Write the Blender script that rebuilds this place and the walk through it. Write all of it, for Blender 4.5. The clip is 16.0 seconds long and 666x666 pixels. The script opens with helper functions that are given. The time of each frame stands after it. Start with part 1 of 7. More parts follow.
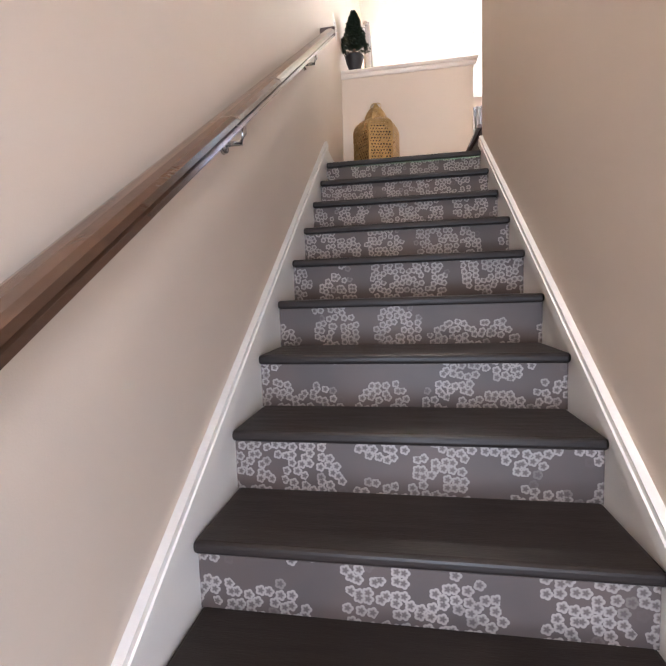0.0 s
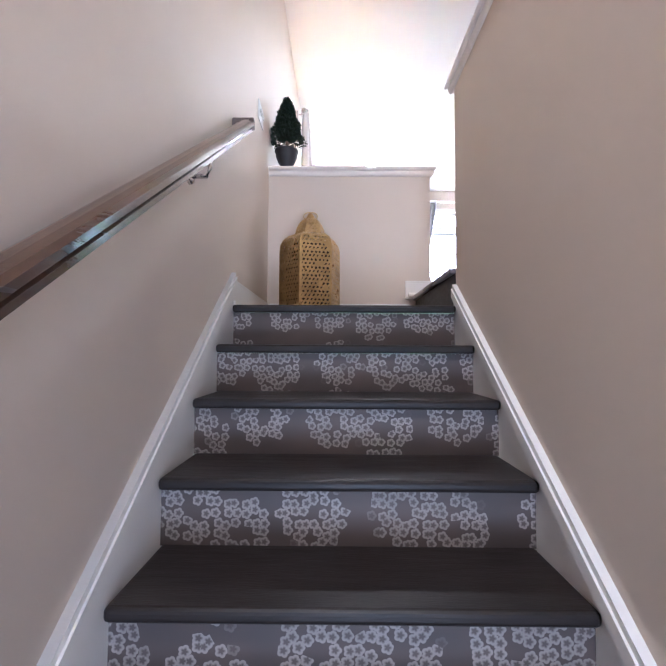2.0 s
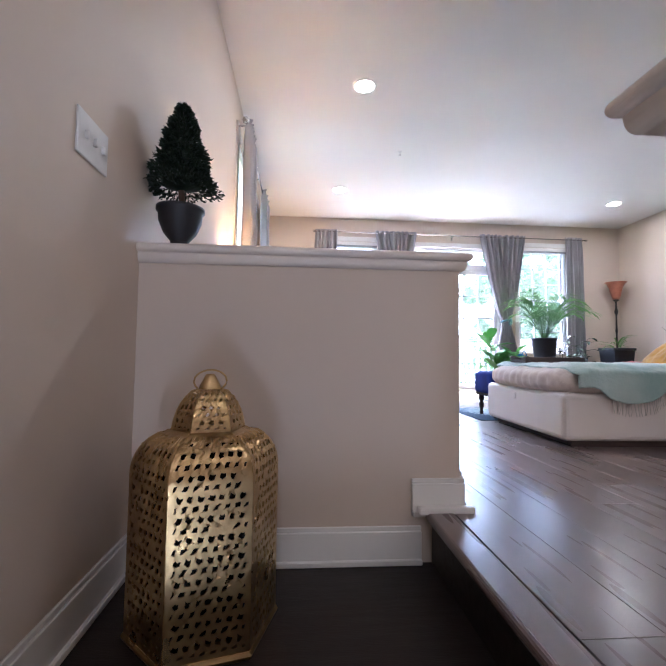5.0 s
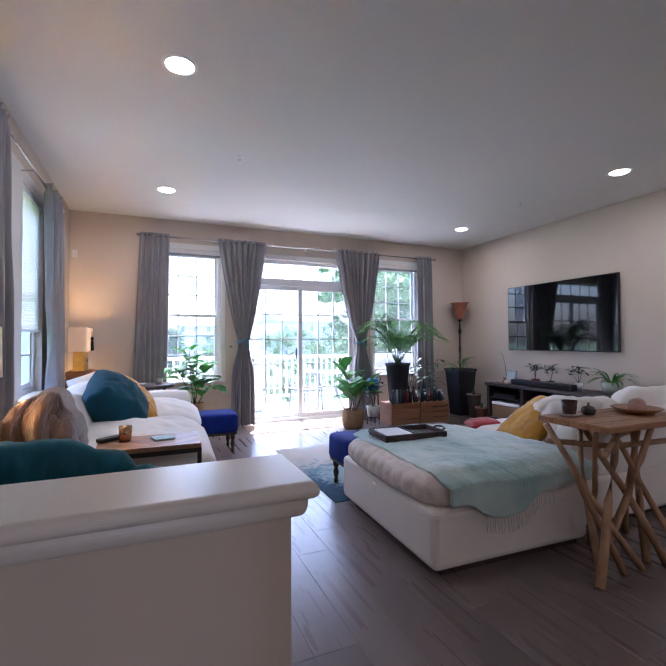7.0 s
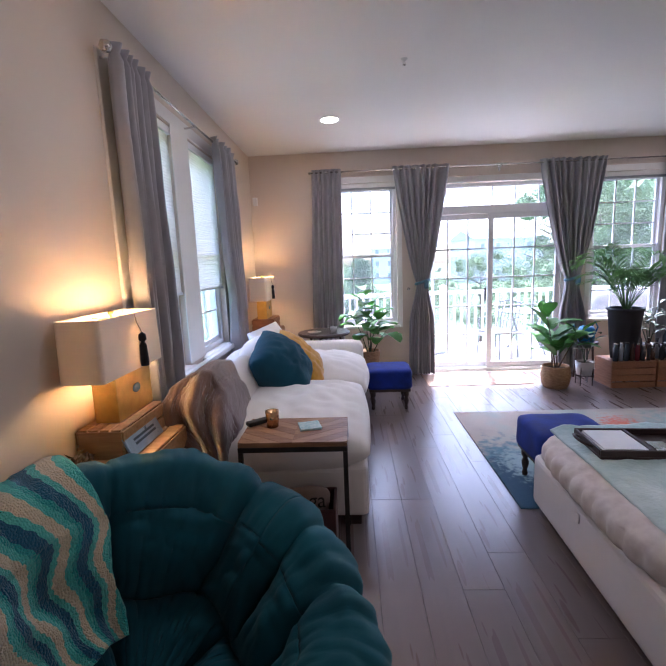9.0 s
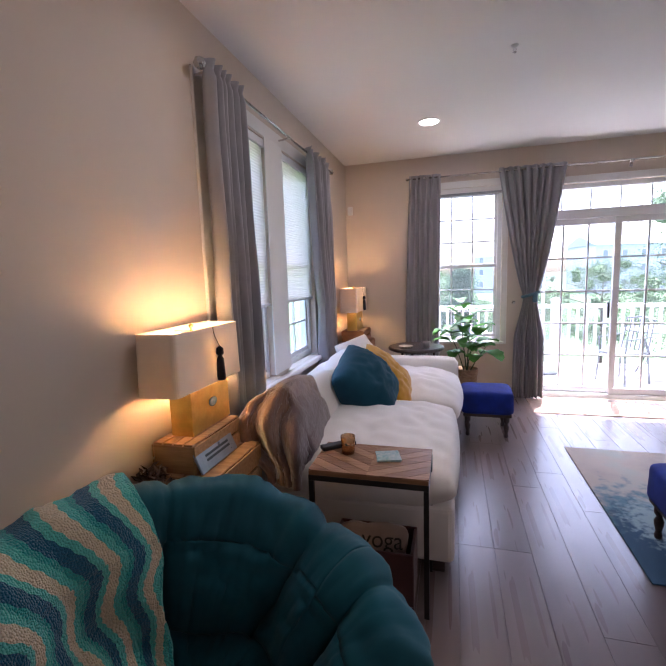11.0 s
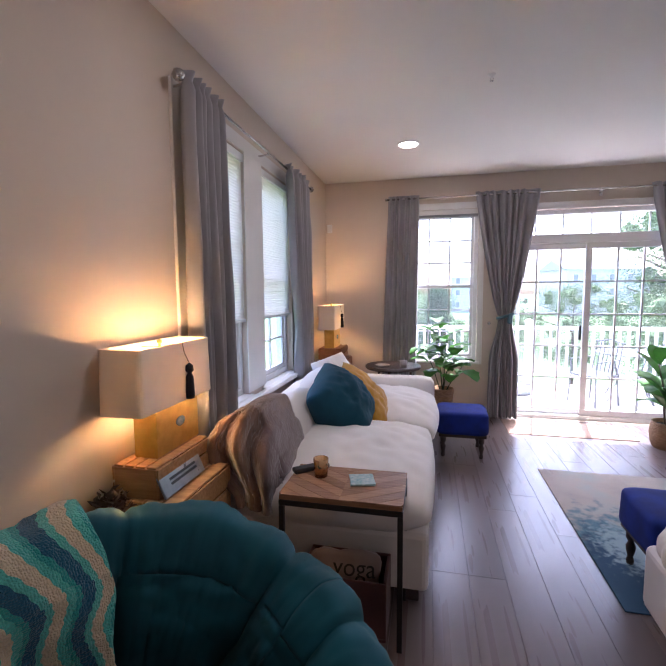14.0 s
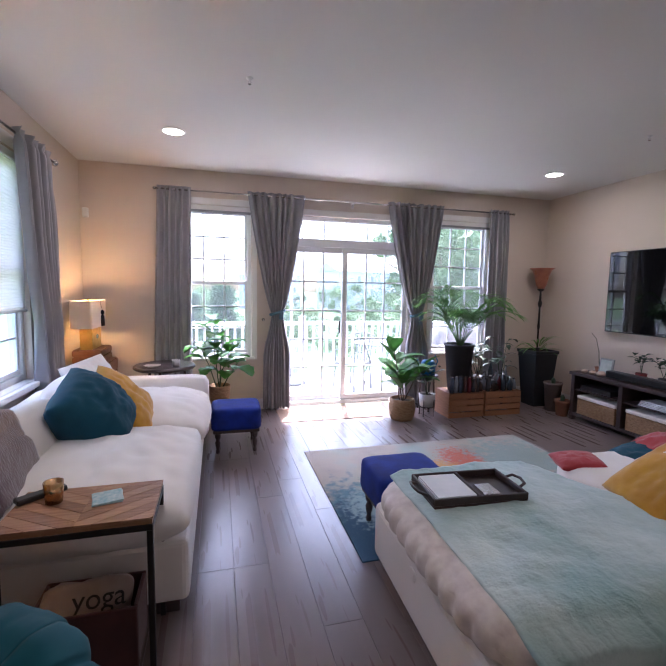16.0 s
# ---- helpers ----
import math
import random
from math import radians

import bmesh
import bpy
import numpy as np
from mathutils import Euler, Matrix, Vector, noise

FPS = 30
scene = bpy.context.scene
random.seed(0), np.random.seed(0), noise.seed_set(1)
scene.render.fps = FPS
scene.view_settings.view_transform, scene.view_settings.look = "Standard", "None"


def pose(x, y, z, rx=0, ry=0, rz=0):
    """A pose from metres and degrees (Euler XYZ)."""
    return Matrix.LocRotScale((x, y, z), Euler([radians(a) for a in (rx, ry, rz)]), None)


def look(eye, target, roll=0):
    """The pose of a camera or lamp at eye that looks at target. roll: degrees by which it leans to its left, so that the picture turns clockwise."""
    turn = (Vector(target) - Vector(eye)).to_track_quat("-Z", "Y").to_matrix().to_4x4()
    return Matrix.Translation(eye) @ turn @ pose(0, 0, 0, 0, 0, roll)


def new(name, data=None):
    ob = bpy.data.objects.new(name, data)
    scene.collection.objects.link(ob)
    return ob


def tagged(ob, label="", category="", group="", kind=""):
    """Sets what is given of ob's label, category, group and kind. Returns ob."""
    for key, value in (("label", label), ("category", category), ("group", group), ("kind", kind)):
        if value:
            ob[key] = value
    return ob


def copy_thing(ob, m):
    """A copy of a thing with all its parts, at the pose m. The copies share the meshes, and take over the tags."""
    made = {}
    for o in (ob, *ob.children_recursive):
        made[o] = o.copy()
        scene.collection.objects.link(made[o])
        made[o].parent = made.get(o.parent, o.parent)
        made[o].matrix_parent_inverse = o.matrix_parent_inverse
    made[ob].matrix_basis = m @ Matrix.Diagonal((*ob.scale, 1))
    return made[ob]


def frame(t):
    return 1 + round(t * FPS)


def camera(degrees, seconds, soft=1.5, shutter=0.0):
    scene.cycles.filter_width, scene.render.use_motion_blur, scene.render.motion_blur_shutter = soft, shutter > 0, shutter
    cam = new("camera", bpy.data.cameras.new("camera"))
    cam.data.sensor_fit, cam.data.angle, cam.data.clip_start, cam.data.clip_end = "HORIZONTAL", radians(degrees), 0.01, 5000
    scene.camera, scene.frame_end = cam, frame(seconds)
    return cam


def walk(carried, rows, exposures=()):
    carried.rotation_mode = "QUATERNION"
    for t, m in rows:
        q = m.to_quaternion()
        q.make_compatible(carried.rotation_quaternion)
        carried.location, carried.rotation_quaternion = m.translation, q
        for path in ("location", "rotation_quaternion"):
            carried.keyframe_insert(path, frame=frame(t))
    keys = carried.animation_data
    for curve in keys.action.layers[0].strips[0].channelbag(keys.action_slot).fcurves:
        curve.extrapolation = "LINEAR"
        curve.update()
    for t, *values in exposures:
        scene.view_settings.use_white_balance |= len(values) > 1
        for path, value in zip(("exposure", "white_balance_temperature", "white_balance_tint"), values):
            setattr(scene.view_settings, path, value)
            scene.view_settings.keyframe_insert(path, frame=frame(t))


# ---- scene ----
cam = camera(76.0, 16.0)
PATH = [
    (0, (0.525, -2.997, -1.109), (0.198, -1.032, -1.281), -1.8),
    (0.5, (0.493, -2.714, -0.897), (0.356, -0.721, -1.004), -1.6),
    (1, (0.485, -2.458, -0.72), (0.4, -0.46, -0.686), -0.8),
    (1.5, (0.485, -2.218, -0.562), (0.432, -0.219, -0.516), -0.3),
    (2, (0.497, -1.947, -0.409), (0.48, 0.05, -0.313), 0.3),
    (2.5, (0.5, -1.728, -0.25), (0.442, 0.269, -0.152), 1.1),
    (3, (0.496, -1.458, -0.1), (0.465, 0.54, -0.018), 1.2),
    (3.2, (0.542, -1.366, -0.055), (0.533, 0.632, 0.027), 0.2),
    (5.3, (0.589, -0.349, 0.643), (0.829, 1.632, 0.767), 1.3),
    (5.5, (0.625, -0.284, 0.703), (0.961, 1.683, 0.834), 1.2),
    (6, (0.72, -0.066, 0.871), (1.206, 1.873, 0.927), 0.9),
    (6.5, (0.833, 0.132, 1.034), (1.551, 1.998, 1.068), 0.4),
    (7, (0.929, 0.336, 1.19), (1.715, 2.175, 1.23), -0.2),
    (7.5, (1.009, 0.545, 1.277), (1.825, 2.371, 1.306), -0.5),
    (8, (1.033, 0.677, 1.343), (1.79, 2.528, 1.349), -2.1),
    (8.5, (1.189, 0.799, 1.399), (1.615, 2.752, 1.351), -2.1),
    (9, (1.23, 0.892, 1.453), (1.139, 2.865, 1.141), -2.2),
    (9.5, (1.218, 1.034, 1.454), (0.765, 2.95, 1.104), -2.1),
    (9.7, (1.256, 1.083, 1.47), (0.704, 2.974, 1.123), -2.3),
    (12, (1.282, 1.109, 1.477), (0.765, 3.031, 1.282), -1.6),
    (12.5, (1.269, 1.134, 1.475), (0.756, 3.059, 1.295), -1.5),
    (13, (1.273, 1.154, 1.472), (0.731, 3.071, 1.298), -1.6),
    (13.5, (1.246, 1.138, 1.479), (0.583, 3.017, 1.302), -1.7),
    (14, (1.282, 1.144, 1.482), (0.842, 3.086, 1.297), -0.4),
    (14.5, (1.33, 1.149, 1.485), (1.197, 3.137, 1.304), 0.8),
    (15, (1.36, 1.158, 1.486), (1.428, 3.148, 1.297), 1.3),
    (15.5, (1.389, 1.162, 1.482), (1.655, 3.135, 1.29), 1.4),
    (16, (1.432, 1.162, 1.487), (1.952, 3.083, 1.289), 1.0),
]
EXPOSURES = [(0, 5.8, 5750, 13), (1, 5.9, 5200, 13), (2, 5.75, 4850, 13), (3.2, 5.55, 4850, 14), (5.3, 4.3, 5050, 16), (6.2, 3.7, 4980, 17), (7, 3.48, 5020, 18), (8.5, 3.42, 5060, 19), (9.5, 3.25, 5400, 23), (13.5, 3.2, 5500, 24), (15, 3.3, 5400, 23), (16, 3.38, 5350, 22)]
walk(cam, [(t, look(e, g, r)) for t, e, g, r in PATH], EXPOSURES)
SKY, SUN = 0.165, 2.4
# watts: downlights, added stair downlight, foyer daylight, added rear fill, table lamps
DOWN_W, STAIR_W, FOYER_W, REAR_FILL_W, LAMP_W = 0.55, 1.5, 1.8, 1.0, 0.38


# ---- world, sun and large lights ----
world = bpy.data.worlds.new("sky")
scene.world = world
world.use_nodes = True
wn, wl = world.node_tree.nodes, world.node_tree.links
sky = wn.new("ShaderNodeTexSky")
sky.sky_type, sky.sun_disc = "NISHITA", False
sky.sun_elevation, sky.sun_rotation = radians(66), radians(12)
sky.air_density, sky.dust_density, sky.ozone_density = 1.0, 5.0, 1.0
wn["Background"].inputs["Strength"].default_value = SKY
wl.new(sky.outputs[0], wn["Background"].inputs["Color"])

sun = new("sun", bpy.data.lights.new("sun", "SUN"))
sun.data.energy, sun.data.angle, sun.data.color = SUN, radians(0.6), (1.0, 0.95, 0.87)
sun.matrix_world = look((0, 0, 0), (-math.sin(radians(12)) * math.cos(radians(66)), -math.cos(radians(12)) * math.cos(radians(66)), -math.sin(radians(66))))


def lamp(name, kind, m, energy, color, size=0.1):
    ob = new(name, bpy.data.lights.new(name, kind))
    ob.data.energy, ob.data.color = energy, color
    if kind == "AREA":
        ob.data.shape, ob.data.size = "DISK", size
    elif kind == "POINT":
        ob.data.shadow_soft_size = size
    ob.matrix_world = m
    return ob


# ---- materials ----
def shader(name):
    m = bpy.data.materials.new(name)
    m.use_nodes = True
    nt = m.node_tree
    return m, nt.nodes, nt.links, nt.nodes["Principled BSDF"]


def ramp(nodes, stops, mode="LINEAR"):
    r = nodes.new("ShaderNodeValToRGB")
    r.color_ramp.interpolation = mode
    while len(r.color_ramp.elements) < len(stops):
        r.color_ramp.elements.new(0.5)
    for e, (p, c) in zip(r.color_ramp.elements, stops):
        e.position, e.color = p, (*c, 1) if len(c) == 3 else c
    return r


def surf(name, c1, c2=None, scale=8.0, rough=0.6, bump=0.15, bscale=120.0, metal=0.0, sheen=0.0, stretch=(1, 1, 1), rvar=0.1, vary=0.0, depth=0.004, coat=0.0, trans=0.0):
    """A two-scale surface: slow stain between two colours, fine relief, uneven gloss."""
    m, n, l, b = shader(name)
    c2 = c2 or tuple(x * 0.82 for x in c1)
    tc, mp = n.new("ShaderNodeTexCoord"), n.new("ShaderNodeMapping")
    mp.inputs["Scale"].default_value = stretch
    l.new(tc.outputs["Object"], mp.inputs["Vector"])
    big, fine = n.new("ShaderNodeTexNoise"), n.new("ShaderNodeTexNoise")
    big.inputs["Scale"].default_value, big.inputs["Detail"].default_value = scale, 5
    fine.inputs["Scale"].default_value, fine.inputs["Detail"].default_value = bscale, 3
    for t in (big, fine):
        l.new(mp.outputs[0], t.inputs["Vector"])
    r = ramp(n, ((0.3, c1), (0.72, c2)))
    l.new(big.outputs["Fac"], r.inputs["Fac"])
    col = r.outputs["Color"]
    if vary:
        oi, hs = n.new("ShaderNodeObjectInfo"), n.new("ShaderNodeHueSaturation")
        mr = n.new("ShaderNodeMapRange")
        mr.inputs["To Min"].default_value, mr.inputs["To Max"].default_value = 1 - vary, 1 + vary
        l.new(oi.outputs["Random"], mr.inputs["Value"])
        l.new(mr.outputs[0], hs.inputs["Value"])
        l.new(col, hs.inputs["Color"])
        col = hs.outputs["Color"]
    l.new(col, b.inputs["Base Color"])
    mr2 = n.new("ShaderNodeMapRange")
    mr2.inputs["To Min"].default_value, mr2.inputs["To Max"].default_value = max(0.02, rough - rvar), min(1, rough + rvar)
    l.new(big.outputs["Fac"], mr2.inputs["Value"])
    l.new(mr2.outputs[0], b.inputs["Roughness"])
    bp = n.new("ShaderNodeBump")
    bp.inputs["Strength"].default_value, bp.inputs["Distance"].default_value = bump, depth
    l.new(fine.outputs["Fac"], bp.inputs["Height"])
    l.new(bp.outputs[0], b.inputs["Normal"])
    b.inputs["Metallic"].default_value = metal
    b.inputs["Sheen Weight"].default_value = sheen
    b.inputs["Coat Weight"].default_value = coat
    if trans:
        b.inputs["Transmission Weight"].default_value = trans
    return m


def glow(name, color, strength):
    m, n, l, b = shader(name)
    b.inputs["Base Color"].default_value = (*color, 1)
    b.inputs["Emission Color"].default_value = (*color, 1)
    b.inputs["Emission Strength"].default_value = strength
    return m


def pane_glass(name, tint=(1, 1, 1)):
    m, n, l, b = shader(name)
    n.remove(b)
    tr, gl, fr, mx = n.new("ShaderNodeBsdfTransparent"), n.new("ShaderNodeBsdfGlossy"), n.new("ShaderNodeLayerWeight"), n.new("ShaderNodeMixShader")
    tr.inputs["Color"].default_value = (*tint, 1)
    gl.inputs["Roughness"].default_value = 0.02
    fr.inputs["Blend"].default_value = 0.5
    po, ad = n.new("ShaderNodeMath"), n.new("ShaderNodeMath")
    po.operation, ad.operation = "POWER", "MULTIPLY_ADD"
    po.inputs[1].default_value, ad.inputs[1].default_value, ad.inputs[2].default_value = 5.0, 0.9, 0.04
    l.new(fr.outputs["Facing"], po.inputs[0])
    l.new(po.outputs[0], ad.inputs[0])
    l.new(ad.outputs[0], mx.inputs["Fac"])
    l.new(tr.outputs[0], mx.inputs[1])
    l.new(gl.outputs[0], mx.inputs[2])
    # faint white translucent layer mixed in, putting haze over the view
    veil, veil_mix = n.new("ShaderNodeBsdfTranslucent"), n.new("ShaderNodeMixShader")
    veil.inputs["Color"].default_value = (0.9, 0.93, 0.95, 1)
    veil_mix.inputs["Fac"].default_value = 0.012
    l.new(mx.outputs[0], veil_mix.inputs[1])
    l.new(veil.outputs[0], veil_mix.inputs[2])
    l.new(veil_mix.outputs[0], n["Material Output"].inputs["Surface"])
    return m


def cloth(name, c1, c2, weave=500.0, rough=0.9, scale=6.0, sheen=0.3, through_light=0.0):
    """Woven cloth: crossed threads as relief, slow wear in the colour."""
    m = surf(name, c1, c2, scale=scale, rough=rough, bump=0.25, bscale=weave, sheen=sheen, rvar=0.05, depth=0.002)
    if through_light:
        n, l = m.node_tree.nodes, m.node_tree.links
        b = n["Principled BSDF"]
        t, mx = n.new("ShaderNodeBsdfTranslucent"), n.new("ShaderNodeMixShader")
        l.new(b.inputs["Base Color"].links[0].from_socket, t.inputs["Color"])
        mx.inputs["Fac"].default_value = through_light
        l.new(b.outputs[0], mx.inputs[1])
        l.new(t.outputs[0], mx.inputs[2])
        l.new(mx.outputs[0], n["Material Output"].inputs["Surface"])
    return m


def wood(name, c1, c2, grain=(2, 24, 24), rough=0.5, vary=0.12, scale=3.0, coat=0.0):
    return surf(name, c1, c2, scale=scale, rough=rough, bump=0.2, bscale=18, stretch=grain, vary=vary, depth=0.003, coat=coat)


def flower_print(name):
    """Taupe paper printed with round heads of small five-petalled white florets."""
    m, n, l, b = shader(name)

    def mth(op, a, bb=0.0, c=0.0):
        q = n.new("ShaderNodeMath")
        q.operation = op
        for i, v in enumerate((a, bb, c)):
            if isinstance(v, (int, float)):
                q.inputs[i].default_value = v
            else:
                l.new(v, q.inputs[i])
        return q.outputs[0]
    tc, mp = n.new("ShaderNodeTexCoord"), n.new("ShaderNodeMapping")
    mp.inputs["Rotation"].default_value = (radians(90), 0, 0)
    l.new(tc.outputs["Object"], mp.inputs["Vector"])
    small, big, sub, sep = n.new("ShaderNodeTexVoronoi"), n.new("ShaderNodeTexVoronoi"), n.new("ShaderNodeVectorMath"), n.new("ShaderNodeSeparateXYZ")
    for v, sc, rnd in ((small, 37.0, 0.7), (big, 4.9, 0.5)):
        v.voronoi_dimensions = "2D"
        v.inputs["Scale"].default_value, v.inputs["Randomness"].default_value = sc, rnd
    l.new(mp.outputs[0], small.inputs["Vector"])
    l.new(small.outputs["Position"], big.inputs["Vector"])
    sub.operation = "SUBTRACT"
    l.new(mp.outputs[0], sub.inputs[0])
    l.new(small.outputs["Position"], sub.inputs[1])
    l.new(sub.outputs["Vector"], sep.inputs[0])
    ang = mth("ARCTAN2", sep.outputs["Y"], sep.outputs["X"])
    petal = mth("ABSOLUTE", mth("COSINE", mth("MULTIPLY", ang, 2.5)))
    reach = mth("MULTIPLY_ADD", petal, 0.12, 0.45)
    edge = mth("SUBTRACT", reach, small.outputs["Distance"])
    leaf = ramp(n, ((0.0, (0, 0, 0)), (0.04, (0.9,) * 3), (0.17, (1, 1, 1)), (0.26, (0.6,) * 3), (0.36, (0.1,) * 3)))
    l.new(edge, leaf.inputs["Fac"])
    head = ramp(n, ((0.10, (0, 0, 0)), (0.12, (1, 1, 1)), (0.45, (1, 1, 1)), (0.47, (0, 0, 0))))
    l.new(big.outputs["Distance"], head.inputs["Fac"])
    fade = n.new("ShaderNodeTexNoise")
    fade.inputs["Scale"].default_value = 7
    l.new(mp.outputs[0], fade.inputs["Vector"])
    worn = ramp(n, ((0.3, (0.7,) * 3), (0.6, (1, 1, 1))))
    l.new(fade.outputs["Fac"], worn.inputs["Fac"])
    fac = mth("MULTIPLY", mth("MULTIPLY", leaf.outputs["Color"], head.outputs["Color"]), worn.outputs["Color"])
    ground = n.new("ShaderNodeTexNoise")
    ground.inputs["Scale"].default_value = 4
    l.new(mp.outputs[0], ground.inputs["Vector"])
    gr = ramp(n, ((0.35, (0.088, 0.064, 0.056)), (0.7, (0.064, 0.05, 0.047))))
    l.new(ground.outputs["Fac"], gr.inputs["Fac"])
    mix = n.new("ShaderNodeMixRGB")
    l.new(fac, mix.inputs["Fac"])
    l.new(gr.outputs["Color"], mix.inputs[1])
    mix.inputs[2].default_value = (0.32, 0.282, 0.264, 1)
    l.new(mix.outputs[0], b.inputs["Base Color"])
    b.inputs["Roughness"].default_value = 0.55
    return m


WALL = surf("wall_paint", (0.60, 0.505, 0.418), (0.565, 0.475, 0.392), scale=0.9, rough=0.62, bump=0.12, bscale=260, depth=0.002, rvar=0.06)
CEIL = surf("ceiling_paint", (0.70, 0.67, 0.63), (0.67, 0.64, 0.605), scale=0.7, rough=0.8, bump=0.1, bscale=200, depth=0.002)
TRIM = surf("trim_paint", (0.74, 0.715, 0.68), (0.70, 0.675, 0.64), scale=3, rough=0.38, bump=0.08, bscale=90, depth=0.002)
CAPW = surf("cap_paint", (0.77, 0.70, 0.63), (0.72, 0.655, 0.585), scale=3, rough=0.3, bump=0.05, bscale=60, depth=0.002, rvar=0.02)
TREAD = wood("tread_paint", (0.022, 0.0165, 0.0145), (0.016, 0.012, 0.011), grain=(2, 16, 16), rough=0.42, vary=0.06)
TREAD.node_tree.nodes["Principled BSDF"].inputs["Specular IOR Level"].default_value = 0.25
RISER = flower_print("riser_paper")
PLANK = wood("floor_laminate", (0.155, 0.116, 0.106), (0.14, 0.105, 0.095), grain=(12, 0.9, 12), rough=0.3, vary=0.16, scale=1.6)
for nd in PLANK.node_tree.nodes:
    if nd.type == "BUMP":
        nd.inputs["Strength"].default_value = 0.0
    if nd.type == "TEX_NOISE":
        nd.inputs["Detail"].default_value = 1.0
    if nd.type == "MAP_RANGE" and nd.inputs["To Max"].default_value < 0.6:
        nd.inputs["To Min"].default_value, nd.inputs["To Max"].default_value = 0.27, 0.28
SUBFLOOR = surf("subfloor", (0.055, 0.045, 0.043), rough=0.8)
RAILW = wood("rail_wood", (0.085, 0.043, 0.025), (0.055, 0.028, 0.017), grain=(9, 0.6, 9), rough=0.24, vary=0.0, coat=0.4)
CHROME = surf("satin_nickel", (0.62, 0.60, 0.58), rough=0.25, metal=1.0, bump=0.02)
BLACKM = surf("black_metal", (0.02, 0.018, 0.018), (0.035, 0.03, 0.028), rough=0.5, metal=0.4, bump=0.05)
GREYC = cloth("curtain_grey", (0.33, 0.315, 0.325), (0.27, 0.257, 0.268), through_light=0.12, scale=3)
SHADEB = cloth("cellular_shade", (0.93, 0.88, 0.83), (0.89, 0.84, 0.79), weave=300, through_light=0.62)
WHITEC = cloth("white_slipcover", (0.80, 0.76, 0.72), (0.75, 0.705, 0.665), weave=420, scale=4)
QUILT = cloth("quilted_white", (0.70, 0.62, 0.56), (0.56, 0.47, 0.43), weave=300, scale=24)
CHAISE = surf("chaise_leatherette", (0.80, 0.74, 0.70), (0.76, 0.70, 0.655), scale=4, rough=0.45, bump=0.12, bscale=350, depth=0.001)
TEALV = cloth("teal_velvet", (0.002, 0.066, 0.115), (0.0015, 0.042, 0.075), sheen=0.03, weave=350, scale=5)
TEALP = cloth("papasan_teal", (0.004, 0.096, 0.135), (0.003, 0.056, 0.082), sheen=0.05, weave=380, scale=4)
MUSTARD = cloth("mustard_cloth", (0.56, 0.29, 0.012), (0.44, 0.2, 0.008), weave=90, scale=9)
REDC = cloth("red_cloth", (0.42, 0.035, 0.04), (0.33, 0.025, 0.03))
BLUEV = cloth("blue_velvet", (0.003, 0.024, 0.27), (0.002, 0.014, 0.15), sheen=0.02, weave=350, scale=9)
GOLD = surf("beaten_brass", (0.68, 0.48, 0.22), (0.34, 0.23, 0.11), scale=9, rough=0.3, metal=1.0, bump=0.3, bscale=60, depth=0.004)
GOLDL = surf("gold_leaf", (0.66, 0.42, 0.10), (0.52, 0.32, 0.07), scale=18, rough=0.36, metal=0.75, bump=0.15, bscale=90)
# near-black colour standing for the shade inside the lantern
DARKIN = surf("lantern_inner_shade", (0.02, 0.015, 0.01), rough=0.9)
GLASS = pane_glass("window_glass")
VINYL = surf("window_vinyl", (0.78, 0.78, 0.79), (0.74, 0.74, 0.75), scale=4, rough=0.35, bump=0.04)
PINE = wood("pine", (0.52, 0.30, 0.13), (0.36, 0.185, 0.07), rough=0.5)
CEDAR = wood("cedar_crate", (0.33, 0.15, 0.065), (0.22, 0.09, 0.04), rough=0.55)
TEAKW = wood("teak_top", (0.40, 0.2, 0.085), (0.26, 0.115, 0.045), rough=0.34)
TWIG = wood("bare_branch", (0.45, 0.28, 0.16), (0.27, 0.15, 0.08), grain=(8, 8, 1.5), rough=0.6)
ESPRESSO = wood("espresso_wood", (0.055, 0.032, 0.028), (0.032, 0.02, 0.018), rough=0.42)
CHEV_A = wood("chevron_light", (0.42, 0.235, 0.12), (0.28, 0.14, 0.065), rough=0.45)
CHEV_B = wood("chevron_dark", (0.31, 0.155, 0.075), (0.19, 0.09, 0.04), rough=0.45)
BLACKPOT = surf("black_planter", (0.010, 0.011, 0.014), (0.018, 0.018, 0.022), rough=0.5, bump=0.15, bscale=40)
TERRA = surf("terracotta", (0.30, 0.13, 0.075), (0.22, 0.09, 0.05), rough=0.8, bscale=80)
SOIL = surf("soil", (0.03, 0.02, 0.013), (0.05, 0.034, 0.022), scale=40, rough=0.95, bump=0.8, bscale=70, depth=0.01)
BASKETM = surf("woven_basket", (0.36, 0.22, 0.11), (0.22, 0.12, 0.055), scale=30, rough=0.8, bump=0.9, bscale=55, depth=0.012, stretch=(1, 1, 2.4))
LEAF = surf("leaf_green", (0.075, 0.235, 0.03), (0.035, 0.13, 0.02), scale=9, rough=0.55, bump=0.15, bscale=60, vary=0.1)
LEAFD = surf("leaf_dark", (0.014, 0.045, 0.012), (0.007, 0.024, 0.008), scale=12, rough=0.5, bump=0.2, bscale=70)
LEAFP = surf("palm_green", (0.16, 0.32, 0.08), (0.09, 0.21, 0.05), scale=9, rough=0.45, bump=0.1)
TOPIARY = surf("topiary_green", (0.012, 0.026, 0.010), (0.005, 0.012, 0.005), scale=30, rough=0.65, bump=0.2)
BARK = surf("bark", (0.11, 0.07, 0.045), (0.06, 0.04, 0.028), scale=20, rough=0.9, bump=0.6, bscale=40)
SHADE_G = cloth("shade_stack_grey", (0.26, 0.26, 0.27), (0.2, 0.2, 0.21))
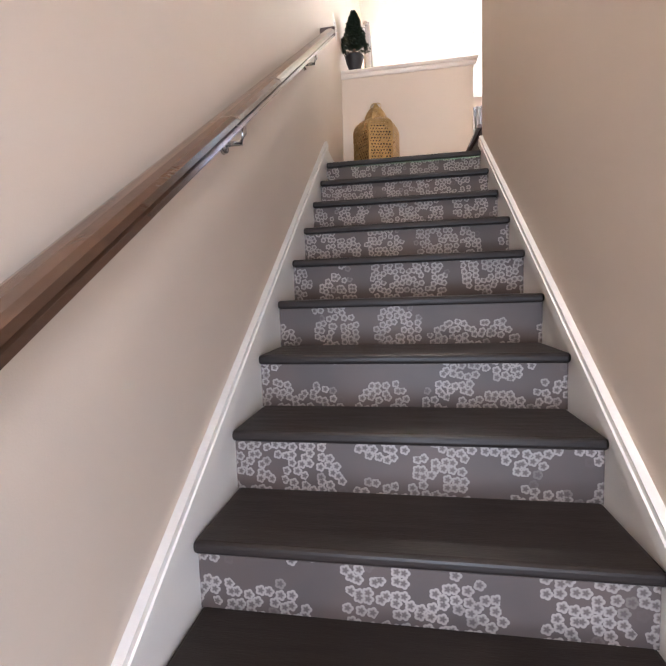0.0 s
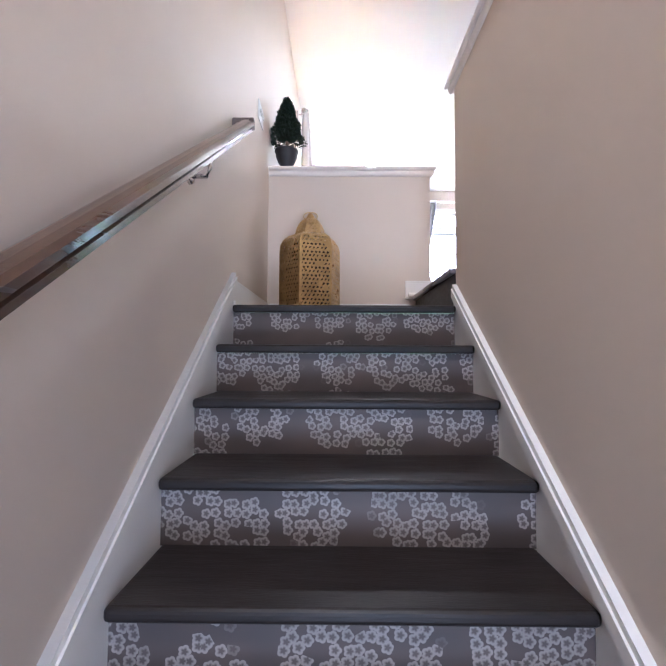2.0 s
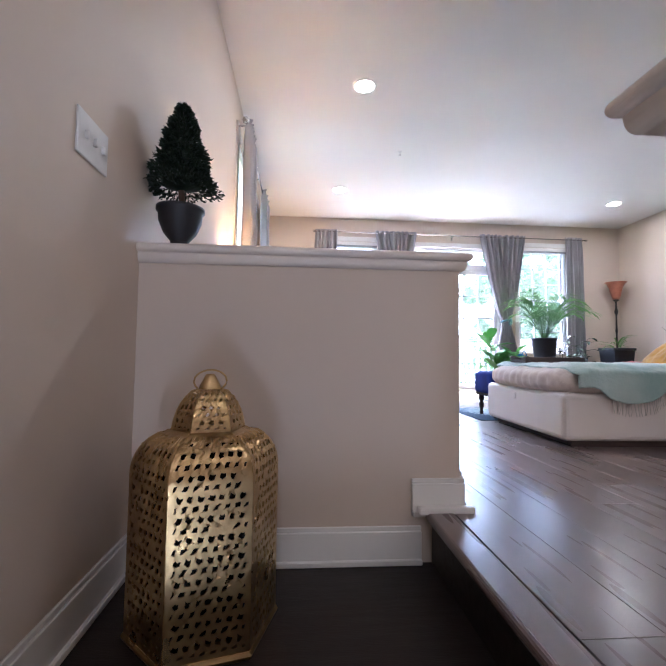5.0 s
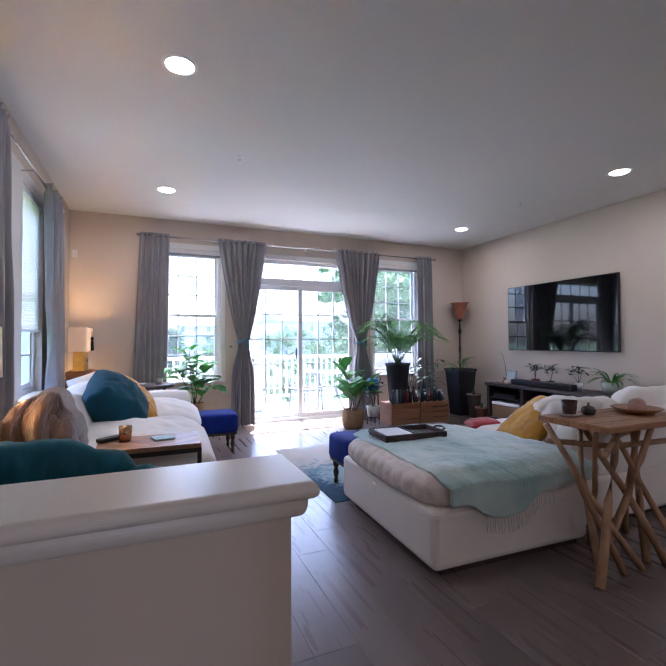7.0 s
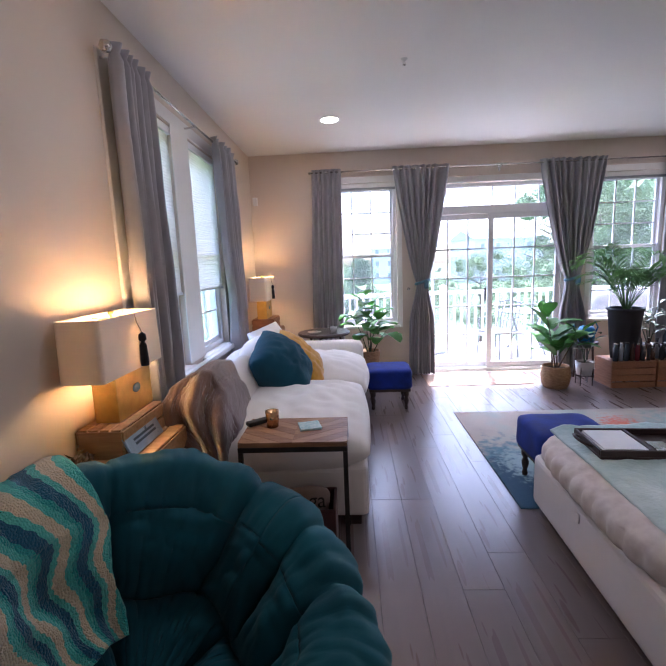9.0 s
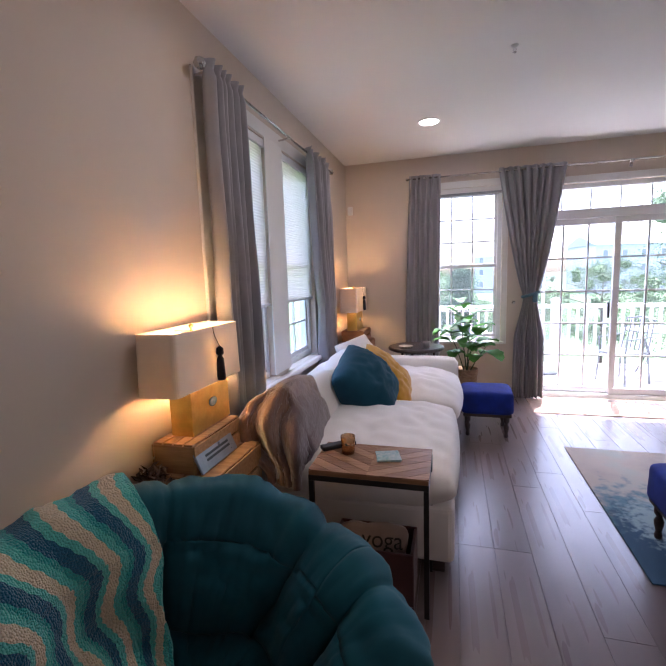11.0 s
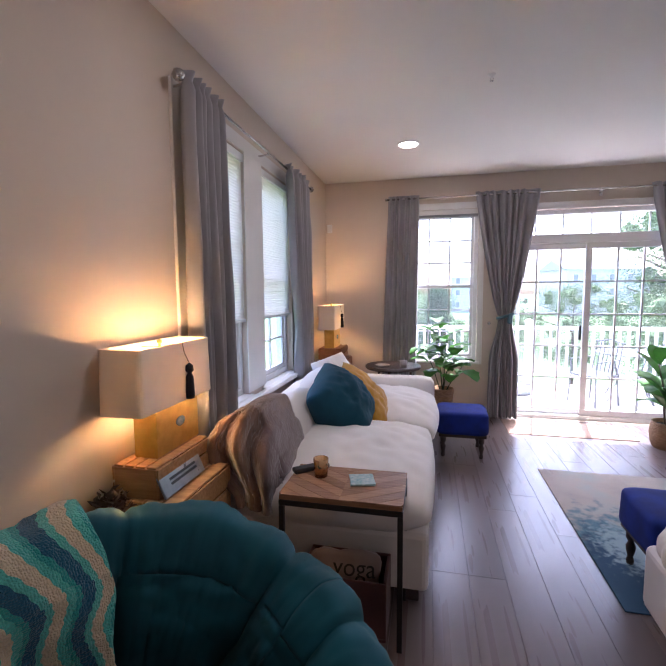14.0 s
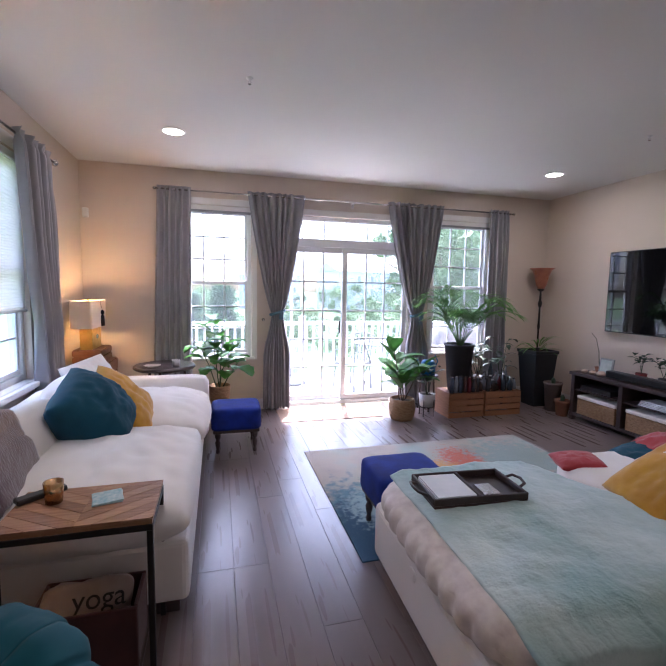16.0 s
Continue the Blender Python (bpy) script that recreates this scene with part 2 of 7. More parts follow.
for lf, amount in ((LEAF, 0.4), (LEAFP, 0.5)):
    n_, l_ = lf.node_tree.nodes, lf.node_tree.links
    b_, t_, x_ = n_["Principled BSDF"], n_.new("ShaderNodeBsdfTranslucent"), n_.new("ShaderNodeMixShader")
    l_.new(b_.inputs["Base Color"].links[0].from_socket, t_.inputs["Color"])
    x_.inputs["Fac"].default_value = amount
    l_.new(b_.outputs[0], x_.inputs[1])
    l_.new(t_.outputs[0], x_.inputs[2])
    l_.new(x_.outputs[0], n_["Material Output"].inputs["Surface"])


SHADEL = cloth("lamp_shade_linen", (0.80, 0.70, 0.58), (0.74, 0.63, 0.5), weave=350, through_light=0.12, sheen=0.0)
BULB = glow("lamp_bulb", (1.0, 0.62, 0.25), 40)
DOWN = glow("downlight_lens", (1.0, 0.86, 0.66), 6)
SCREEN = surf("tv_screen", (0.002, 0.002, 0.003), rough=0.04, bump=0.0, rvar=0.01)
PLASTIC = surf("black_plastic", (0.014, 0.014, 0.015), rough=0.4, bump=0.05)
WHITEP = surf("white_plastic", (0.74, 0.73, 0.71), rough=0.4, bump=0.03)
PAPER = surf("paper", (0.80, 0.80, 0.80), (0.72, 0.73, 0.75), scale=12, rough=0.6, bump=0.05)


# ---- mesh helpers ----
def part(name, bm, material, parent, label="", smooth=False, solid=0.0):
    """One bmesh as one mesh object under a thing (or at top level)."""
    me = bpy.data.meshes.new(name)
    bmesh.ops.recalc_face_normals(bm, faces=bm.faces)
    bm.to_mesh(me)
    bm.free()
    me.materials.append(material)
    if smooth:
        me.polygons.foreach_set("use_smooth", [True] * len(me.polygons))
    ob = new(name, me)
    if parent is not None:
        ob.parent = parent
    if solid:
        md = ob.modifiers.new("thickness", "SOLIDIFY")
        md.thickness, md.offset = solid, 0
    if label:
        tagged(ob, label)
    return ob


def thing(name, m, label, category, group="", kind=""):
    ob = new(name)
    ob.empty_display_size = 0.1
    ob.matrix_world = m
    return tagged(ob, label, category, group, kind)


def box(x0, x1, y0, y1, z0, z1, bevel=0.0, bm=None, seg=1):
    bm = bm or bmesh.new()
    own = bmesh.ops.create_cube(bm, size=1, matrix=Matrix.LocRotScale(((x0 + x1) / 2, (y0 + y1) / 2, (z0 + z1) / 2), None, (abs(x1 - x0), abs(y1 - y0), abs(z1 - z0))))
    if bevel:
        edges = {e for v in own["verts"] for e in v.link_edges}
        bmesh.ops.bevel(bm, geom=list(edges), offset=bevel, segments=seg, affect="EDGES", profile=0.5)
    return bm


def turned(profile, n=24, bm=None, m=Matrix()):
    """A solid of revolution round z through (radius, height) pairs."""
    bm = bm or bmesh.new()
    rings = []
    for r, z in profile:
        if r < 1e-5:
            rings.append([bm.verts.new(m @ Vector((0, 0, z)))])
        else:
            rings.append([bm.verts.new(m @ Vector((r * math.cos(a), r * math.sin(a), z))) for a in (2 * math.pi * k / n for k in range(n))])
    for a, b in zip(rings, rings[1:]):
        for k in range(n):
            q = [a[k % len(a)], a[(k + 1) % len(a)], b[(k + 1) % len(b)], b[k % len(b)]]
            q = list(dict.fromkeys(q))
            if len(q) > 2:
                bm.faces.new(q)
    for ring in (rings[0], rings[-1]):
        if len(ring) > 2:
            bm.faces.new(ring)
    return bm


def rod(points, radius, n=8, bm=None, taper=None):
    """A tube along points; taper: end radius."""
    bm = bm or bmesh.new()
    pts = [Vector(p) for p in points]
    rings = []
    for i, p in enumerate(pts):
        d = (pts[min(i + 1, len(pts) - 1)] - pts[max(i - 1, 0)]).normalized()
        side = d.cross(Vector((0, 0, 1)) if abs(d.z) < 0.9 else Vector((1, 0, 0))).normalized()
        up = side.cross(d)
        r = radius if taper is None else radius + (taper - radius) * i / (len(pts) - 1)
        rings.append([bm.verts.new(p + r * (math.cos(a) * side + math.sin(a) * up)) for a in (2 * math.pi * k / n for k in range(n))])
    for a, b in zip(rings, rings[1:]):
        for k in range(n):
            bm.faces.new((a[k], a[(k + 1) % n], b[(k + 1) % n], b[k]))
    bm.faces.new(rings[0])
    bm.faces.new(rings[-1])
    return bm


def soft(w, d, h, e=5.0, wrinkle=0.006, cuts=9, seed=0, freq=5.0, puff=0.0, m=Matrix()):
    """An upholstered block: a rounded box, swollen and lightly creased."""
    bm = bmesh.new()
    bmesh.ops.create_cube(bm, size=2)
    bmesh.ops.subdivide_edges(bm, edges=bm.edges, cuts=cuts, use_grid_fill=True)
    for v in bm.verts:
        p = v.co
        k = (abs(p.x) ** e + abs(p.y) ** e + abs(p.z) ** e) ** (1 / e)
        q = p / k
        grow = 1 + puff * (1 - q.x * q.x) * (1 - q.y * q.y)
        c = Vector((q.x * w / 2, q.y * d / 2, q.z * h / 2 * grow))
        c += q.normalized() * wrinkle * (noise.noise(c * freq + Vector((seed, seed * 2, 7))) + 0.5 * noise.noise(c * freq * 3 + Vector((seed, 3, 1))))
        v.co = m @ c
    return bm


def pillow(w, d, h, seed=0, n=30, wrinkle=0.015, pinch=0.075, full=0.36, m=Matrix(), blunt=0.05):
    """A scatter cushion with pinched edges and drawn-out corners."""
    bm = bmesh.new()
    grid = {}
    for s in (1, -1):
        for i in range(n + 1):
            for j in range(n + 1):
                u, v = 2 * i / n - 1, 2 * j / n - 1
                edge = abs(abs(u) - 1) < 1e-6 or abs(abs(v) - 1) < 1e-6
                if s < 0 and edge:
                    grid[s, i, j] = grid[1, i, j]
                    continue
                inw = 1 - pinch * (1 - v * v) * abs(u) - pinch * (1 - u * u) * abs(v) - blunt * u * u * v * v
                t = (max(0, 1 - u * u) * max(0, 1 - v * v)) ** full
                p = Vector((u * w / 2 * inw, v * d / 2 * inw, s * h / 2 * t))
                p.z += wrinkle * t * (noise.noise(Vector((u * 2.2 + seed, v * 2.2, s * 3))) + 0.5 * noise.noise(Vector((u * 6 + seed, v * 6, s))))
                p.z += wrinkle * 0.5 * noise.noise(Vector((u * 1.5 + seed, v * 1.5, 5))) + 0.3 * wrinkle * t * noise.noise(Vector((u * 3 + v * 7 + seed, v * 2.5 - u * 2, 2)))
                grid[s, i, j] = bm.verts.new(m @ p)
    for s in (1, -1):
        for i in range(n):
            for j in range(n):
                q = (grid[s, i, j], grid[s, i + 1, j], grid[s, i + 1, j + 1], grid[s, i, j + 1])
                bm.faces.new(q if s > 0 else q[::-1])
    return bm


def sheet(fn, nu, nv, bm=None):
    """A grid surface from fn(u, v), both 0 to 1."""
    bm = bm or bmesh.new()
    g = [[bm.verts.new(fn(i / nu, j / nv)) for j in range(nv + 1)] for i in range(nu + 1)]
    for i in range(nu):
        for j in range(nv):
            bm.faces.new((g[i][j], g[i + 1][j], g[i + 1][j + 1], g[i][j + 1]))
    return bm


def wall_mesh(axis, w0, w1, u0, u1, z0, z1, holes):
    """A wall of real thickness with openings cut through. axis 'x': it stands across x, u is y; axis 'y': u is x."""
    us = sorted({u0, u1, *(h[0] for h in holes), *(h[1] for h in holes)})
    zs = sorted({z0, z1, *(h[2] for h in holes), *(h[3] for h in holes)})
    full = lambda i, j: 0 <= i < len(us) - 1 and 0 <= j < len(zs) - 1 and not any(h[0] <= (us[i] + us[i + 1]) / 2 <= h[1] and h[2] <= (zs[j] + zs[j + 1]) / 2 <= h[3] for h in holes)
    at = (lambda w, u, z: Vector((w, u, z))) if axis == "x" else (lambda w, u, z: Vector((u, w, z)))
    bm, seen = bmesh.new(), {}

    def vert(w, u, z):
        if (w, u, z) not in seen:
            seen[w, u, z] = bm.verts.new(at(w, u, z))
        return seen[w, u, z]
    for i in range(len(us) - 1):
        for j in range(len(zs) - 1):
            if not full(i, j):
                continue
            a, b, c, d = us[i], us[i + 1], zs[j], zs[j + 1]
            for w in (w0, w1):
                bm.faces.new([vert(w, a, c), vert(w, b, c), vert(w, b, d), vert(w, a, d)])
            for di, dj, e in ((-1, 0, ((a, c), (a, d))), (1, 0, ((b, c), (b, d))), (0, -1, ((a, c), (b, c))), (0, 1, ((a, d), (b, d)))):
                if not full(i + di, j + dj):
                    (p, q), (r, s) = e
                    bm.faces.new([vert(w0, p, q), vert(w0, r, s), vert(w1, r, s), vert(w1, p, q)])
    return bm


def structure(name, bm, material, label, category, smooth=False):
    return tagged(part(name, bm, material, None, smooth=smooth), label, category, kind="structure")


# ---- the shell ----
H, RISE, RUN, FAR, RIGHT = 2.83, 0.187, 0.262, 6.42, 6.04
LOW = -RISE * 15
WIN_L, WIN_R, DOOR = (0.95, 1.83, 0.66, 2.45), (4.23, 5.11, 0.66, 2.45), (2.12, 3.95, 0.0, 2.40)
SIDE_1, SIDE_2 = (3.28, 4.03, 0.74, 2.46), (4.29, 5.04, 0.74, 2.46)

wall_left = structure("wall_left", wall_mesh("x", -0.16, 0.0, -5.2, FAR + 0.16, LOW - 0.2, H + 0.1, [SIDE_1, SIDE_2]), WALL, "warm beige painted wall beside the stairs and sofa", "wall")
wall_far = structure("wall_far", wall_mesh("y", FAR, FAR + 0.16, 0.0, RIGHT + 0.16, -0.3, H + 0.1, [WIN_L, WIN_R, DOOR]), WALL, "warm beige painted wall with windows and sliding door", "wall")
wall_right = structure("wall_right", wall_mesh("x", RIGHT, RIGHT + 0.16, -5.2, FAR, -0.3, H + 0.1, []), WALL, "warm beige painted wall behind the television", "wall")
wall_back = structure("wall_back", wall_mesh("y", -5.36, -5.2, -0.16, RIGHT + 0.16, LOW - 0.2, H + 0.1, []), WALL, "plain beige wall closing the back of the floor", "wall")
ceiling = structure("ceiling", box(-0.16, RIGHT + 0.16, -5.36, FAR + 0.16, H, H + 0.098), CEIL, "smooth off-white painted ceiling with downlights", "ceiling")
floor = structure("floor", box(1.09, RIGHT, 0.065, FAR, -0.2, -0.012), SUBFLOOR, "grey-brown wood plank floor of the living room", "floor")
floor_2 = structure("floor_back", box(1.185, RIGHT, -5.2, 0.064, -0.2, -0.012), SUBFLOOR, "grey-brown wood plank floor behind the stairwell", "floor")
floor_3 = structure("floor_corner", box(0.0, 1.09, 1.245, FAR, -0.2, -0.012), SUBFLOOR, "grey-brown wood plank floor beside the sofa", "floor")
floor_4 = structure("floor_lower", box(0.0, 1.06, -5.2, -3.4, LOW - 0.15, LOW), TREAD, "dark floor at the foot of the stairs", "floor")
stair_wall = structure("wall_stair", box(1.06, 1.18, -5.2, 0.06, LOW - 0.2, 0.905), WALL, "beige painted half wall along the open side of the stairs", "wall")
pony_wall = structure("wall_half", box(0.0, 1.165, 1.085, 1.24, -0.4, 0.905), WALL, "beige painted half wall at the stair landing", "wall")


def lofted(length, depth, rows):
    """A board along x built of stacked outlines: (height, inset from the long sides and the free end)."""
    bm = bmesh.new()
    rings = [[bm.verts.new(p) for p in ((0, -depth / 2 + i, z), (length - i, -depth / 2 + i, z), (length - i, depth / 2 - i, z), (0, depth / 2 - i, z))] for z, i in rows]
    for a, b in zip(rings, rings[1:]):
        for k in range(4):
            bm.faces.new((a[k], a[(k + 1) % 4], b[(k + 1) % 4], b[k]))
    bm.faces.new(rings[0])
    bm.faces.new(rings[-1])
    return bm


def cap(name, length, depth, m, label):
    """A shelf-like wall cap with a round nose and a hollow moulding below it."""
    t = thing(name, m, label, "wall cap", kind="structure")
    nose = [(0.0155 + 0.0155 * math.sin(a), 0.014 * (1 - math.cos(a))) for a in (radians(-90 + 15 * k) for k in range(13))]
    part("cap_board", lofted(length, depth, nose), CAPW, t)
    cove = [(-0.0005, 0.016), (-0.006, 0.0165)] + [(-0.006 - 0.03 * math.sin(a), 0.0165 + 0.017 * (1 - math.cos(a))) for a in (radians(10 * k) for k in range(1, 10))]
    part("cap_moulding", lofted(length, depth, cove), CAPW, t)
    return t


cap("wall_cap", 1.208, 0.225, pose(0.0, 1.1625, 0.908), "off-white painted cap with moulding on the half wall")
cap("wall_cap", 5.235, 0.18, pose(1.12, -5.1, 0.908, 0, 0, 90), "off-white painted cap along the stairwell half wall")

# landing, stairs
landing = structure("landing", box(0.0, 1.06, 0.03, 1.085, -RISE - 0.03, -RISE), TREAD, "dark painted landing at the head of the stairs", "landing")
stairs = thing("staircase", pose(0, 0, 0), "straight stairs with dark treads and flower-papered risers", "stairs", kind="structure")
for k in range(0, 14):
    z, y = -RISE * (k + 1), -RUN * k
    if k:
        part("tread", box(0.016, 1.044, y, y + RUN + 0.043, z - 0.034, z, 0.012, seg=3), TREAD, stairs)
    part("riser", box(0.016, 1.044, y + 0.03, y + 0.045, z - RISE - 0.002, z - 0.0345), RISER, stairs)
part("nosing", box(0.016, 1.044, -0.002, 0.03, -RISE - 0.034, -RISE + 0.001, 0.012, seg=3), TREAD, stairs)
top_step = thing("top_step", pose(0, 0, 0), "dark step up from the landing to the wood floor", "step", kind="structure")
part("riser", box(1.06, 1.085, 0.062, 1.083, -RISE, -0.03), TREAD, top_step)
part("nosing", box(1.03, 1.13, 0.062, 1.083, -0.03, 0.002, 0.012, seg=3), PLANK, top_step)


def skirt(name, x0, x1, sx, low, high):
    """The sloping skirt board along the stairs with its trim strip."""
    t = thing(name, pose(0, 0, 0), "white painted sloping skirt board along the stairs", "skirt board", kind="structure")
    L = 14.2
    up = RISE / RUN

    def band(xa, xb, za, zb):
        bm = bmesh.new()
        y0, y1 = -RUN * L, 0.046
        vs = [bm.verts.new((x, y, -RISE + y * up + z)) for x in (xa, xb) for y, z in ((y0, za), (y1, za), (y1, zb), (y0, zb))]
        for f in ((0, 1, 2, 3), (7, 6, 5, 4), (0, 4, 5, 1), (1, 5, 6, 2), (2, 6, 7, 3), (3, 7, 4, 0)):
            bm.faces.new([vs[i] for i in f])
        return bm
    part("board", band(x0, x1, -0.24, low), TRIM, t)
    part("trim_strip", band(x0, x1 + sx * 0.012, low, high - 0.02), TRIM, t)
    part("trim_bead", band(x0, x1 + sx * 0.006, high - 0.02, high), TRIM, t)
    return t


skirt("baseboard_stair", 0.0, 0.016, 1, 0.05, 0.125)
skirt("baseboard_stair", 1.06, 1.044, -1, 0.01, 0.072)


def baseboard(x0, y0, x1, y1, z, nx, ny):
    """A baseboard with a bead on top and a shoe at its foot, along the line, standing out along (nx, ny)."""
    t = thing("baseboard", pose(0, 0, 0), "white painted baseboard with shoe moulding", "baseboard", kind="structure")
    for nm, th, za, zb in (("board", 0.014, 0.0, 0.115), ("bead", 0.009, 0.115, 0.132), ("shoe", 0.026, 0.0, 0.02)):
        xs, ys = sorted((x0, x1)), sorted((y0, y1))
        if nx:
            xs = sorted((x0, x0 + nx * th))
        if ny:
            ys = sorted((y0, y0 + ny * th))
        part(nm, box(xs[0], xs[1], ys[0], ys[1], z + za, z + zb, 0.003), TRIM, t)


baseboard(0.0, 0.022, 0.0, 1.07, -RISE, 1, 0)
baseboard(0.016, 1.085, 1.02, 1.085, -RISE, 0, -1)
baseboard(0.985, 1.085, 1.18, 1.085, -0.02, 0, -1)
structure("trim", box(1.0, 1.205, 1.035, 1.0705, -0.006, 0.02, 0.007, seg=2), TRIM, "white painted nosing return at the foot of the half wall", "trim")
baseboard(1.165, 1.085, 1.165, 1.24, 0.002, 1, 0)
baseboard(0.0, 1.26, 0.0, FAR - 0.02, 0.0, 1, 0)
baseboard(0.02, FAR, 2.02, FAR, 0.0, 0, -1)
baseboard(4.05, FAR, RIGHT - 0.02, FAR, 0.0, 0, -1)
baseboard(RIGHT, 0.2, RIGHT, FAR, 0.0, -1, 0)


# ---- windows and door ----
def window(name, axis, wface, hole, inward, rows, cols, label, shade_z=None):
    """A hung sash window in its opening: lining, frame, two sashes with glazing bars, sill."""
    u0, u1, z0, z1 = hole
    t = thing(name, pose(0, 0, 0), label, "window", kind="structure")
    back = -inward

    def bx(a, b, c, d, w0, w1, bev=0.003):
        wa, wb = sorted((wface + back * w0, wface + back * w1))
        return box(wa, wb, a, b, c, d, bev) if axis == "x" else box(a, b, wa, wb, c, d, bev)
    for nm, a, b, c, d in (("window_frame", u0, u0 + 0.045, z0, z1), ("window_frame", u1 - 0.045, u1, z0, z1), ("window_frame", u0 + 0.045, u1 - 0.045, z1 - 0.05, z1), ("window_frame", u0 + 0.045, u1 - 0.045, z0, z0 + 0.05)):
        part(nm, bx(a, b, c, d, 0.055, 0.15), VINYL, t)
    mid = z0 + (z1 - z0) * 0.5
    for a, b, w in ((z0 + 0.05, mid + 0.02, 0.075), (mid - 0.02, z1 - 0.05, 0.105)):
        sash = part("sash", bx(u0 + 0.045, u1 - 0.045, a, a + 0.04, w, w + 0.028), VINYL, t)
        part("sash_rail", bx(u0 + 0.045, u1 - 0.045, b - 0.04, b, w, w + 0.028), VINYL, sash)
        part("sash_stile", bx(u0 + 0.045, u0 + 0.08, a + 0.04, b - 0.04, w, w + 0.028), VINYL, sash)
        part("sash_stile", bx(u1 - 0.08, u1 - 0.045, a + 0.04, b - 0.04, w, w + 0.028), VINYL, sash)
        g = part("pane", bx(u0 + 0.08, u1 - 0.08, a + 0.04, b - 0.04, w + 0.012, w + 0.016, 0), GLASS, sash)
        g.visible_shadow = False
        for i in range(1, cols):
            x = u0 + 0.08 + (u1 - u0 - 0.16) * i / cols
            part("glazing_bar", bx(x - 0.008, x + 0.008, a + 0.04, b - 0.04, w + 0.004, w + 0.024, 0), VINYL, sash)
        for j in range(1, rows):
            z = a + 0.04 + (b - a - 0.08) * j / rows
            part("glazing_bar", bx(u0 + 0.08, u1 - 0.08, z - 0.008, z + 0.008, w + 0.005, w + 0.023, 0), VINYL, sash)
    part("window_sill", bx(u0 - 0.03, u1 + 0.03, z0 - 0.028, z0 + 0.004, -0.03, 0.056, 0.006), TRIM, t)
    # header of the blind
    part("blind_header", bx(u0 + 0.005, u1 - 0.005, z1 - 0.055, z1 - 0.002, 0.008, 0.05), TRIM if not shade_z else VINYL, t)
    if not shade_z:
        part("shade_stack", bx(u0 + 0.012, u1 - 0.012, z1 - 0.085, z1 - 0.0555, 0.012, 0.045), SHADE_G, t, "grey raised shade stack")
    if shade_z:
        n = int((z1 - 0.055 - shade_z) / 0.02)
        wa = wface + back * 0.03

        def f(u, v):
            z = shade_z + 0.02 + (z1 - 0.055 - shade_z - 0.02) * v
            off = 0.0025 if round(v * 2 * n) % 2 else 0.0
            uu = u0 + 0.012 + (u1 - u0 - 0.024) * u
            return (wa + off, uu, z) if axis == "x" else (uu, wa + off, z)
        part("cellular_shade", sheet(f, 1, 2 * n), SHADEB, t, "pale pleated cellular shade half lowered", solid=0.002)
        part("shade_rail", bx(u0 + 0.012, u1 - 0.012, shade_z, shade_z + 0.022, 0.015, 0.045), VINYL, t)
    return t


window("window_1", "y", FAR, WIN_L, -1, 3, 3, "white double-hung window with glazing bars over the deck")
window("window_2", "y", FAR, WIN_R, -1, 3, 3, "white double-hung window with glazing bars behind plants")
window("window_3", "x", 0.0, SIDE_1, 1, 3, 2, "white side window with a half lowered shade", 1.28)
window("window_4", "x", 0.0, SIDE_2, 1, 3, 2, "white side window with a half lowered shade", 1.28)

door = thing("door_1", pose(0, 0, 0), "white sliding patio door with transom, closed", "door", kind="structure")
d0, d1, _, dz = DOOR
for a, b, c, d in ((d0, d0 + 0.05, 0, dz), (d1 - 0.05, d1, 0, dz), (d0 + 0.05, d1 - 0.05, dz - 0.05, dz), (d0 + 0.05, d1 - 0.05, 2.03, 2.13), (d0 + 0.05, d1 - 0.05, 0.0, 0.05)):
    part("door_frame", box(a, b, FAR + 0.05, FAR + 0.155, c, d, 0.004), VINYL, door)
g = part("transom_pane", box(d0 + 0.05, d1 - 0.05, FAR + 0.1, FAR + 0.104, 2.13, dz - 0.05), GLASS, door)
g.visible_shadow = False
for i in range(1, 6):
    x = d0 + 0.05 + (d1 - d0 - 0.1) * i / 6
    part("glazing_bar", box(x - 0.008, x + 0.008, FAR + 0.095, FAR + 0.109, 2.13, dz - 0.05), VINYL, door)
for a, b, w in ((d0 + 0.05, 3.065, 0.112), (2.99, d1 - 0.05, 0.075)):
    leaf = part("sliding_panel", box(a, b, FAR + w, FAR + w + 0.034, 0.05, 0.12, 0.004), VINYL, door)
    part("panel_rail", box(a, b, FAR + w, FAR + w + 0.034, 1.965, 2.03, 0.004), VINYL, leaf)
    part("panel_stile", box(a, a + 0.065, FAR + w, FAR + w + 0.034, 0.12, 1.965, 0.004), VINYL, leaf)
    part("panel_stile", box(b - 0.065, b, FAR + w, FAR + w + 0.034, 0.12, 1.965, 0.004), VINYL, leaf)
    g = part("pane", box(a + 0.065, b - 0.065, FAR + w + 0.015, FAR + w + 0.019, 0.12, 1.965), GLASS, leaf)
    g.visible_shadow = False
    for i in range(1, 3):
        x = a + 0.065 + (b - a - 0.13) * i / 3
        part("glazing_bar", box(x - 0.009, x + 0.009, FAR + w + 0.006, FAR + w + 0.028, 0.12, 1.965), VINYL, leaf)
    for j in range(1, 5):
        z = 0.12 + 1.845 * j / 5
        part("glazing_bar", box(a + 0.065, b - 0.065, FAR + w + 0.007, FAR + w + 0.027, z - 0.009, z + 0.009), VINYL, leaf)
part("door_handle", box(2.955, 2.975, FAR + 0.07, FAR + 0.11, 0.93, 1.1, 0.004), BLACKM, door)
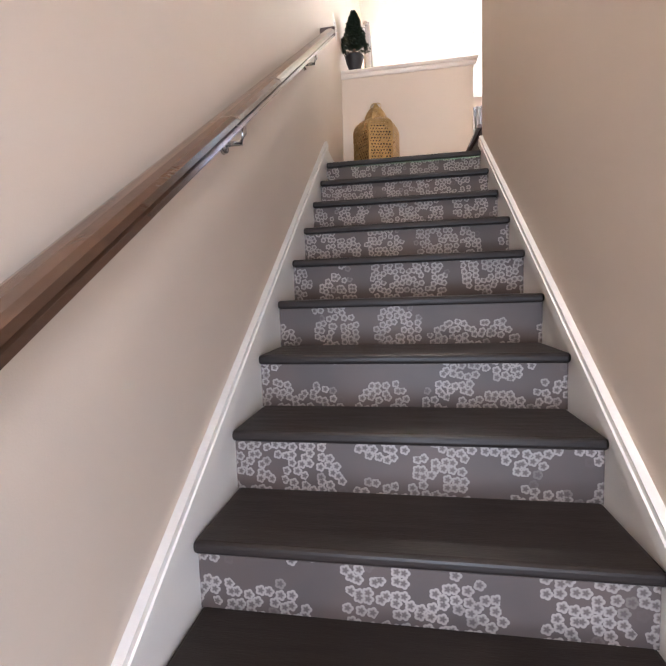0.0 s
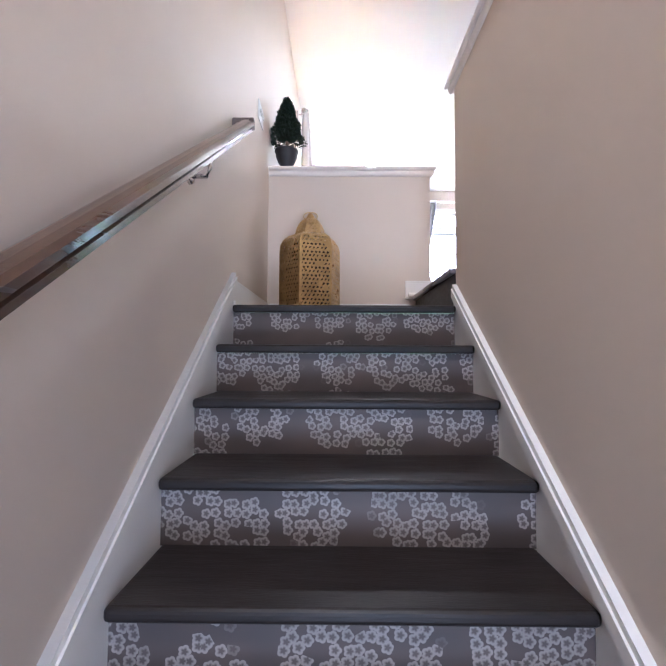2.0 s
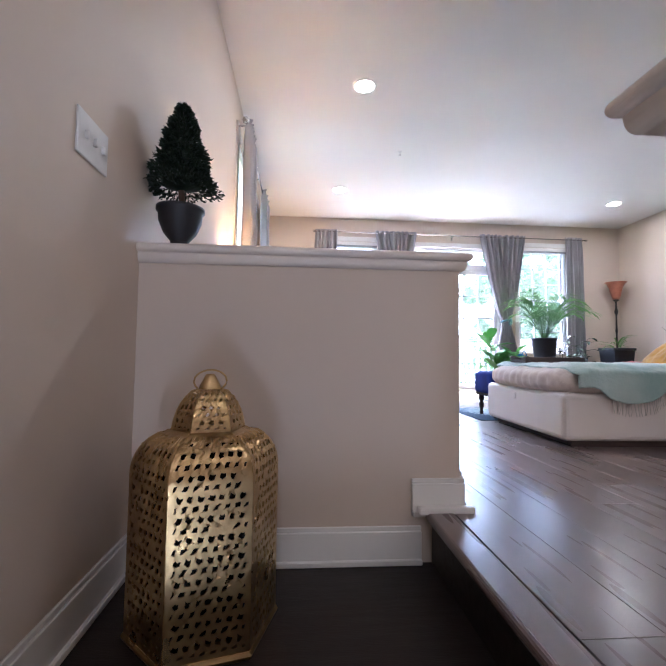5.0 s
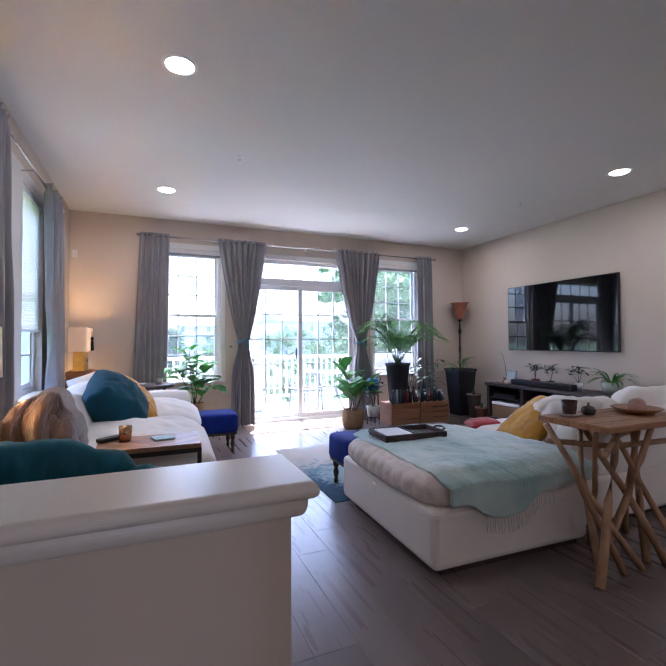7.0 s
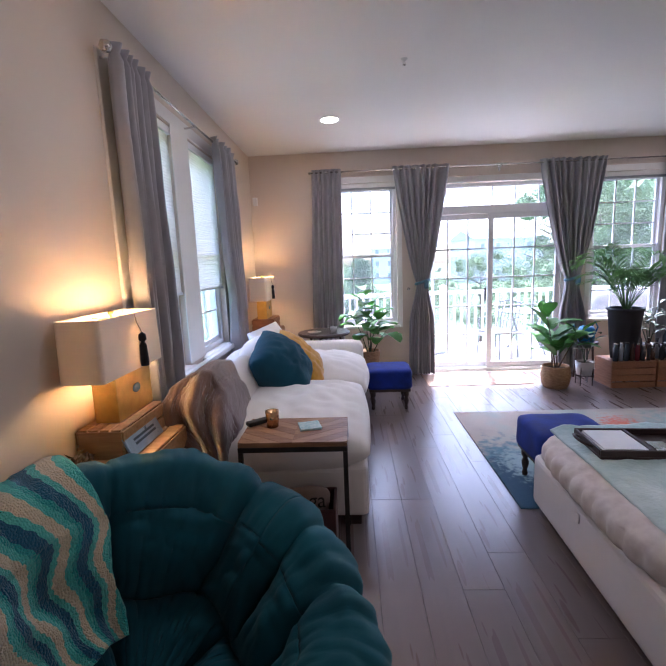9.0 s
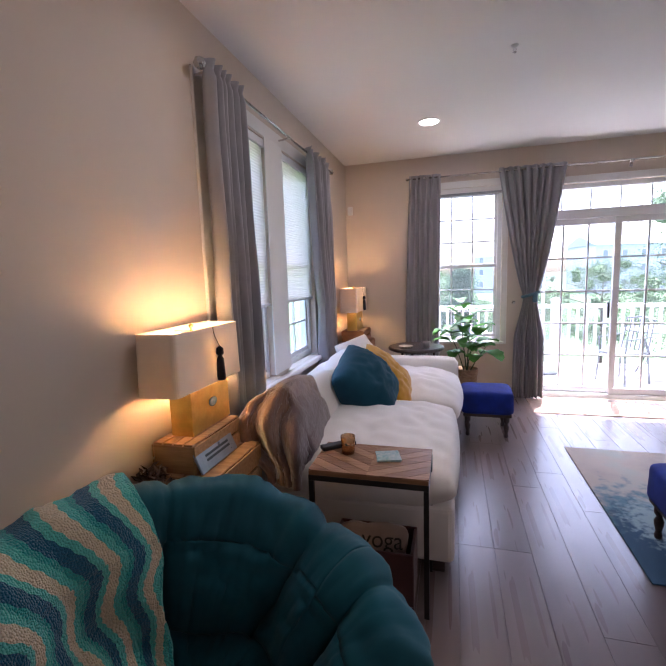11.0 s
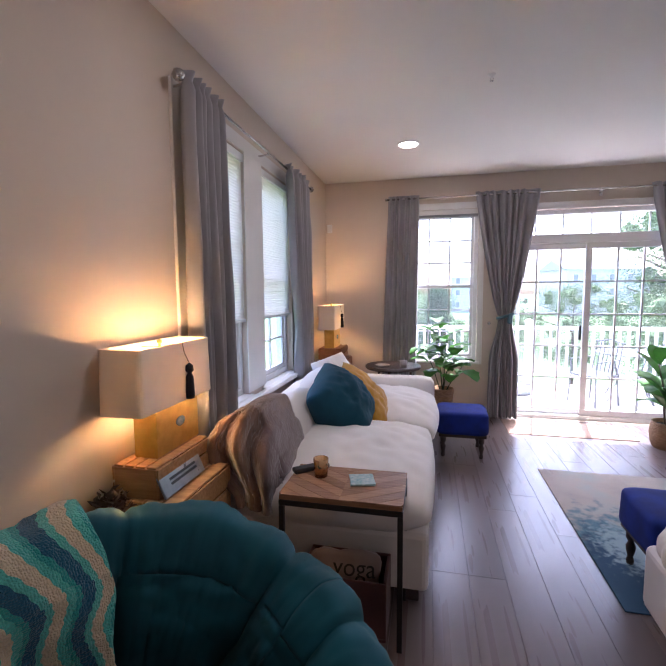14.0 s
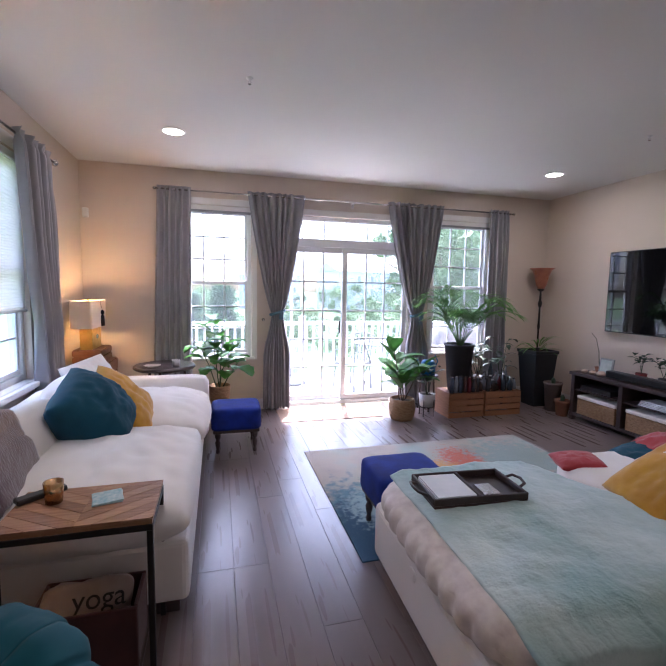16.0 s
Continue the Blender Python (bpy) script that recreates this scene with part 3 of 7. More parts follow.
for hole in (WIN_L, DOOR, WIN_R):
    a, b, c, d = hole
    t = thing("trim", pose(0, 0, 0), "white painted head casing over the opening", "trim", kind="structure")
    part("casing", box(a - 0.06, b + 0.06, FAR - 0.012, FAR - 0.0, d, d + 0.075, 0.003), TRIM, t)
    for x0, x1 in ((a - 0.06, a), (b, b + 0.06)):
        part("casing", box(x0, x1, FAR - 0.012, FAR, c if c < 0.1 else c - 0.03, d, 0.003), TRIM, t)


# white board between the two side windows and over their heads
structure("trim", box(0.0, 0.007, 4.0, 4.32, 0.76, 2.47), TRIM, "white painted board between the side windows", "trim")
structure("trim", box(0.0, 0.007, 3.22, 5.10, 2.4705, 2.56), TRIM, "white painted head board over the side windows", "trim")


structure("trim", box(0.0, 0.018, 3.13, 3.215, 0.742, 2.56, 0.003), TRIM, "white painted side casing of the side windows", "trim")
structure("trim", box(0.0305, 0.075, 3.2, 5.12, 0.70, 0.742, 0.006, seg=2), TRIM, "white painted sill board running under the side windows", "trim")


# ---- curtains and rods ----
def curtain(name, along, plane, top, bottom, z0, z1, folds, tie=None, seed=0, label="", amp=0.042):
    """A hanging panel with deep folds; tie: (middle, width, height) where a band gathers it."""
    t = thing(name, pose(0, 0, 0), label or "grey cotton curtain panel hanging in folds", "curtain", "curtains")

    def f(u, v):
        z = z0 + (z1 - z0) * v
        a0, b0 = (bottom[i] + (top[i] - bottom[i]) * v for i in (0, 1))
        squeeze = 1.0
        if tie:
            tm, tw, tz = tie
            if z > tz:
                k = min(1, (z - tz) / (z1 - tz))
                k = k ** 0.75
                a0, b0 = tm - tw / 2 + (top[0] - tm + tw / 2) * k, tm + tw / 2 + (top[1] - tm - tw / 2) * k
            else:
                k = min(1, (tz - z) / 0.55)
                k = k * k * (3 - 2 * k)
                a0, b0 = tm - tw / 2 + (bottom[0] - tm + tw / 2) * k, tm + tw / 2 + (bottom[1] - tm - tw / 2) * k
            squeeze = 0.55 + 0.45 * min(1, abs(z - tz) / 0.5)
        w = u + 0.09 * noise.noise(Vector((u * 3.3, z * 0.4, seed * 3.1))) + 0.012 * noise.noise(Vector((u * 9, z * 1.2, seed)))
        wave = math.sin(2 * math.pi * folds * w + seed)
        wave = math.copysign(abs(wave) ** 0.75, wave) + 0.3 * math.sin(2 * math.pi * folds * 0.47 * w + seed * 2 + 0.6 * z)
        wave *= 0.85 + 0.55 * noise.noise(Vector((u * folds * 0.9, z * 0.45, seed + 8)))
        nip = 1 - 0.55 * math.exp(-((z - z1 + 0.05) / 0.02) ** 2)
        p = plane + amp * squeeze * wave * (0.7 + 0.3 * (1 - v)) * nip + 0.012 * noise.noise(Vector((u * 3, z * 2, seed + 5)))
        q = a0 + (b0 - a0) * u
        return (q, p, z + 0.006 * math.sin(2 * math.pi * folds * w + 1) * v ** 20) if along == "x" else (p, q, z)
    part("panel", sheet(f, folds * 12, 60), GREYC, t, smooth=True, solid=0.003)
    if tie:
        tm, tw, tz = tie
        ring = [(tm + (tw / 2 + 0.008) * math.cos(a), plane + 0.05 * math.sin(a), tz + 0.025 * math.cos(a)) for a in (2 * math.pi * k / 20 for k in range(21))]
        part("tie_band", rod(ring, 0.018, 8), TIEC, t, "dusty blue tie-back band", smooth=True)
        part("tie_knot", soft(0.06, 0.05, 0.12, 2.6, 0.012, 6, seed, 18, m=Matrix.Translation((tm + 0.045, plane - 0.05, tz - 0.03))), TIEC, t, "dusty blue knot of the tie-back", smooth=True)
    return t


TIEC = cloth("tie_back_blue", (0.10, 0.20, 0.27), (0.07, 0.15, 0.2))
RY = 6.335
curtain("curtain", "x", RY, (0.79, 1.15), (0.70, 1.13), 0.03, 2.615, 6, seed=1, amp=0.046)
curtain("curtain", "x", RY, (1.775, 2.465), (1.96, 2.29), 0.02, 2.615, 8, (2.13, 0.15, 1.21), seed=2, label="grey curtain panel tied back beside the patio door", amp=0.046)
curtain("curtain", "x", RY, (3.535, 4.315), (3.83, 4.16), 0.02, 2.615, 9, (3.975, 0.15, 1.19), seed=3, label="grey curtain panel tied back beside the patio door", amp=0.046)
curtain("curtain", "x", RY, (5.01, 5.30), (5.03, 5.33), 0.03, 2.615, 5, seed=4, amp=0.046)
curtain("curtain", "y", 0.1, (3.12, 3.49), (3.14, 3.49), 0.05, 2.575, 6, seed=5, amp=0.055)
curtain("curtain", "y", 0.1, (4.66, 5.32), (5.03, 5.38), 0.05, 2.575, 7, seed=6, amp=0.06)


def curtain_rod(m, length, r, ball, label):
    t = thing("curtain_rod", m, label, "curtain rod", kind="structure")
    part("pole", rod([(0, 0, 0), (length, 0, 0)], r, 10), CHROME, t, smooth=True)
    for x in (0, length):
        part("finial", turned([(0.0, -ball), (ball * 0.7, -ball * 0.7), (ball, 0), (ball * 0.7, ball * 0.7), (0, ball)], 14, m=Matrix.Translation((x, 0, 0))), CHROME, t, smooth=True)
    for x in (0.06, length / 2, length - 0.06):
        part("bracket", rod([(x, 0, -0.012), (x, 0.05, -0.02), (x, 0.09, -0.02)], 0.007, 6), CHROME, t)
        part("bracket_plate", box(x - 0.015, x + 0.015, 0.083, 0.089, -0.06, 0.03), CHROME, t)
    return t


curtain_rod(pose(0.765, 6.335, 2.578), 4.63, 0.009, 0.018, "thin nickel curtain rod across the far wall")
curtain_rod(pose(0.085, 3.09, 2.538, 0, 0, 90), 2.36, 0.010, 0.031, "nickel curtain rod with ball ends over the side windows")

# ---- handrail on the stair wall ----
hand = thing("handrail", pose(0, 0, 0), "varnished wooden handrail on nickel brackets beside the stairs", "handrail", kind="structure")
ya, yb = -3.6, 0.03
sl = 0.692


def rail_profile(z_low, z_high, half, xc):
    bm = bmesh.new()
    prof = [(-half, z_low), (half, z_low), (half, (z_low + z_high) / 2), (half * 0.75, z_high - 0.006), (half * 0.3, z_high), (-half * 0.3, z_high), (-half * 0.75, z_high - 0.006), (-half, (z_low + z_high) / 2)]
    ends = [[bm.verts.new((xc + x, y, 0.755 + (y - 0.12) * sl + z)) for x, z in prof] for y in (ya, yb)]
    n = len(prof)
    for k in range(n):
        bm.faces.new((ends[0][k], ends[0][(k + 1) % n], ends[1][(k + 1) % n], ends[1][k]))
    bm.faces.new(ends[0])
    bm.faces.new(ends[1])
    return bm


part("grip", rail_profile(-0.016, 0.017, 0.034, 0.07), RAILW, hand)
part("lower_rail", rail_profile(-0.046, -0.0165, 0.025, 0.07), RAILW, hand)
part("return", box(0.0, 0.1035, -0.001, 0.034, 0.648, 0.698, 0.006, seg=2), ESPRESSO, hand)
for y in (-0.55, -1.75, -2.95):
    z = 0.755 + (y - 0.12) * sl
    br = part("bracket", rod([(0.07, y, z - 0.045), (0.07, y, z - 0.085), (0.06, y, z - 0.11), (0.01, y, z - 0.11)], 0.008, 8), CHROME, hand, smooth=True)
    part("rosette", turned([(0, 0), (0.028, 0), (0.024, 0.012), (0, 0.014)], 16, m=Matrix.Translation((0.0, y, z - 0.11)) @ Matrix.Rotation(radians(90), 4, "Y")), CHROME, br, smooth=True)


# ---- lamps of the place, with unseen ones added ----
def downlight(x, y, watts=DOWN_W):
    t = thing("downlight", pose(x, y, H), "round white recessed ceiling downlight, lit", "ceiling light", "ceiling downlights")
    ring = turned([(0.08, -0.001), (0.104, -0.001), (0.104, -0.005), (0.082, -0.009), (0.08, -0.001)], 28)
    part("trim_ring", ring, WHITEP, t, smooth=True)
    part("lens", turned([(0, -0.003), (0.08, -0.003), (0.078, -0.0065), (0, -0.0065)], 24), DOWN, t)
    lamp("downlight_beam", "AREA", pose(x, y, H - 0.012), watts, (1.0, 0.89, 0.76), 0.15)
    return t


# the last three, out of view, are added to light the rear
for x, y in ((1.075, 5.22), (5.1, 5.30), (1.08, 2.98), (5.11, 3.02), (3.1, -2.6), (5.1, 0.4), (5.1, -2.6)):
    downlight(x, y)
# added unseen downlight, stronger than the others, to light the stairwell from above
downlight(0.53, -2.9, STAIR_W)


def sprinkler(x, y):
    t = thing("sprinkler", pose(x, y, H) @ Matrix.Scale(0.65, 4), "small chrome fire sprinkler head on the ceiling", "sprinkler", "ceiling sprinklers")
    part("rosette", turned([(0, -0.001), (0.036, -0.001), (0.03, -0.012), (0.012, -0.016), (0.01, -0.03), (0, -0.03)], 18), WHITEP, t, smooth=True)
    part("arm", rod([(-0.01, 0, -0.03), (-0.014, 0, -0.044), (0, 0, -0.058), (0.014, 0, -0.044), (0.01, 0, -0.03)], 0.003, 6), CHROME, t)
    part("deflector", turned([(0, -0.058), (0.018, -0.059), (0.018, -0.062), (0, -0.063)], 12), CHROME, t)


sprinkler(1.64, 4.08)
sprinkler(4.95, 4.08)

# daylight rising from the foyer, plus an added warm fill panel at the rear
for nm, m, w, h, e, tone in (("foyer_daylight", look((0.86, -4.7, -1.75), (-0.5, -1.9, 0.1)), 0.5, 1.1, FOYER_W, (0.86, 0.92, 1.0)), ("kitchen_lights", look((4.0, -5.12, 1.25), (3.2, 6, 0.7)), 2.4, 1.5, REAR_FILL_W, (1.0, 0.76, 0.56))):
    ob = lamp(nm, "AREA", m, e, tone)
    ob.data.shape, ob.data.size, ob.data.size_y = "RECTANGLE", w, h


# ---- sofa by the side windows ----
sofa = thing("sofa", pose(0, 0, 0), "white slipcovered sofa with loose feather cushions", "sofa")
part("base", box(0.12, 1.295, 3.08, 5.46, 0.065, 0.36, 0.03, seg=3), WHITEC, sofa)
part("deck", soft(1.14, 2.3, 0.12, 10, 0.004, m=Matrix.Translation((0.7, 4.24, 0.345))), WHITEC, sofa, smooth=True)
part("seat_cushion", pillow(1.10, 1.31, 0.36, 3, 44, 0.030, 0.015, 0.34, Matrix.Translation((0.785, 3.655, 0.45)), 0.06), WHITEC, sofa, smooth=True)
part("seat_cushion", pillow(1.14, 1.17, 0.38, 8, 44, 0.028, 0.03, 0.36, Matrix.Translation((0.82, 4.745, 0.465)), 0.1), WHITEC, sofa, smooth=True)
part("backrest", soft(0.26, 2.3, 0.42, 6, 0.012, 9, 1, m=Matrix.Translation((0.24, 4.26, 0.5))), WHITEC, sofa, smooth=True)
part("back_cushion", soft(0.28, 1.16, 0.44, 3.0, 0.014, 13, 5, 3, m=Matrix.Translation((0.40, 3.72, 0.60)) @ Matrix.Rotation(radians(-16), 4, "Y")), WHITEC, sofa, smooth=True)
part("back_cushion", soft(0.28, 1.02, 0.44, 3.0, 0.014, 13, 6, 3, m=Matrix.Translation((0.40, 4.78, 0.61)) @ Matrix.Rotation(radians(-16), 4, "Y")), WHITEC, sofa, smooth=True)
part("armrest", soft(1.16, 0.19, 0.60, 12, 0.004, m=Matrix.Translation((0.76, 5.37, 0.36))), WHITEC, sofa, smooth=True)
for x, y in ((1.2, 3.16), (1.2, 5.38), (0.2, 3.16), (0.2, 5.38)):
    part("leg", box(x - 0.05, x + 0.05, y - 0.05, y + 0.05, 0.0, 0.07, 0.004), ESPRESSO, sofa)


def scatter(name, w, d, h, m, mat, label, seed):
    t = part(name, pillow(w, d, h, seed, full=0.38, pinch=0.035, wrinkle=min(0.03, h * 0.11), blunt=0.02), mat, None, smooth=True)
    t.matrix_world = m
    tagged(t, label, "pillow")
    return t


def face_pose(place, normal, spin=0):
    """A pose whose z looks along normal."""
    z = Vector(normal).normalized()
    x = Vector((0, 0, 1)).cross(z).normalized()
    y = z.cross(x)
    q = Matrix((x, y, z)).transposed().to_4x4()
    return Matrix.Translation(place) @ q @ Matrix.Rotation(radians(spin), 4, "Z")


scatter("pillow", 0.49, 0.50, 0.38, face_pose((0.69, 3.99, 0.715), (0.78, -0.2, 0.58), 24), TEALV, "dark teal velvet square pillow propped on the sofa", 2)
scatter("pillow", 0.46, 0.48, 0.22, face_pose((0.80, 4.28, 0.70), (0.74, -0.2, 0.64), 30), MUSTARD, "mustard yellow square pillow behind the teal one", 9)
scatter("pillow", 0.44, 0.40, 0.18, face_pose((0.42, 5.05, 0.70), (0.7, -0.5, 0.45), 10), WHITEC, "plump white pillow against the sofa arm", 12)


# ---- fringed throw over the sofa's back ----
FUR = surf("striped_fur", (0.30, 0.20, 0.14), (0.14, 0.085, 0.075), scale=7, rough=0.95, bump=0.7, bscale=60, sheen=0.5, depth=0.01, stretch=(1.6, 1.6, 0.35))
nt = FUR.node_tree
rmp = next(n for n in nt.nodes if n.type == "VALTORGB")
tcn, sepn, noi, mad = (nt.nodes.new("ShaderNode" + k) for k in ("TexCoord", "SeparateXYZ", "TexNoise", "Math"))
noi.inputs["Scale"].default_value, noi.inputs["Detail"].default_value = 14, 6
nt.links.new(tcn.outputs["Object"], sepn.inputs[0])
nt.links.new(tcn.outputs["Object"], noi.inputs["Vector"])
mad.operation = "MULTIPLY_ADD"
mad.inputs[1].default_value = 0.16
nt.links.new(noi.outputs["Fac"], mad.inputs[0])
nt.links.new(sepn.outputs["X"], mad.inputs[2])
nt.links.new(mad.outputs[0], rmp.inputs["Fac"])
while len(rmp.color_ramp.elements) < 6:
    rmp.color_ramp.elements.new(0.5)
# the dark second stop paints the shaded gap between two tan rolls
for e_, (p_, c_) in zip(rmp.color_ramp.elements, ((0.32, (0.27, 0.16, 0.10)), (0.41, (0.17, 0.10, 0.068)), (0.48, (0.29, 0.18, 0.12)), (0.55, (0.19, 0.115, 0.085)), (0.60, (0.14, 0.094, 0.095)), (0.67, (0.165, 0.115, 0.12)))):
    e_.position, e_.color = p_, (*c_, 1)


def throw_shape(u, v):
    """u runs across the folds, v from behind the back, over the top and down the near end."""
    w = max(0, (u - 0.55) / 0.45)
    top = 0.875 + 0.035 * math.sin(min(1, u * 1.6) * math.pi) - 0.30 * w ** 1.3
    x0 = 0.33 + 0.24 * u + 0.02 * w
    if v < 0.4:
        k = v / 0.4
        x = x0 - 0.02 * (1 - k)
        y, z = 3.56 - 0.46 * k, top - 0.05 * (1 - k) + 0.02 * math.sin(k * 3.1)
    else:
        k = (v - 0.4) / 0.6
        x = x0 - 0.13 * math.sin(math.pi * min(1, k * 1.15)) * (1 - u) ** 1.3 + 0.04 * k * (1 - u) - 0.03 * k * u
        y = 3.10 - 0.10 * math.sin(min(1, k * 2.4) * 1.57) + 0.03 * k
        z = top + (0.435 - 0.03 * u - top) * k ** 1.15
    deep = min(1, max(0.25, (v - 0.25) / 0.3))
    fold = 0.040 * deep * math.sin(u * 17 + 0.5 + 3.0 * noise.noise(Vector((u * 2.4, v * 1.8, 3)))) + 0.03 * noise.noise(Vector((u * 5, v * 4, 7))) + 0.018 * noise.noise(Vector((u * 9, v * 3, 1))) + 0.007 * noise.noise(Vector((u * 30, v * 20, 1)))
    return (x + fold * 0.3, y - fold * (0.9 if v > 0.4 else 0.15), z + fold * (0.1 if v > 0.5 else 0.7))


thr = part("throw_blanket", sheet(throw_shape, 90, 60), FUR, None, smooth=True, solid=0.028)
tagged(thr, "brown and mauve striped faux-fur throw draped over the sofa back", "blanket")


# ---- chevron side table ----
table = thing("side_table", pose(0, 0, 0), "side table with chevron wood top on a black metal frame", "side table")
TX0, TX1, TY0, TY1, TZ = 0.665, 1.19, 2.79, 3.12, 0.635
part("tabletop", box(TX0 + 0.002, TX1 - 0.002, TY0 + 0.002, TY1 - 0.002, TZ - 0.024, TZ - 0.006), CHEV_B, table)
nslat = 7
for i in range(2):
    for j in range(-2, nslat + 1):
        # slanted slats of the two chevron halves, clipped to the top
        bm = bmesh.new()
        xm, xe = (TX0 + TX1) / 2, (TX1 if i else TX0)
        w = (TY1 - TY0) / nslat * 1.35
        y0 = TY0 + (j - 0.5) * w
        pts = [(xm, y0), (xm, y0 + w * 0.965), (xe, y0 + w * 0.965 + 0.17), (xe, y0 + 0.17)]
        vs = [bm.verts.new((x, y, z)) for z in (TZ - 0.006, TZ) for x, y in pts]
        for f in ((0, 1, 2, 3), (4, 5, 6, 7), (0, 1, 5, 4), (1, 2, 6, 5), (2, 3, 7, 6), (3, 0, 4, 7)):
            bm.faces.new([vs[q] for q in f])
        for yy, nn in ((TY0 + 0.002, -1), (TY1 - 0.002, 1)):
            geom = bm.verts[:] + bm.edges[:] + bm.faces[:]
            cut = bmesh.ops.bisect_plane(bm, geom=geom, plane_co=(0, yy, 0), plane_no=(0, nn, 0), clear_outer=True)
            edges = [e for e in cut["geom_cut"] if isinstance(e, bmesh.types.BMEdge)]
            if edges:
                bmesh.ops.contextual_create(bm, geom=edges)
        if len(bm.faces) > 3:
            part("slat", bm, CHEV_A if (i + j) % 2 else CHEV_B, table)
        else:
            bm.free()
for a, b, c, d in ((TX0, TX1, TY0, TY0 + 0.022), (TX0, TX1, TY1 - 0.022, TY1), (TX0, TX0 + 0.022, TY0 + 0.022, TY1 - 0.022), (TX1 - 0.022, TX1, TY0 + 0.022, TY1 - 0.022)):
    part("apron", box(a, b, c, d, TZ - 0.05, TZ - 0.0245, 0.002), BLACKM, table)
for x in (TX0, TX1 - 0.022):
    for y in (TY0, TY1 - 0.022):
        part("leg", box(x, x + 0.022, y, y + 0.022, 0.0, TZ - 0.0505, 0.002), BLACKM, table)
cup = part("candle_cup", turned([(0, 0), (0.03, 0), (0.036, 0.085), (0.033, 0.085), (0.028, 0.006), (0, 0.006)], 20), surf("rose_gold", (0.62, 0.38, 0.2), rough=0.22, metal=1.0, bump=0.3, bscale=50), None, smooth=True)
cup.matrix_world = pose(0.80, 3.0, TZ + 0.001)
tagged(cup, "small rose-gold metal votive cup on the side table", "cup")
COAST = surf("coaster_print", (0.22, 0.42, 0.46), (0.55, 0.62, 0.6), scale=60, rough=0.5)
for i in range(2):
    c = part("coaster", box(-0.055, 0.055, -0.055, 0.055, 0, 0.0045, 0.0015), COAST, None)
    c.matrix_world = pose(0.995, 2.985, TZ + 0.001 + i * 0.005, 0, 0, 12 + 4 * i)
    tagged(c, "square teal patterned coaster stacked on the side table", "coaster", "coasters")
dish = part("remote_control", box(-0.09, 0.09, -0.024, 0.024, 0, 0.022, 0.006, seg=2), PLASTIC, None)
dish.matrix_world = pose(0.735, 3.06, TZ + 0.001, 0, 0, 40)
tagged(dish, "black remote control lying on the side table", "remote")

# box with a magazine bag below the table
mag = thing("storage_box", pose(0, 0, 0), "dark red fabric box holding magazines under the side table", "box")
MAROON = cloth("maroon_fabric", (0.085, 0.022, 0.022), (0.05, 0.014, 0.016))
for a, b, c, d in ((0.74, 1.12, 2.83, 2.845), (0.74, 1.12, 3.045, 3.06), (0.74, 0.755, 2.845, 3.045), (1.105, 1.12, 2.845, 3.045)):
    part("side", box(a, b, c, d, 0.012, 0.26, 0.004), MAROON, mag)
part("bottom", box(0.74, 1.12, 2.83, 3.06, 0.0, 0.0115), MAROON, mag)
bag = thing("paper_bag", pose(0.92, 2.935, 0.215, 62, 0, 3), "crumpled beige bag with dark lettering in the box", "bag")
part("body", soft(0.33, 0.2, 0.075, 5, 0.02, 9, 4, 9), cloth("beige_paper", (0.33, 0.245, 0.21), (0.24, 0.175, 0.15)), bag, smooth=True)
txt = bpy.data.curves.new("letters", "FONT")
txt.body, txt.size, txt.extrude, txt.align_x, txt.align_y = "yoga", 0.105, 0.001, "CENTER", "CENTER"
txo = new("lettering", txt)
txt.materials.append(surf("ink", (0.02, 0.015, 0.014), rough=0.7))
txo.parent, txo.location = bag, (0.05, 0.03, 0.05)

# ---- papasan chair ----
BM = Matrix.Translation((0.70, 1.84, 0.56)) @ Vector((0.33, -0.20, 0.92)).to_track_quat("Z", "Y").to_matrix().to_4x4()
papasan = thing("papasan_chair", pose(0.66, 1.80, 0), "papasan chair with a deep tufted teal cushion", "chair")
inv = Matrix.Translation((-0.66, -1.80, 0))


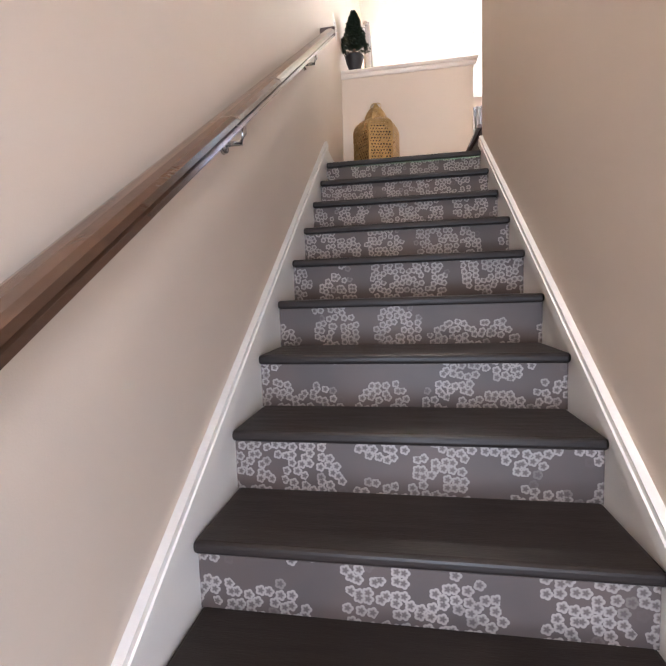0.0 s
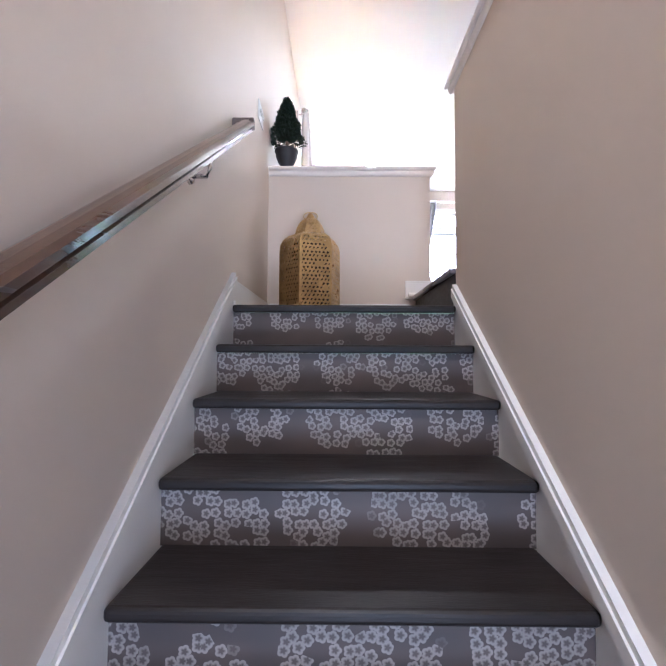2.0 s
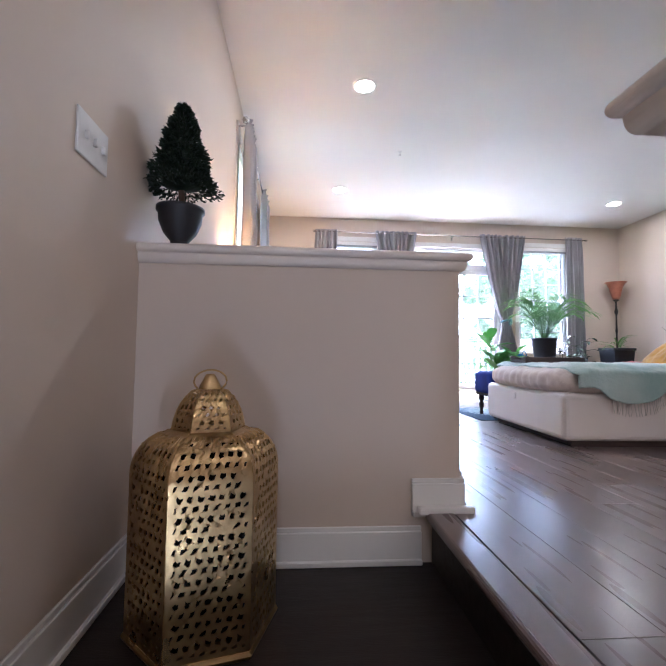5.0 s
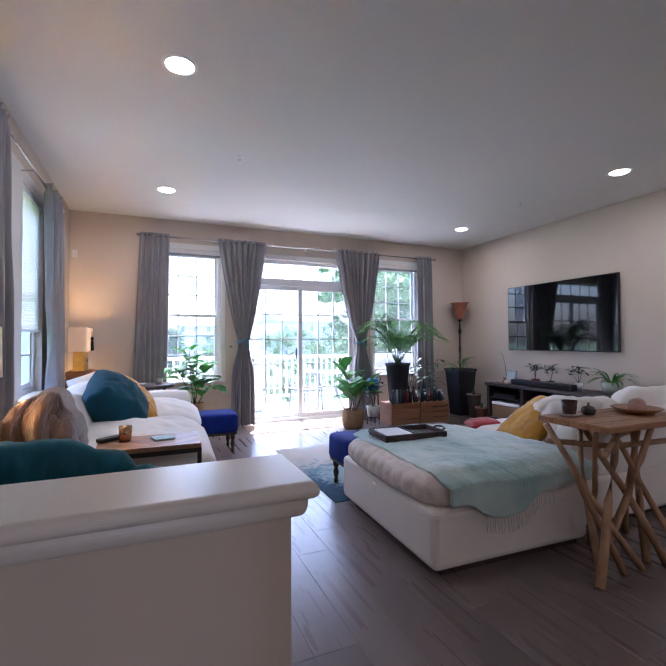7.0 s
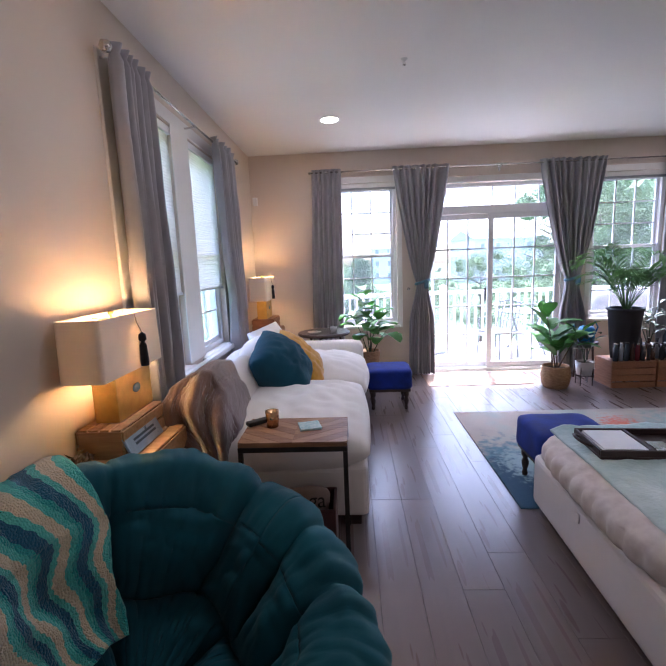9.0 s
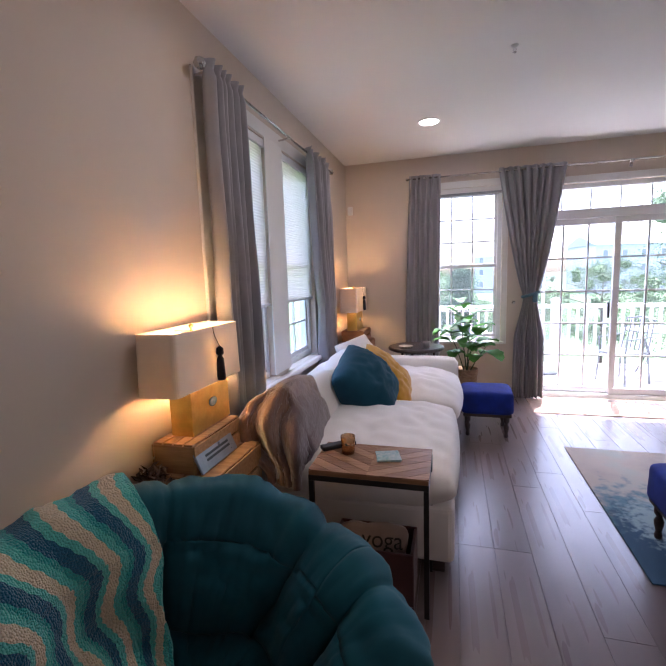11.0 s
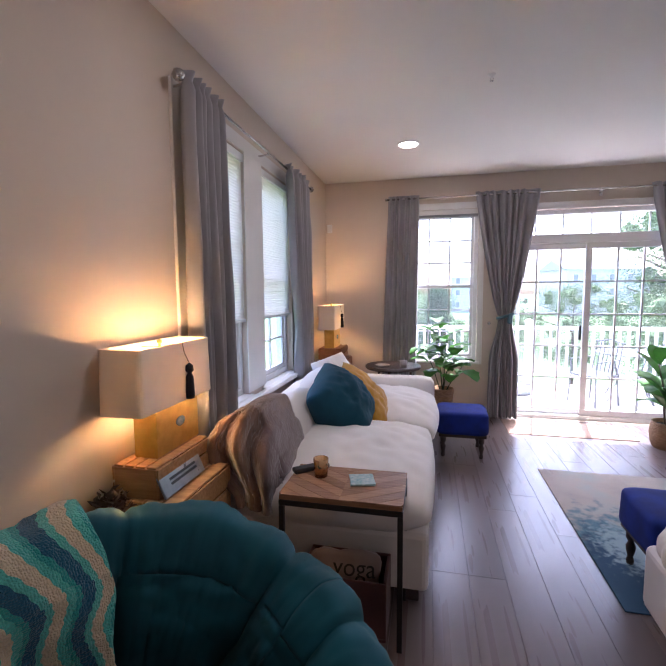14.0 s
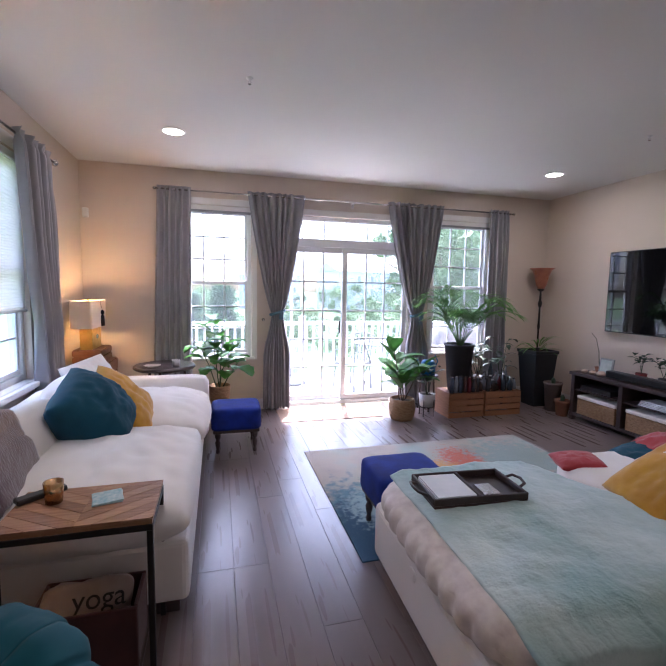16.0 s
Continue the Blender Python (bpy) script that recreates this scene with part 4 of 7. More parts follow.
def bowl(u, v, pads=True):
    """The tufted cushion: radius along u, angle along v; pads swell between drawn-in creases."""
    a = 2 * math.pi * v
    s = u * 1.34
    if s <= 1.0:
        r = 0.493 * math.sin(s * math.pi / 2 * 0.93) / math.sin(math.pi / 2 * 0.93)
        z = -0.47 * math.cos(s * math.pi / 2) ** 1.15
    else:
        k = (s - 1) / 0.34
        r = 0.493 + 0.06 * math.sin(k * math.pi)
        z = -0.16 * (1 - math.cos(k * math.pi)) / 2
    px, py = s * math.cos(a), s * math.sin(a)
    px, py = px + 0.05 * noise.noise(Vector((px * 3, py * 3, 1))), py + 0.05 * noise.noise(Vector((px * 3, py * 3, 9)))
    count = 9 if s > 0.47 else 5
    turn = (a + 0.16 * math.sin(a * 3 + 1) + 0.25 * (s - 0.6) * math.sin(a * 2) + 0.10 * noise.noise(Vector((px * 3, py * 3, 4)))) * count / (2 * math.pi) + (0.3 if s > 0.47 else 0.0)
    arc = (0.5 - abs(turn % 1.0 - 0.5)) * 2 * math.pi / count * max(r, 0.05)
    gap = min(arc, abs(s - 0.47 - 0.03 * math.sin(a * 5)) * 0.62) if s < 0.95 else arc
    deep = 1 - 0.15 * min(1, max(0, (s - 0.75) / 0.3))
    h = deep * (0.095 * (1 - math.exp(-gap / 0.028)) + 0.06 * min(1, gap / 0.15) ** 0.8)
    full_rim = min(1, max(0, (s - 0.62) / 0.3))
    h = h * (1 - 0.66 * full_rim) + 0.072 * full_rim
    if s < 0.47:
        h *= 0.8
    if not pads:
        h, gap = 0.135 + 0.03 * noise.noise(Vector((px * 2, py * 2, 4))), 9.0
    if s > 1.2:
        h *= max(0.1, 1 - (s - 1.2) / 0.14)
    c = Vector((r * math.cos(a), r * math.sin(a), z))
    w = min(1, s)
    nrm = Vector((-math.cos(a) * 0.8 * w, -math.sin(a) * 0.8 * w, 1.0 - 0.3 * w)) if s < 0.85 else Vector((-math.cos(a) * 0.8, -math.sin(a) * 0.8, 0.7)).lerp(Vector((math.cos(a) * 0.8, math.sin(a) * 0.8, 0.5)), min(1, (s - 0.85) / 0.3))
    nrm.normalize()
    if s > 0.8:
        h *= 1 - 0.22 * min(1, (s - 0.8) / 0.25)
    pucker = math.exp(-gap / 0.05)
    wr = 0.016 * noise.noise(c * 7 + Vector((3, 1, 0))) + 0.009 * noise.noise(c * 18) + 0.006 * noise.noise(Vector((a * 24, s * 9, 3))) + 0.010 * noise.noise(Vector((a * 5, s * 16, 6))) + 0.03 * pucker * noise.noise(Vector((a * 11, s * 5, 2))) + 0.006 * pucker * noise.noise(Vector((a * 26, s * 12, 8))) + 0.010 * noise.noise(Vector((a * 6, s * 2, 5)))
    return inv @ (BM @ (c + nrm * (h + wr)))


part("cushion", sheet(bowl, 120, 330), TEALP, papasan, "deep teal tufted cushion", smooth=True, solid=0.02)
RATTAN = wood("rattan", (0.30, 0.17, 0.08), (0.18, 0.09, 0.04))
ringpts = [inv @ (BM @ Vector((0.555 * math.cos(a), 0.555 * math.sin(a), -0.14))) for a in (2 * math.pi * k / 40 for k in range(41))]
part("rim_ring", rod(ringpts, 0.02, 8), RATTAN, papasan, smooth=True)
for k in range(8):
    a = 2 * math.pi * k / 8
    part("rib", rod([inv @ (BM @ Vector((0.56 * math.cos(a) * math.sin(q), 0.56 * math.sin(a) * math.sin(q), -0.13 - 0.36 * math.cos(q)))) for q in (0.15, 0.5, 0.85, 1.2, 1.5)], 0.012, 6), RATTAN, papasan, smooth=True)
base_ring = [(0.34 * math.cos(a), 0.34 * math.sin(a), 0.02) for a in (2 * math.pi * k / 30 for k in range(31))]
part("foot_ring", rod(base_ring, 0.02, 8), RATTAN, papasan, smooth=True)
for k in range(6):
    a = 2 * math.pi * k / 6
    part("strut", rod([(0.34 * math.cos(a), 0.34 * math.sin(a), 0.02), (0.20 * math.cos(a + 0.7) - 0.02, 0.20 * math.sin(a + 0.7), 0.2)], 0.013, 6), RATTAN, papasan, smooth=True)


# crocheted blanket with wavy stripes over the chair's back
def crochet(name):
    m, n, l, b = shader(name)
    uv = n.new("ShaderNodeUVMap")
    sep = n.new("ShaderNodeSeparateXYZ")
    l.new(uv.outputs[0], sep.inputs[0])

    def mth(op, a, bb, c=None):
        q = n.new("ShaderNodeMath")
        q.operation = op
        for i, v in enumerate((a, bb, c)):
            if v is None:
                continue
            if isinstance(v, (int, float)):
                q.inputs[i].default_value = v
            else:
                l.new(v, q.inputs[i])
        return q.outputs[0]
    wave = mth("MULTIPLY", mth("SINE", mth("MULTIPLY", sep.outputs["Y"], 21.0), 0), 0.026)
    edge = mth("MULTIPLY", mth("SINE", mth("MULTIPLY", sep.outputs["Y"], 210.0), 0), 0.0028)
    slant = mth("MULTIPLY", mth("MULTIPLY", mth("SUBTRACT", 1.0, sep.outputs["X"]), sep.outputs["Y"]), -0.35)
    pos = mth("ADD", mth("ADD", mth("ADD", sep.outputs["X"], slant), wave), edge)
    fr = mth("FRACT", mth("MULTIPLY", pos, 5.4), 0)
    r = ramp(n, ((0.0, (0.97, 0.80, 0.56)), (0.27, (0.13, 0.72, 0.62)), (0.44, (0.04, 0.48, 0.46)), (0.56, (0.008, 0.14, 0.26)), (0.84, (0.15, 0.72, 0.62))), "CONSTANT")
    l.new(fr, r.inputs["Fac"])
    s1 = mth("SINE", mth("MULTIPLY", sep.outputs["Y"], 290.0), 0)
    s2 = mth("SINE", mth("MULTIPLY", pos, 124.4), 0)
    tco, nub = n.new("ShaderNodeTexCoord"), n.new("ShaderNodeTexVoronoi")
    nub.inputs["Scale"].default_value, nub.inputs["Randomness"].default_value = 180.0, 0.6
    l.new(tco.outputs["Object"], nub.inputs["Vector"])
    knit = mth("SUBTRACT", mth("MULTIPLY", mth("MULTIPLY", s1, s2), 0.35), mth("MULTIPLY_ADD", nub.outputs["Distance"], 2.4, -0.9))
    # hollows of the knit relief are darkened in the colour, as shaded gaps
    hole = ramp(n, ((0.0, (0.25, 0.25, 0.25)), (0.5, (0.8, 0.8, 0.8)), (0.9, (1, 1, 1))))
    l.new(mth("MULTIPLY_ADD", knit, 0.5, 0.5), hole.inputs["Fac"])
    mx = n.new("ShaderNodeMixRGB")
    mx.blend_type, mx.inputs["Fac"].default_value = "MULTIPLY", 0.2
    l.new(r.outputs["Color"], mx.inputs[1])
    l.new(hole.outputs["Color"], mx.inputs[2])
    l.new(mx.outputs[0], b.inputs["Base Color"])
    b.inputs["Roughness"].default_value = 0.95
    b.inputs["Sheen Weight"].default_value = 0.3
    bp = n.new("ShaderNodeBump")
    bp.inputs["Strength"].default_value, bp.inputs["Distance"].default_value = 0.8, 0.006
    l.new(knit, bp.inputs["Height"])
    l.new(bp.outputs[0], b.inputs["Normal"])
    return m


BR = BM.to_3x3().inverted()


def bowl_angle(deg):
    d = BR @ Vector((math.cos(radians(deg)), math.sin(radians(deg)), 0))
    return math.atan2(d.y, d.x)


A_MID = bowl_angle(192)


def afghan(u, v):
    """Laid over the cushion's high side: v from inside the bowl, over the rim and down behind."""
    s = 0.28 + 1.06 * v
    half = radians(62) * (0.75 + 0.25 * (1 - abs(v - 0.6)))
    a = A_MID + half * (1 - 2 * u) + 0.05 * math.sin(v * 9) * (1 - u) + u * (radians(9) - radians(24) * max(0, 1 - s)) + 0.03 * u * math.sin(s * 14)
    p = Vector(bowl(min(s / 1.34, 1.0), (a / (2 * math.pi)) % 1.0, False))
    k = min(1, max(0, (s - 0.75) / 0.4))
    inward = BM.to_3x3() @ Vector((-0.6 * math.cos(a), -0.6 * math.sin(a), 0.8))
    outward = BM.to_3x3() @ Vector((0.75 * math.cos(a), 0.75 * math.sin(a), 0.6))
    lift = 0.028 + 0.010 * math.sin(u * 20) * math.cos(v * 7)
    return p + inward.lerp(outward, k).normalized() * lift


bmk = sheet(afghan, 90, 80)
bmk.verts.ensure_lookup_table()
uvl = bmk.loops.layers.uv.new("UVMap")
bmk.verts.index_update()
for f in bmk.faces:
    for lp in f.loops:
        i = lp.vert.index
        lp[uvl].uv = ((i // 81) / 90, (i % 81) / 80)
afg = part("crochet_blanket", bmk, crochet("crochet_yarn"), None, smooth=True, solid=0.012)
afg.matrix_world = pose(0.66, 1.80, 0)
tagged(afg, "crocheted blanket with wavy teal, navy and cream stripes on the chair", "blanket")


# ---- footstools ----
def footstool(m, label):
    t = thing("footstool", m, label, "footstool", "blue velvet footstools")
    part("seat", soft(0.45, 0.42, 0.21, 9, 0.004, 10, 2, m=Matrix.Translation((0, 0, 0.315))), BLUEV, t, smooth=True)
    part("rail", box(-0.205, 0.205, -0.19, 0.19, 0.19, 0.222, 0.004), ESPRESSO, t)
    for x in (-0.165, 0.165):
        for y in (-0.15, 0.15):
            part("leg", turned([(0.016, 0), (0.019, 0.02), (0.013, 0.04), (0.022, 0.075), (0.024, 0.1), (0.014, 0.125), (0.026, 0.145), (0.026, 0.19)], 14, m=Matrix.Translation((x, y, 0))), ESPRESSO, t, "dark turned wooden leg", smooth=True)
    return t


footstool(pose(1.585, 5.19, 0), "royal blue velvet footstool on turned legs beside the sofa")
footstool(pose(2.53, 3.49, 0.008), "royal blue velvet footstool on turned legs on the rug")

# ---- storage chaise and sectional ----
TURN = pose(2.258, 3.27, 0, 0, 0, -1.9) @ Matrix.Translation((-2.258, -3.27, 0))


def mattress(w, d, h, at):
    """A thick quilted pad: bulging sides drawn in by rows of stitches, a shallow-tufted top."""
    bm = bmesh.new()
    bmesh.ops.create_cube(bm, size=2)
    bmesh.ops.subdivide_edges(bm, edges=bm.edges, cuts=56, use_grid_fill=True)
    for v in bm.verts:
        p = v.co
        k = (abs(p.x) ** 5 + abs(p.y) ** 5 + abs(p.z) ** 3.2) ** 0.2 if abs(p.z) < 1 else (abs(p.x) ** 5 + abs(p.y) ** 5 + 1) ** 0.2
        q = p / max(k, 1e-6)
        c = Vector((q.x * w / 2, q.y * d / 2, q.z * h / 2))
        side = max(abs(q.x), abs(q.y)) ** 6
        run = c.y if abs(q.x) > abs(q.y) else c.x
        pleat = abs(math.sin(math.pi * run / 0.10 + 0.6 * noise.noise(c * 6)))
        tuft = abs(math.sin(math.pi * c.x / 0.17)) * abs(math.sin(math.pi * c.y / 0.17))
        c += Vector((q.x, q.y, 0)) * side * 0.024 * (pleat ** 0.6 - 0.6) * (1 - q.z * q.z * 0.5)
        c.z += (0.014 * tuft - 0.008) * (1 - side) * (1 if q.z > 0 else 0) + 0.006 * noise.noise(c * 7)
        v.co = c + Vector(at)
    return bm


chaise = thing("chaise_lounge", TURN, "white storage chaise with a quilted cushion top", "chaise")
part("base", box(2.255, 3.32, 2.09, 3.27, 0.04, 0.34, 0.035, seg=3), CHAISE, chaise)
part("plinth", box(2.33, 3.28, 2.14, 3.22, 0.0, 0.045), ESPRESSO, chaise)
part("seat_cushion", mattress(1.12, 1.215, 0.19, (2.785, 2.68, 0.405)), QUILT, chaise, "quilted white cushion", smooth=True)
part("pull_tab", soft(0.012, 0.055, 0.05, 4, 0.001, 4, m=Matrix.Translation((2.252, 2.74, 0.27))), CHAISE, chaise, "small lift tab")
sect = thing("sectional_sofa", pose(0, 0, 0), "white sectional sofa with loose cushions beside the chaise", "sofa")
part("base", box(3.33, 4.88, 2.16, 3.25, 0.04, 0.34, 0.035, seg=3), CHAISE, sect)
part("plinth", box(3.37, 4.8, 2.22, 3.2, 0.0, 0.045), ESPRESSO, sect)
part("seat_cushion", soft(0.78, 0.92, 0.19, 4, 0.016, 10, 6, 6, 0.1, m=Matrix.Translation((3.73, 2.82, 0.42))), WHITEC, sect, smooth=True)
part("seat_cushion", soft(0.76, 0.92, 0.19, 4, 0.016, 10, 9, 6, 0.1, m=Matrix.Translation((4.5, 2.82, 0.42))), WHITEC, sect, smooth=True)
part("backrest", soft(1.55, 0.2, 0.42, 6, 0.012, 10, 2, m=Matrix.Translation((4.11, 2.26, 0.5))), WHITEC, sect, smooth=True)
part("back_cushion", soft(0.74, 0.2, 0.40, 3.5, 0.03, 11, 5, 4, m=Matrix.Translation((3.76, 2.42, 0.59)) @ Matrix.Rotation(radians(-14), 4, "X")), WHITEC, sect, smooth=True)
part("back_cushion", soft(0.74, 0.2, 0.42, 3.5, 0.03, 11, 7, 4, m=Matrix.Translation((4.5, 2.42, 0.62)) @ Matrix.Rotation(radians(-14), 4, "X")), WHITEC, sect, smooth=True)
scatter("pillow", 0.42, 0.46, 0.15, face_pose((3.47, 2.60, 0.62), (-0.60, 0.10, 0.80), -8), MUSTARD, "mustard yellow knitted pillow on the chaise", 5)
scatter("pillow", 0.27, 0.25, 0.08, face_pose((3.50, 3.16, 0.498), (-0.1, 0.1, 0.97), 20), REDC, "coral red pillow lying on the sectional", 14)
scatter("pillow", 0.30, 0.28, 0.09, face_pose((3.92, 3.12, 0.51), (-0.3, 0.1, 0.93), 10), TEALV, "teal pillow lying on the sectional", 15)
scatter("pillow", 0.36, 0.36, 0.14, face_pose((4.12, 3.10, 0.56), (-0.2, 0.2, 0.9), 50), REDC, "red pillow at the far end of the sectional", 16)
scatter("pillow", 0.55, 0.45, 0.2, face_pose((3.72, 2.62, 0.66), (0.1, 0.3, 0.9), 80), WHITEC, "rumpled white pillow on the sectional", 18)

# mint blanket over the chaise
MINT = surf("mint_fleece", (0.58, 0.66, 0.63), (0.29, 0.45, 0.44), scale=3.0, rough=0.95, bump=0.45, bscale=55, sheen=0.4, depth=0.01, stretch=(1, 1, 1))


def mint_shape(u, v):
    x = 2.325 + (0.80 + 0.21 * min(1, v * 2.2)) * u
    hang = 0.015 + 0.125 * math.exp(-((u - 0.33) / 0.24) ** 2) + 0.015 * noise.noise(Vector((u * 4, 1, 1)))
    run = 1.165 + hang
    s = v * run
    top = 0.519 + 0.014 * noise.noise(Vector((x * 3, s * 3, 2))) + 0.008 * noise.noise(Vector((x * 9, s * 9, 4))) + 0.004 * noise.noise(Vector((x * 26, s * 26, 4)))
    top -= 0.02 * max(0, (2.40 - x) / 0.06)
    y = 3.22 - s
    if y > 2.115:
        k = max(0, (2.215 - y) / 0.10)
        return (x, y, top - 0.035 * k * k)
    d = s - (3.22 - 2.115)
    return (x + 0.02 * math.sin(u * 17) * min(1, d * 8), 2.044 - 0.008 * math.sin(u * 21), top - 0.035 - d)


mint = part("throw_blanket", sheet(mint_shape, 90, 100), MINT, None, smooth=True, solid=0.012)
mint.matrix_world = TURN
tagged(mint, "soft mint green fringed blanket spread over the chaise", "blanket")
fr = bmesh.new()
for i in range(30):
    u = 0.22 + 0.45 * (i + 0.5) / 30
    p = Vector(mint_shape(u, 1.0))
    rod([p, p + Vector((random.uniform(-0.006, 0.006), -0.004, -0.05)), p + Vector((random.uniform(-0.012, 0.012), -0.003, -0.08))], 0.0022, 4, fr)
part("fringe", fr, cloth("fringe_yarn", (0.62, 0.60, 0.55), (0.5, 0.48, 0.45)), mint, "pale yarn fringe")


# ---- floor planks, laid along the room ----
def plank_mesh(w, length):
    bm = bmesh.new()
    b = 0.0009
    prof = [(0, -0.012), (0, -b), (b, 0), (w - b, 0), (w, -b), (w, -0.012)]
    ends = []
    for y in (0, b, length - b, length):
        drop = b if y in (0, length) else 0
        ends.append([bm.verts.new((x, y, min(z, -drop))) for x, z in prof])
    for a, c in zip(ends, ends[1:]):
        for k in range(5):
            bm.faces.new((a[k], a[k + 1], c[k + 1], c[k]))
    bm.faces.new(ends[0])
    bm.faces.new(ends[-1])
    bmesh.ops.recalc_face_normals(bm, faces=bm.faces)
    me = bpy.data.meshes.new("plank")
    bm.to_mesh(me)
    bm.free()
    me.materials.append(PLANK)
    return me


PW, PL = 0.186, 1.5
cache = {}


def lay(x, y0, y1, parent):
    length = round(y1 - y0, 3)
    if length not in cache:
        cache[length] = plank_mesh(PW - 0.0008, length - 0.0008)
    ob = new("plank", cache[length])
    ob.parent = parent
    ob.location = (x, y0, 0)


rngp = random.Random(4)
nx = int((RIGHT - 1.13) / PW) + 1
for i in range(-7, nx):
    x = 1.13 + i * PW
    if x < -0.02:
        x = 0.0
    if x + PW > RIGHT + 0.1:
        break
    lo = 1.245 if x + PW < 1.19 else 0.065
    par = floor if x > 1.1 else floor_3
    off = rngp.choice((0.3, 0.55, 0.8, 1.05, 1.3, 1.5))
    y = lo
    nxt = lo + off
    while y < FAR - 0.01:
        e = min(nxt, FAR)
        if FAR - e < 0.12:
            e = FAR
        lay(x, round(y, 3), round(e, 3), par)
        y, nxt = e, e + PL
part("rear_planks", box(1.185, RIGHT, -5.2, 0.064, -0.012, 0.0), PLANK, floor_2)


# ---- landing: lantern, topiary, switch plate ----
lantern = thing("floor_lantern", pose(0.325, 0.765, -RISE), "large hexagonal pierced brass lantern on the landing", "lantern")


def lantern_wall(z0, z1, r_of, rows, cols):
    """Six pierced sides: slanted leaf-shaped cells are left open, row by row in staggered order."""
    bm = bmesh.new()
    rg = random.Random(7)
    for s in range(6):
        a0, a1 = math.pi / 3 * s + 0.26, math.pi / 3 * (s + 1) + 0.26
        t = Vector((-math.sin((a0 + a1) / 2), math.cos((a0 + a1) / 2), 0))
        nu, nv = cols * 4, rows * 4
        vs = {}
        for i in range(nu + 1):
            for j in range(nv + 1):
                u, v = i / nu, j / nv
                p = Vector((math.cos(a0), math.sin(a0), 0)).lerp(Vector((math.cos(a1), math.sin(a1), 0)), u) * r_of(v)
                inside = 0 < i < nu and 0 < j < nv
                jx = rg.uniform(-1, 1) * 0.0024 + 0.0022 * ((j % 4) - 1.5) if inside else 0
                jz = rg.uniform(-1, 1) * 0.0022 + 0.0015 * ((i % 4) - 1.5) if inside else 0
                vs[i, j] = bm.verts.new((p.x + t.x * jx, p.y + t.y * jx, z0 + (z1 - z0) * v + jz))
        holes = {(c, q) for c in range(-1, cols + 1) for q in range(rows) if rg.random() < 0.95}
        for i in range(nu):
            for j in range(nv):
                q = j // 4
                ii = i + 2 * (q % 2)
                open_cell = 1 < i < nu - 2 and 1 < j < nv - 2 and (ii // 4, q) in holes and ii % 4 in (1, 2) and j % 4 in (1, 2)
                if not open_cell:
                    bm.faces.new((vs[i, j], vs[i + 1, j], vs[i + 1, j + 1], vs[i, j + 1]))
    return bm


part("body", lantern_wall(0.02, 0.525, lambda v: 0.196 if v < 0.80 else 0.10 + 0.096 * math.sqrt(max(0, 1 - ((v - 0.80) / 0.205) ** 2)), 21, 8), GOLD, lantern, solid=0.004)
part("dome", lantern_wall(0.53, 0.64, lambda v: 0.024 + 0.074 * math.sqrt(max(0, 1 - v ** 1.6)), 6, 4), GOLD, lantern, solid=0.003)
part("base_plate", turned([(0, 0), (0.2, 0), (0.205, 0.01), (0.2, 0.02), (0, 0.02)], 6, m=Matrix.Rotation(0.26, 4, "Z")), GOLD, lantern)
part("neck_band", turned([(0.118, 0.517), (0.122, 0.523), (0.104, 0.533), (0.098, 0.528)], 6, m=Matrix.Rotation(0.26, 4, "Z")), GOLD, lantern)
part("finial", turned([(0.03, 0.634), (0.032, 0.642), (0.018, 0.67), (0.012, 0.68), (0, 0.682)], 16), GOLD, lantern, smooth=True)
part("ring", rod([(0.045 * math.cos(a), 0.012 * math.sin(a), 0.662 + 0.03 * math.sin(a)) for a in (2 * math.pi * k / 24 for k in range(25))], 0.0028, 6), GOLD, lantern, smooth=True)
# opaque dark core, no glass: shade behind the openings put in as a body
part("dark_core", turned([(0.15, 0.03), (0.155, 0.42), (0.1, 0.48), (0.0, 0.485)], 6, m=Matrix.Rotation(0.26, 4, "Z")), DARKIN, lantern)

topiary = thing("topiary", pose(0.118, 1.155, 0.935), "small artificial cone topiary in a black urn on the wall cap", "plant")
part("urn", turned([(0, 0), (0.052, 0), (0.05, 0.012), (0.032, 0.022), (0.034, 0.034), (0.06, 0.065), (0.078, 0.11), (0.08, 0.14), (0.088, 0.148), (0.088, 0.16), (0.07, 0.158), (0.06, 0.14), (0, 0.138)], 28), BLACKPOT, topiary, smooth=True)
part("trunk", rod([(0, 0, 0.135), (0.003, 0, 0.18), (0, 0, 0.24)], 0.012, 8), BARK, topiary, smooth=True)


def leaf_quad(bm, p, d, length, width, rg):
    d = d.normalized()
    side = d.cross(Vector((rg.uniform(-1, 1), rg.uniform(-1, 1), rg.uniform(-1, 1)))).normalized()
    up = side.cross(d) * 0.25 * width
    a, b, c, e = p, p + d * length * 0.5 + side * width / 2 + up, p + d * length, p + d * length * 0.5 - side * width / 2 + up
    bm.faces.new([bm.verts.new(q) for q in (a, b, c, e)])


rg = random.Random(3)
bm = bmesh.new()
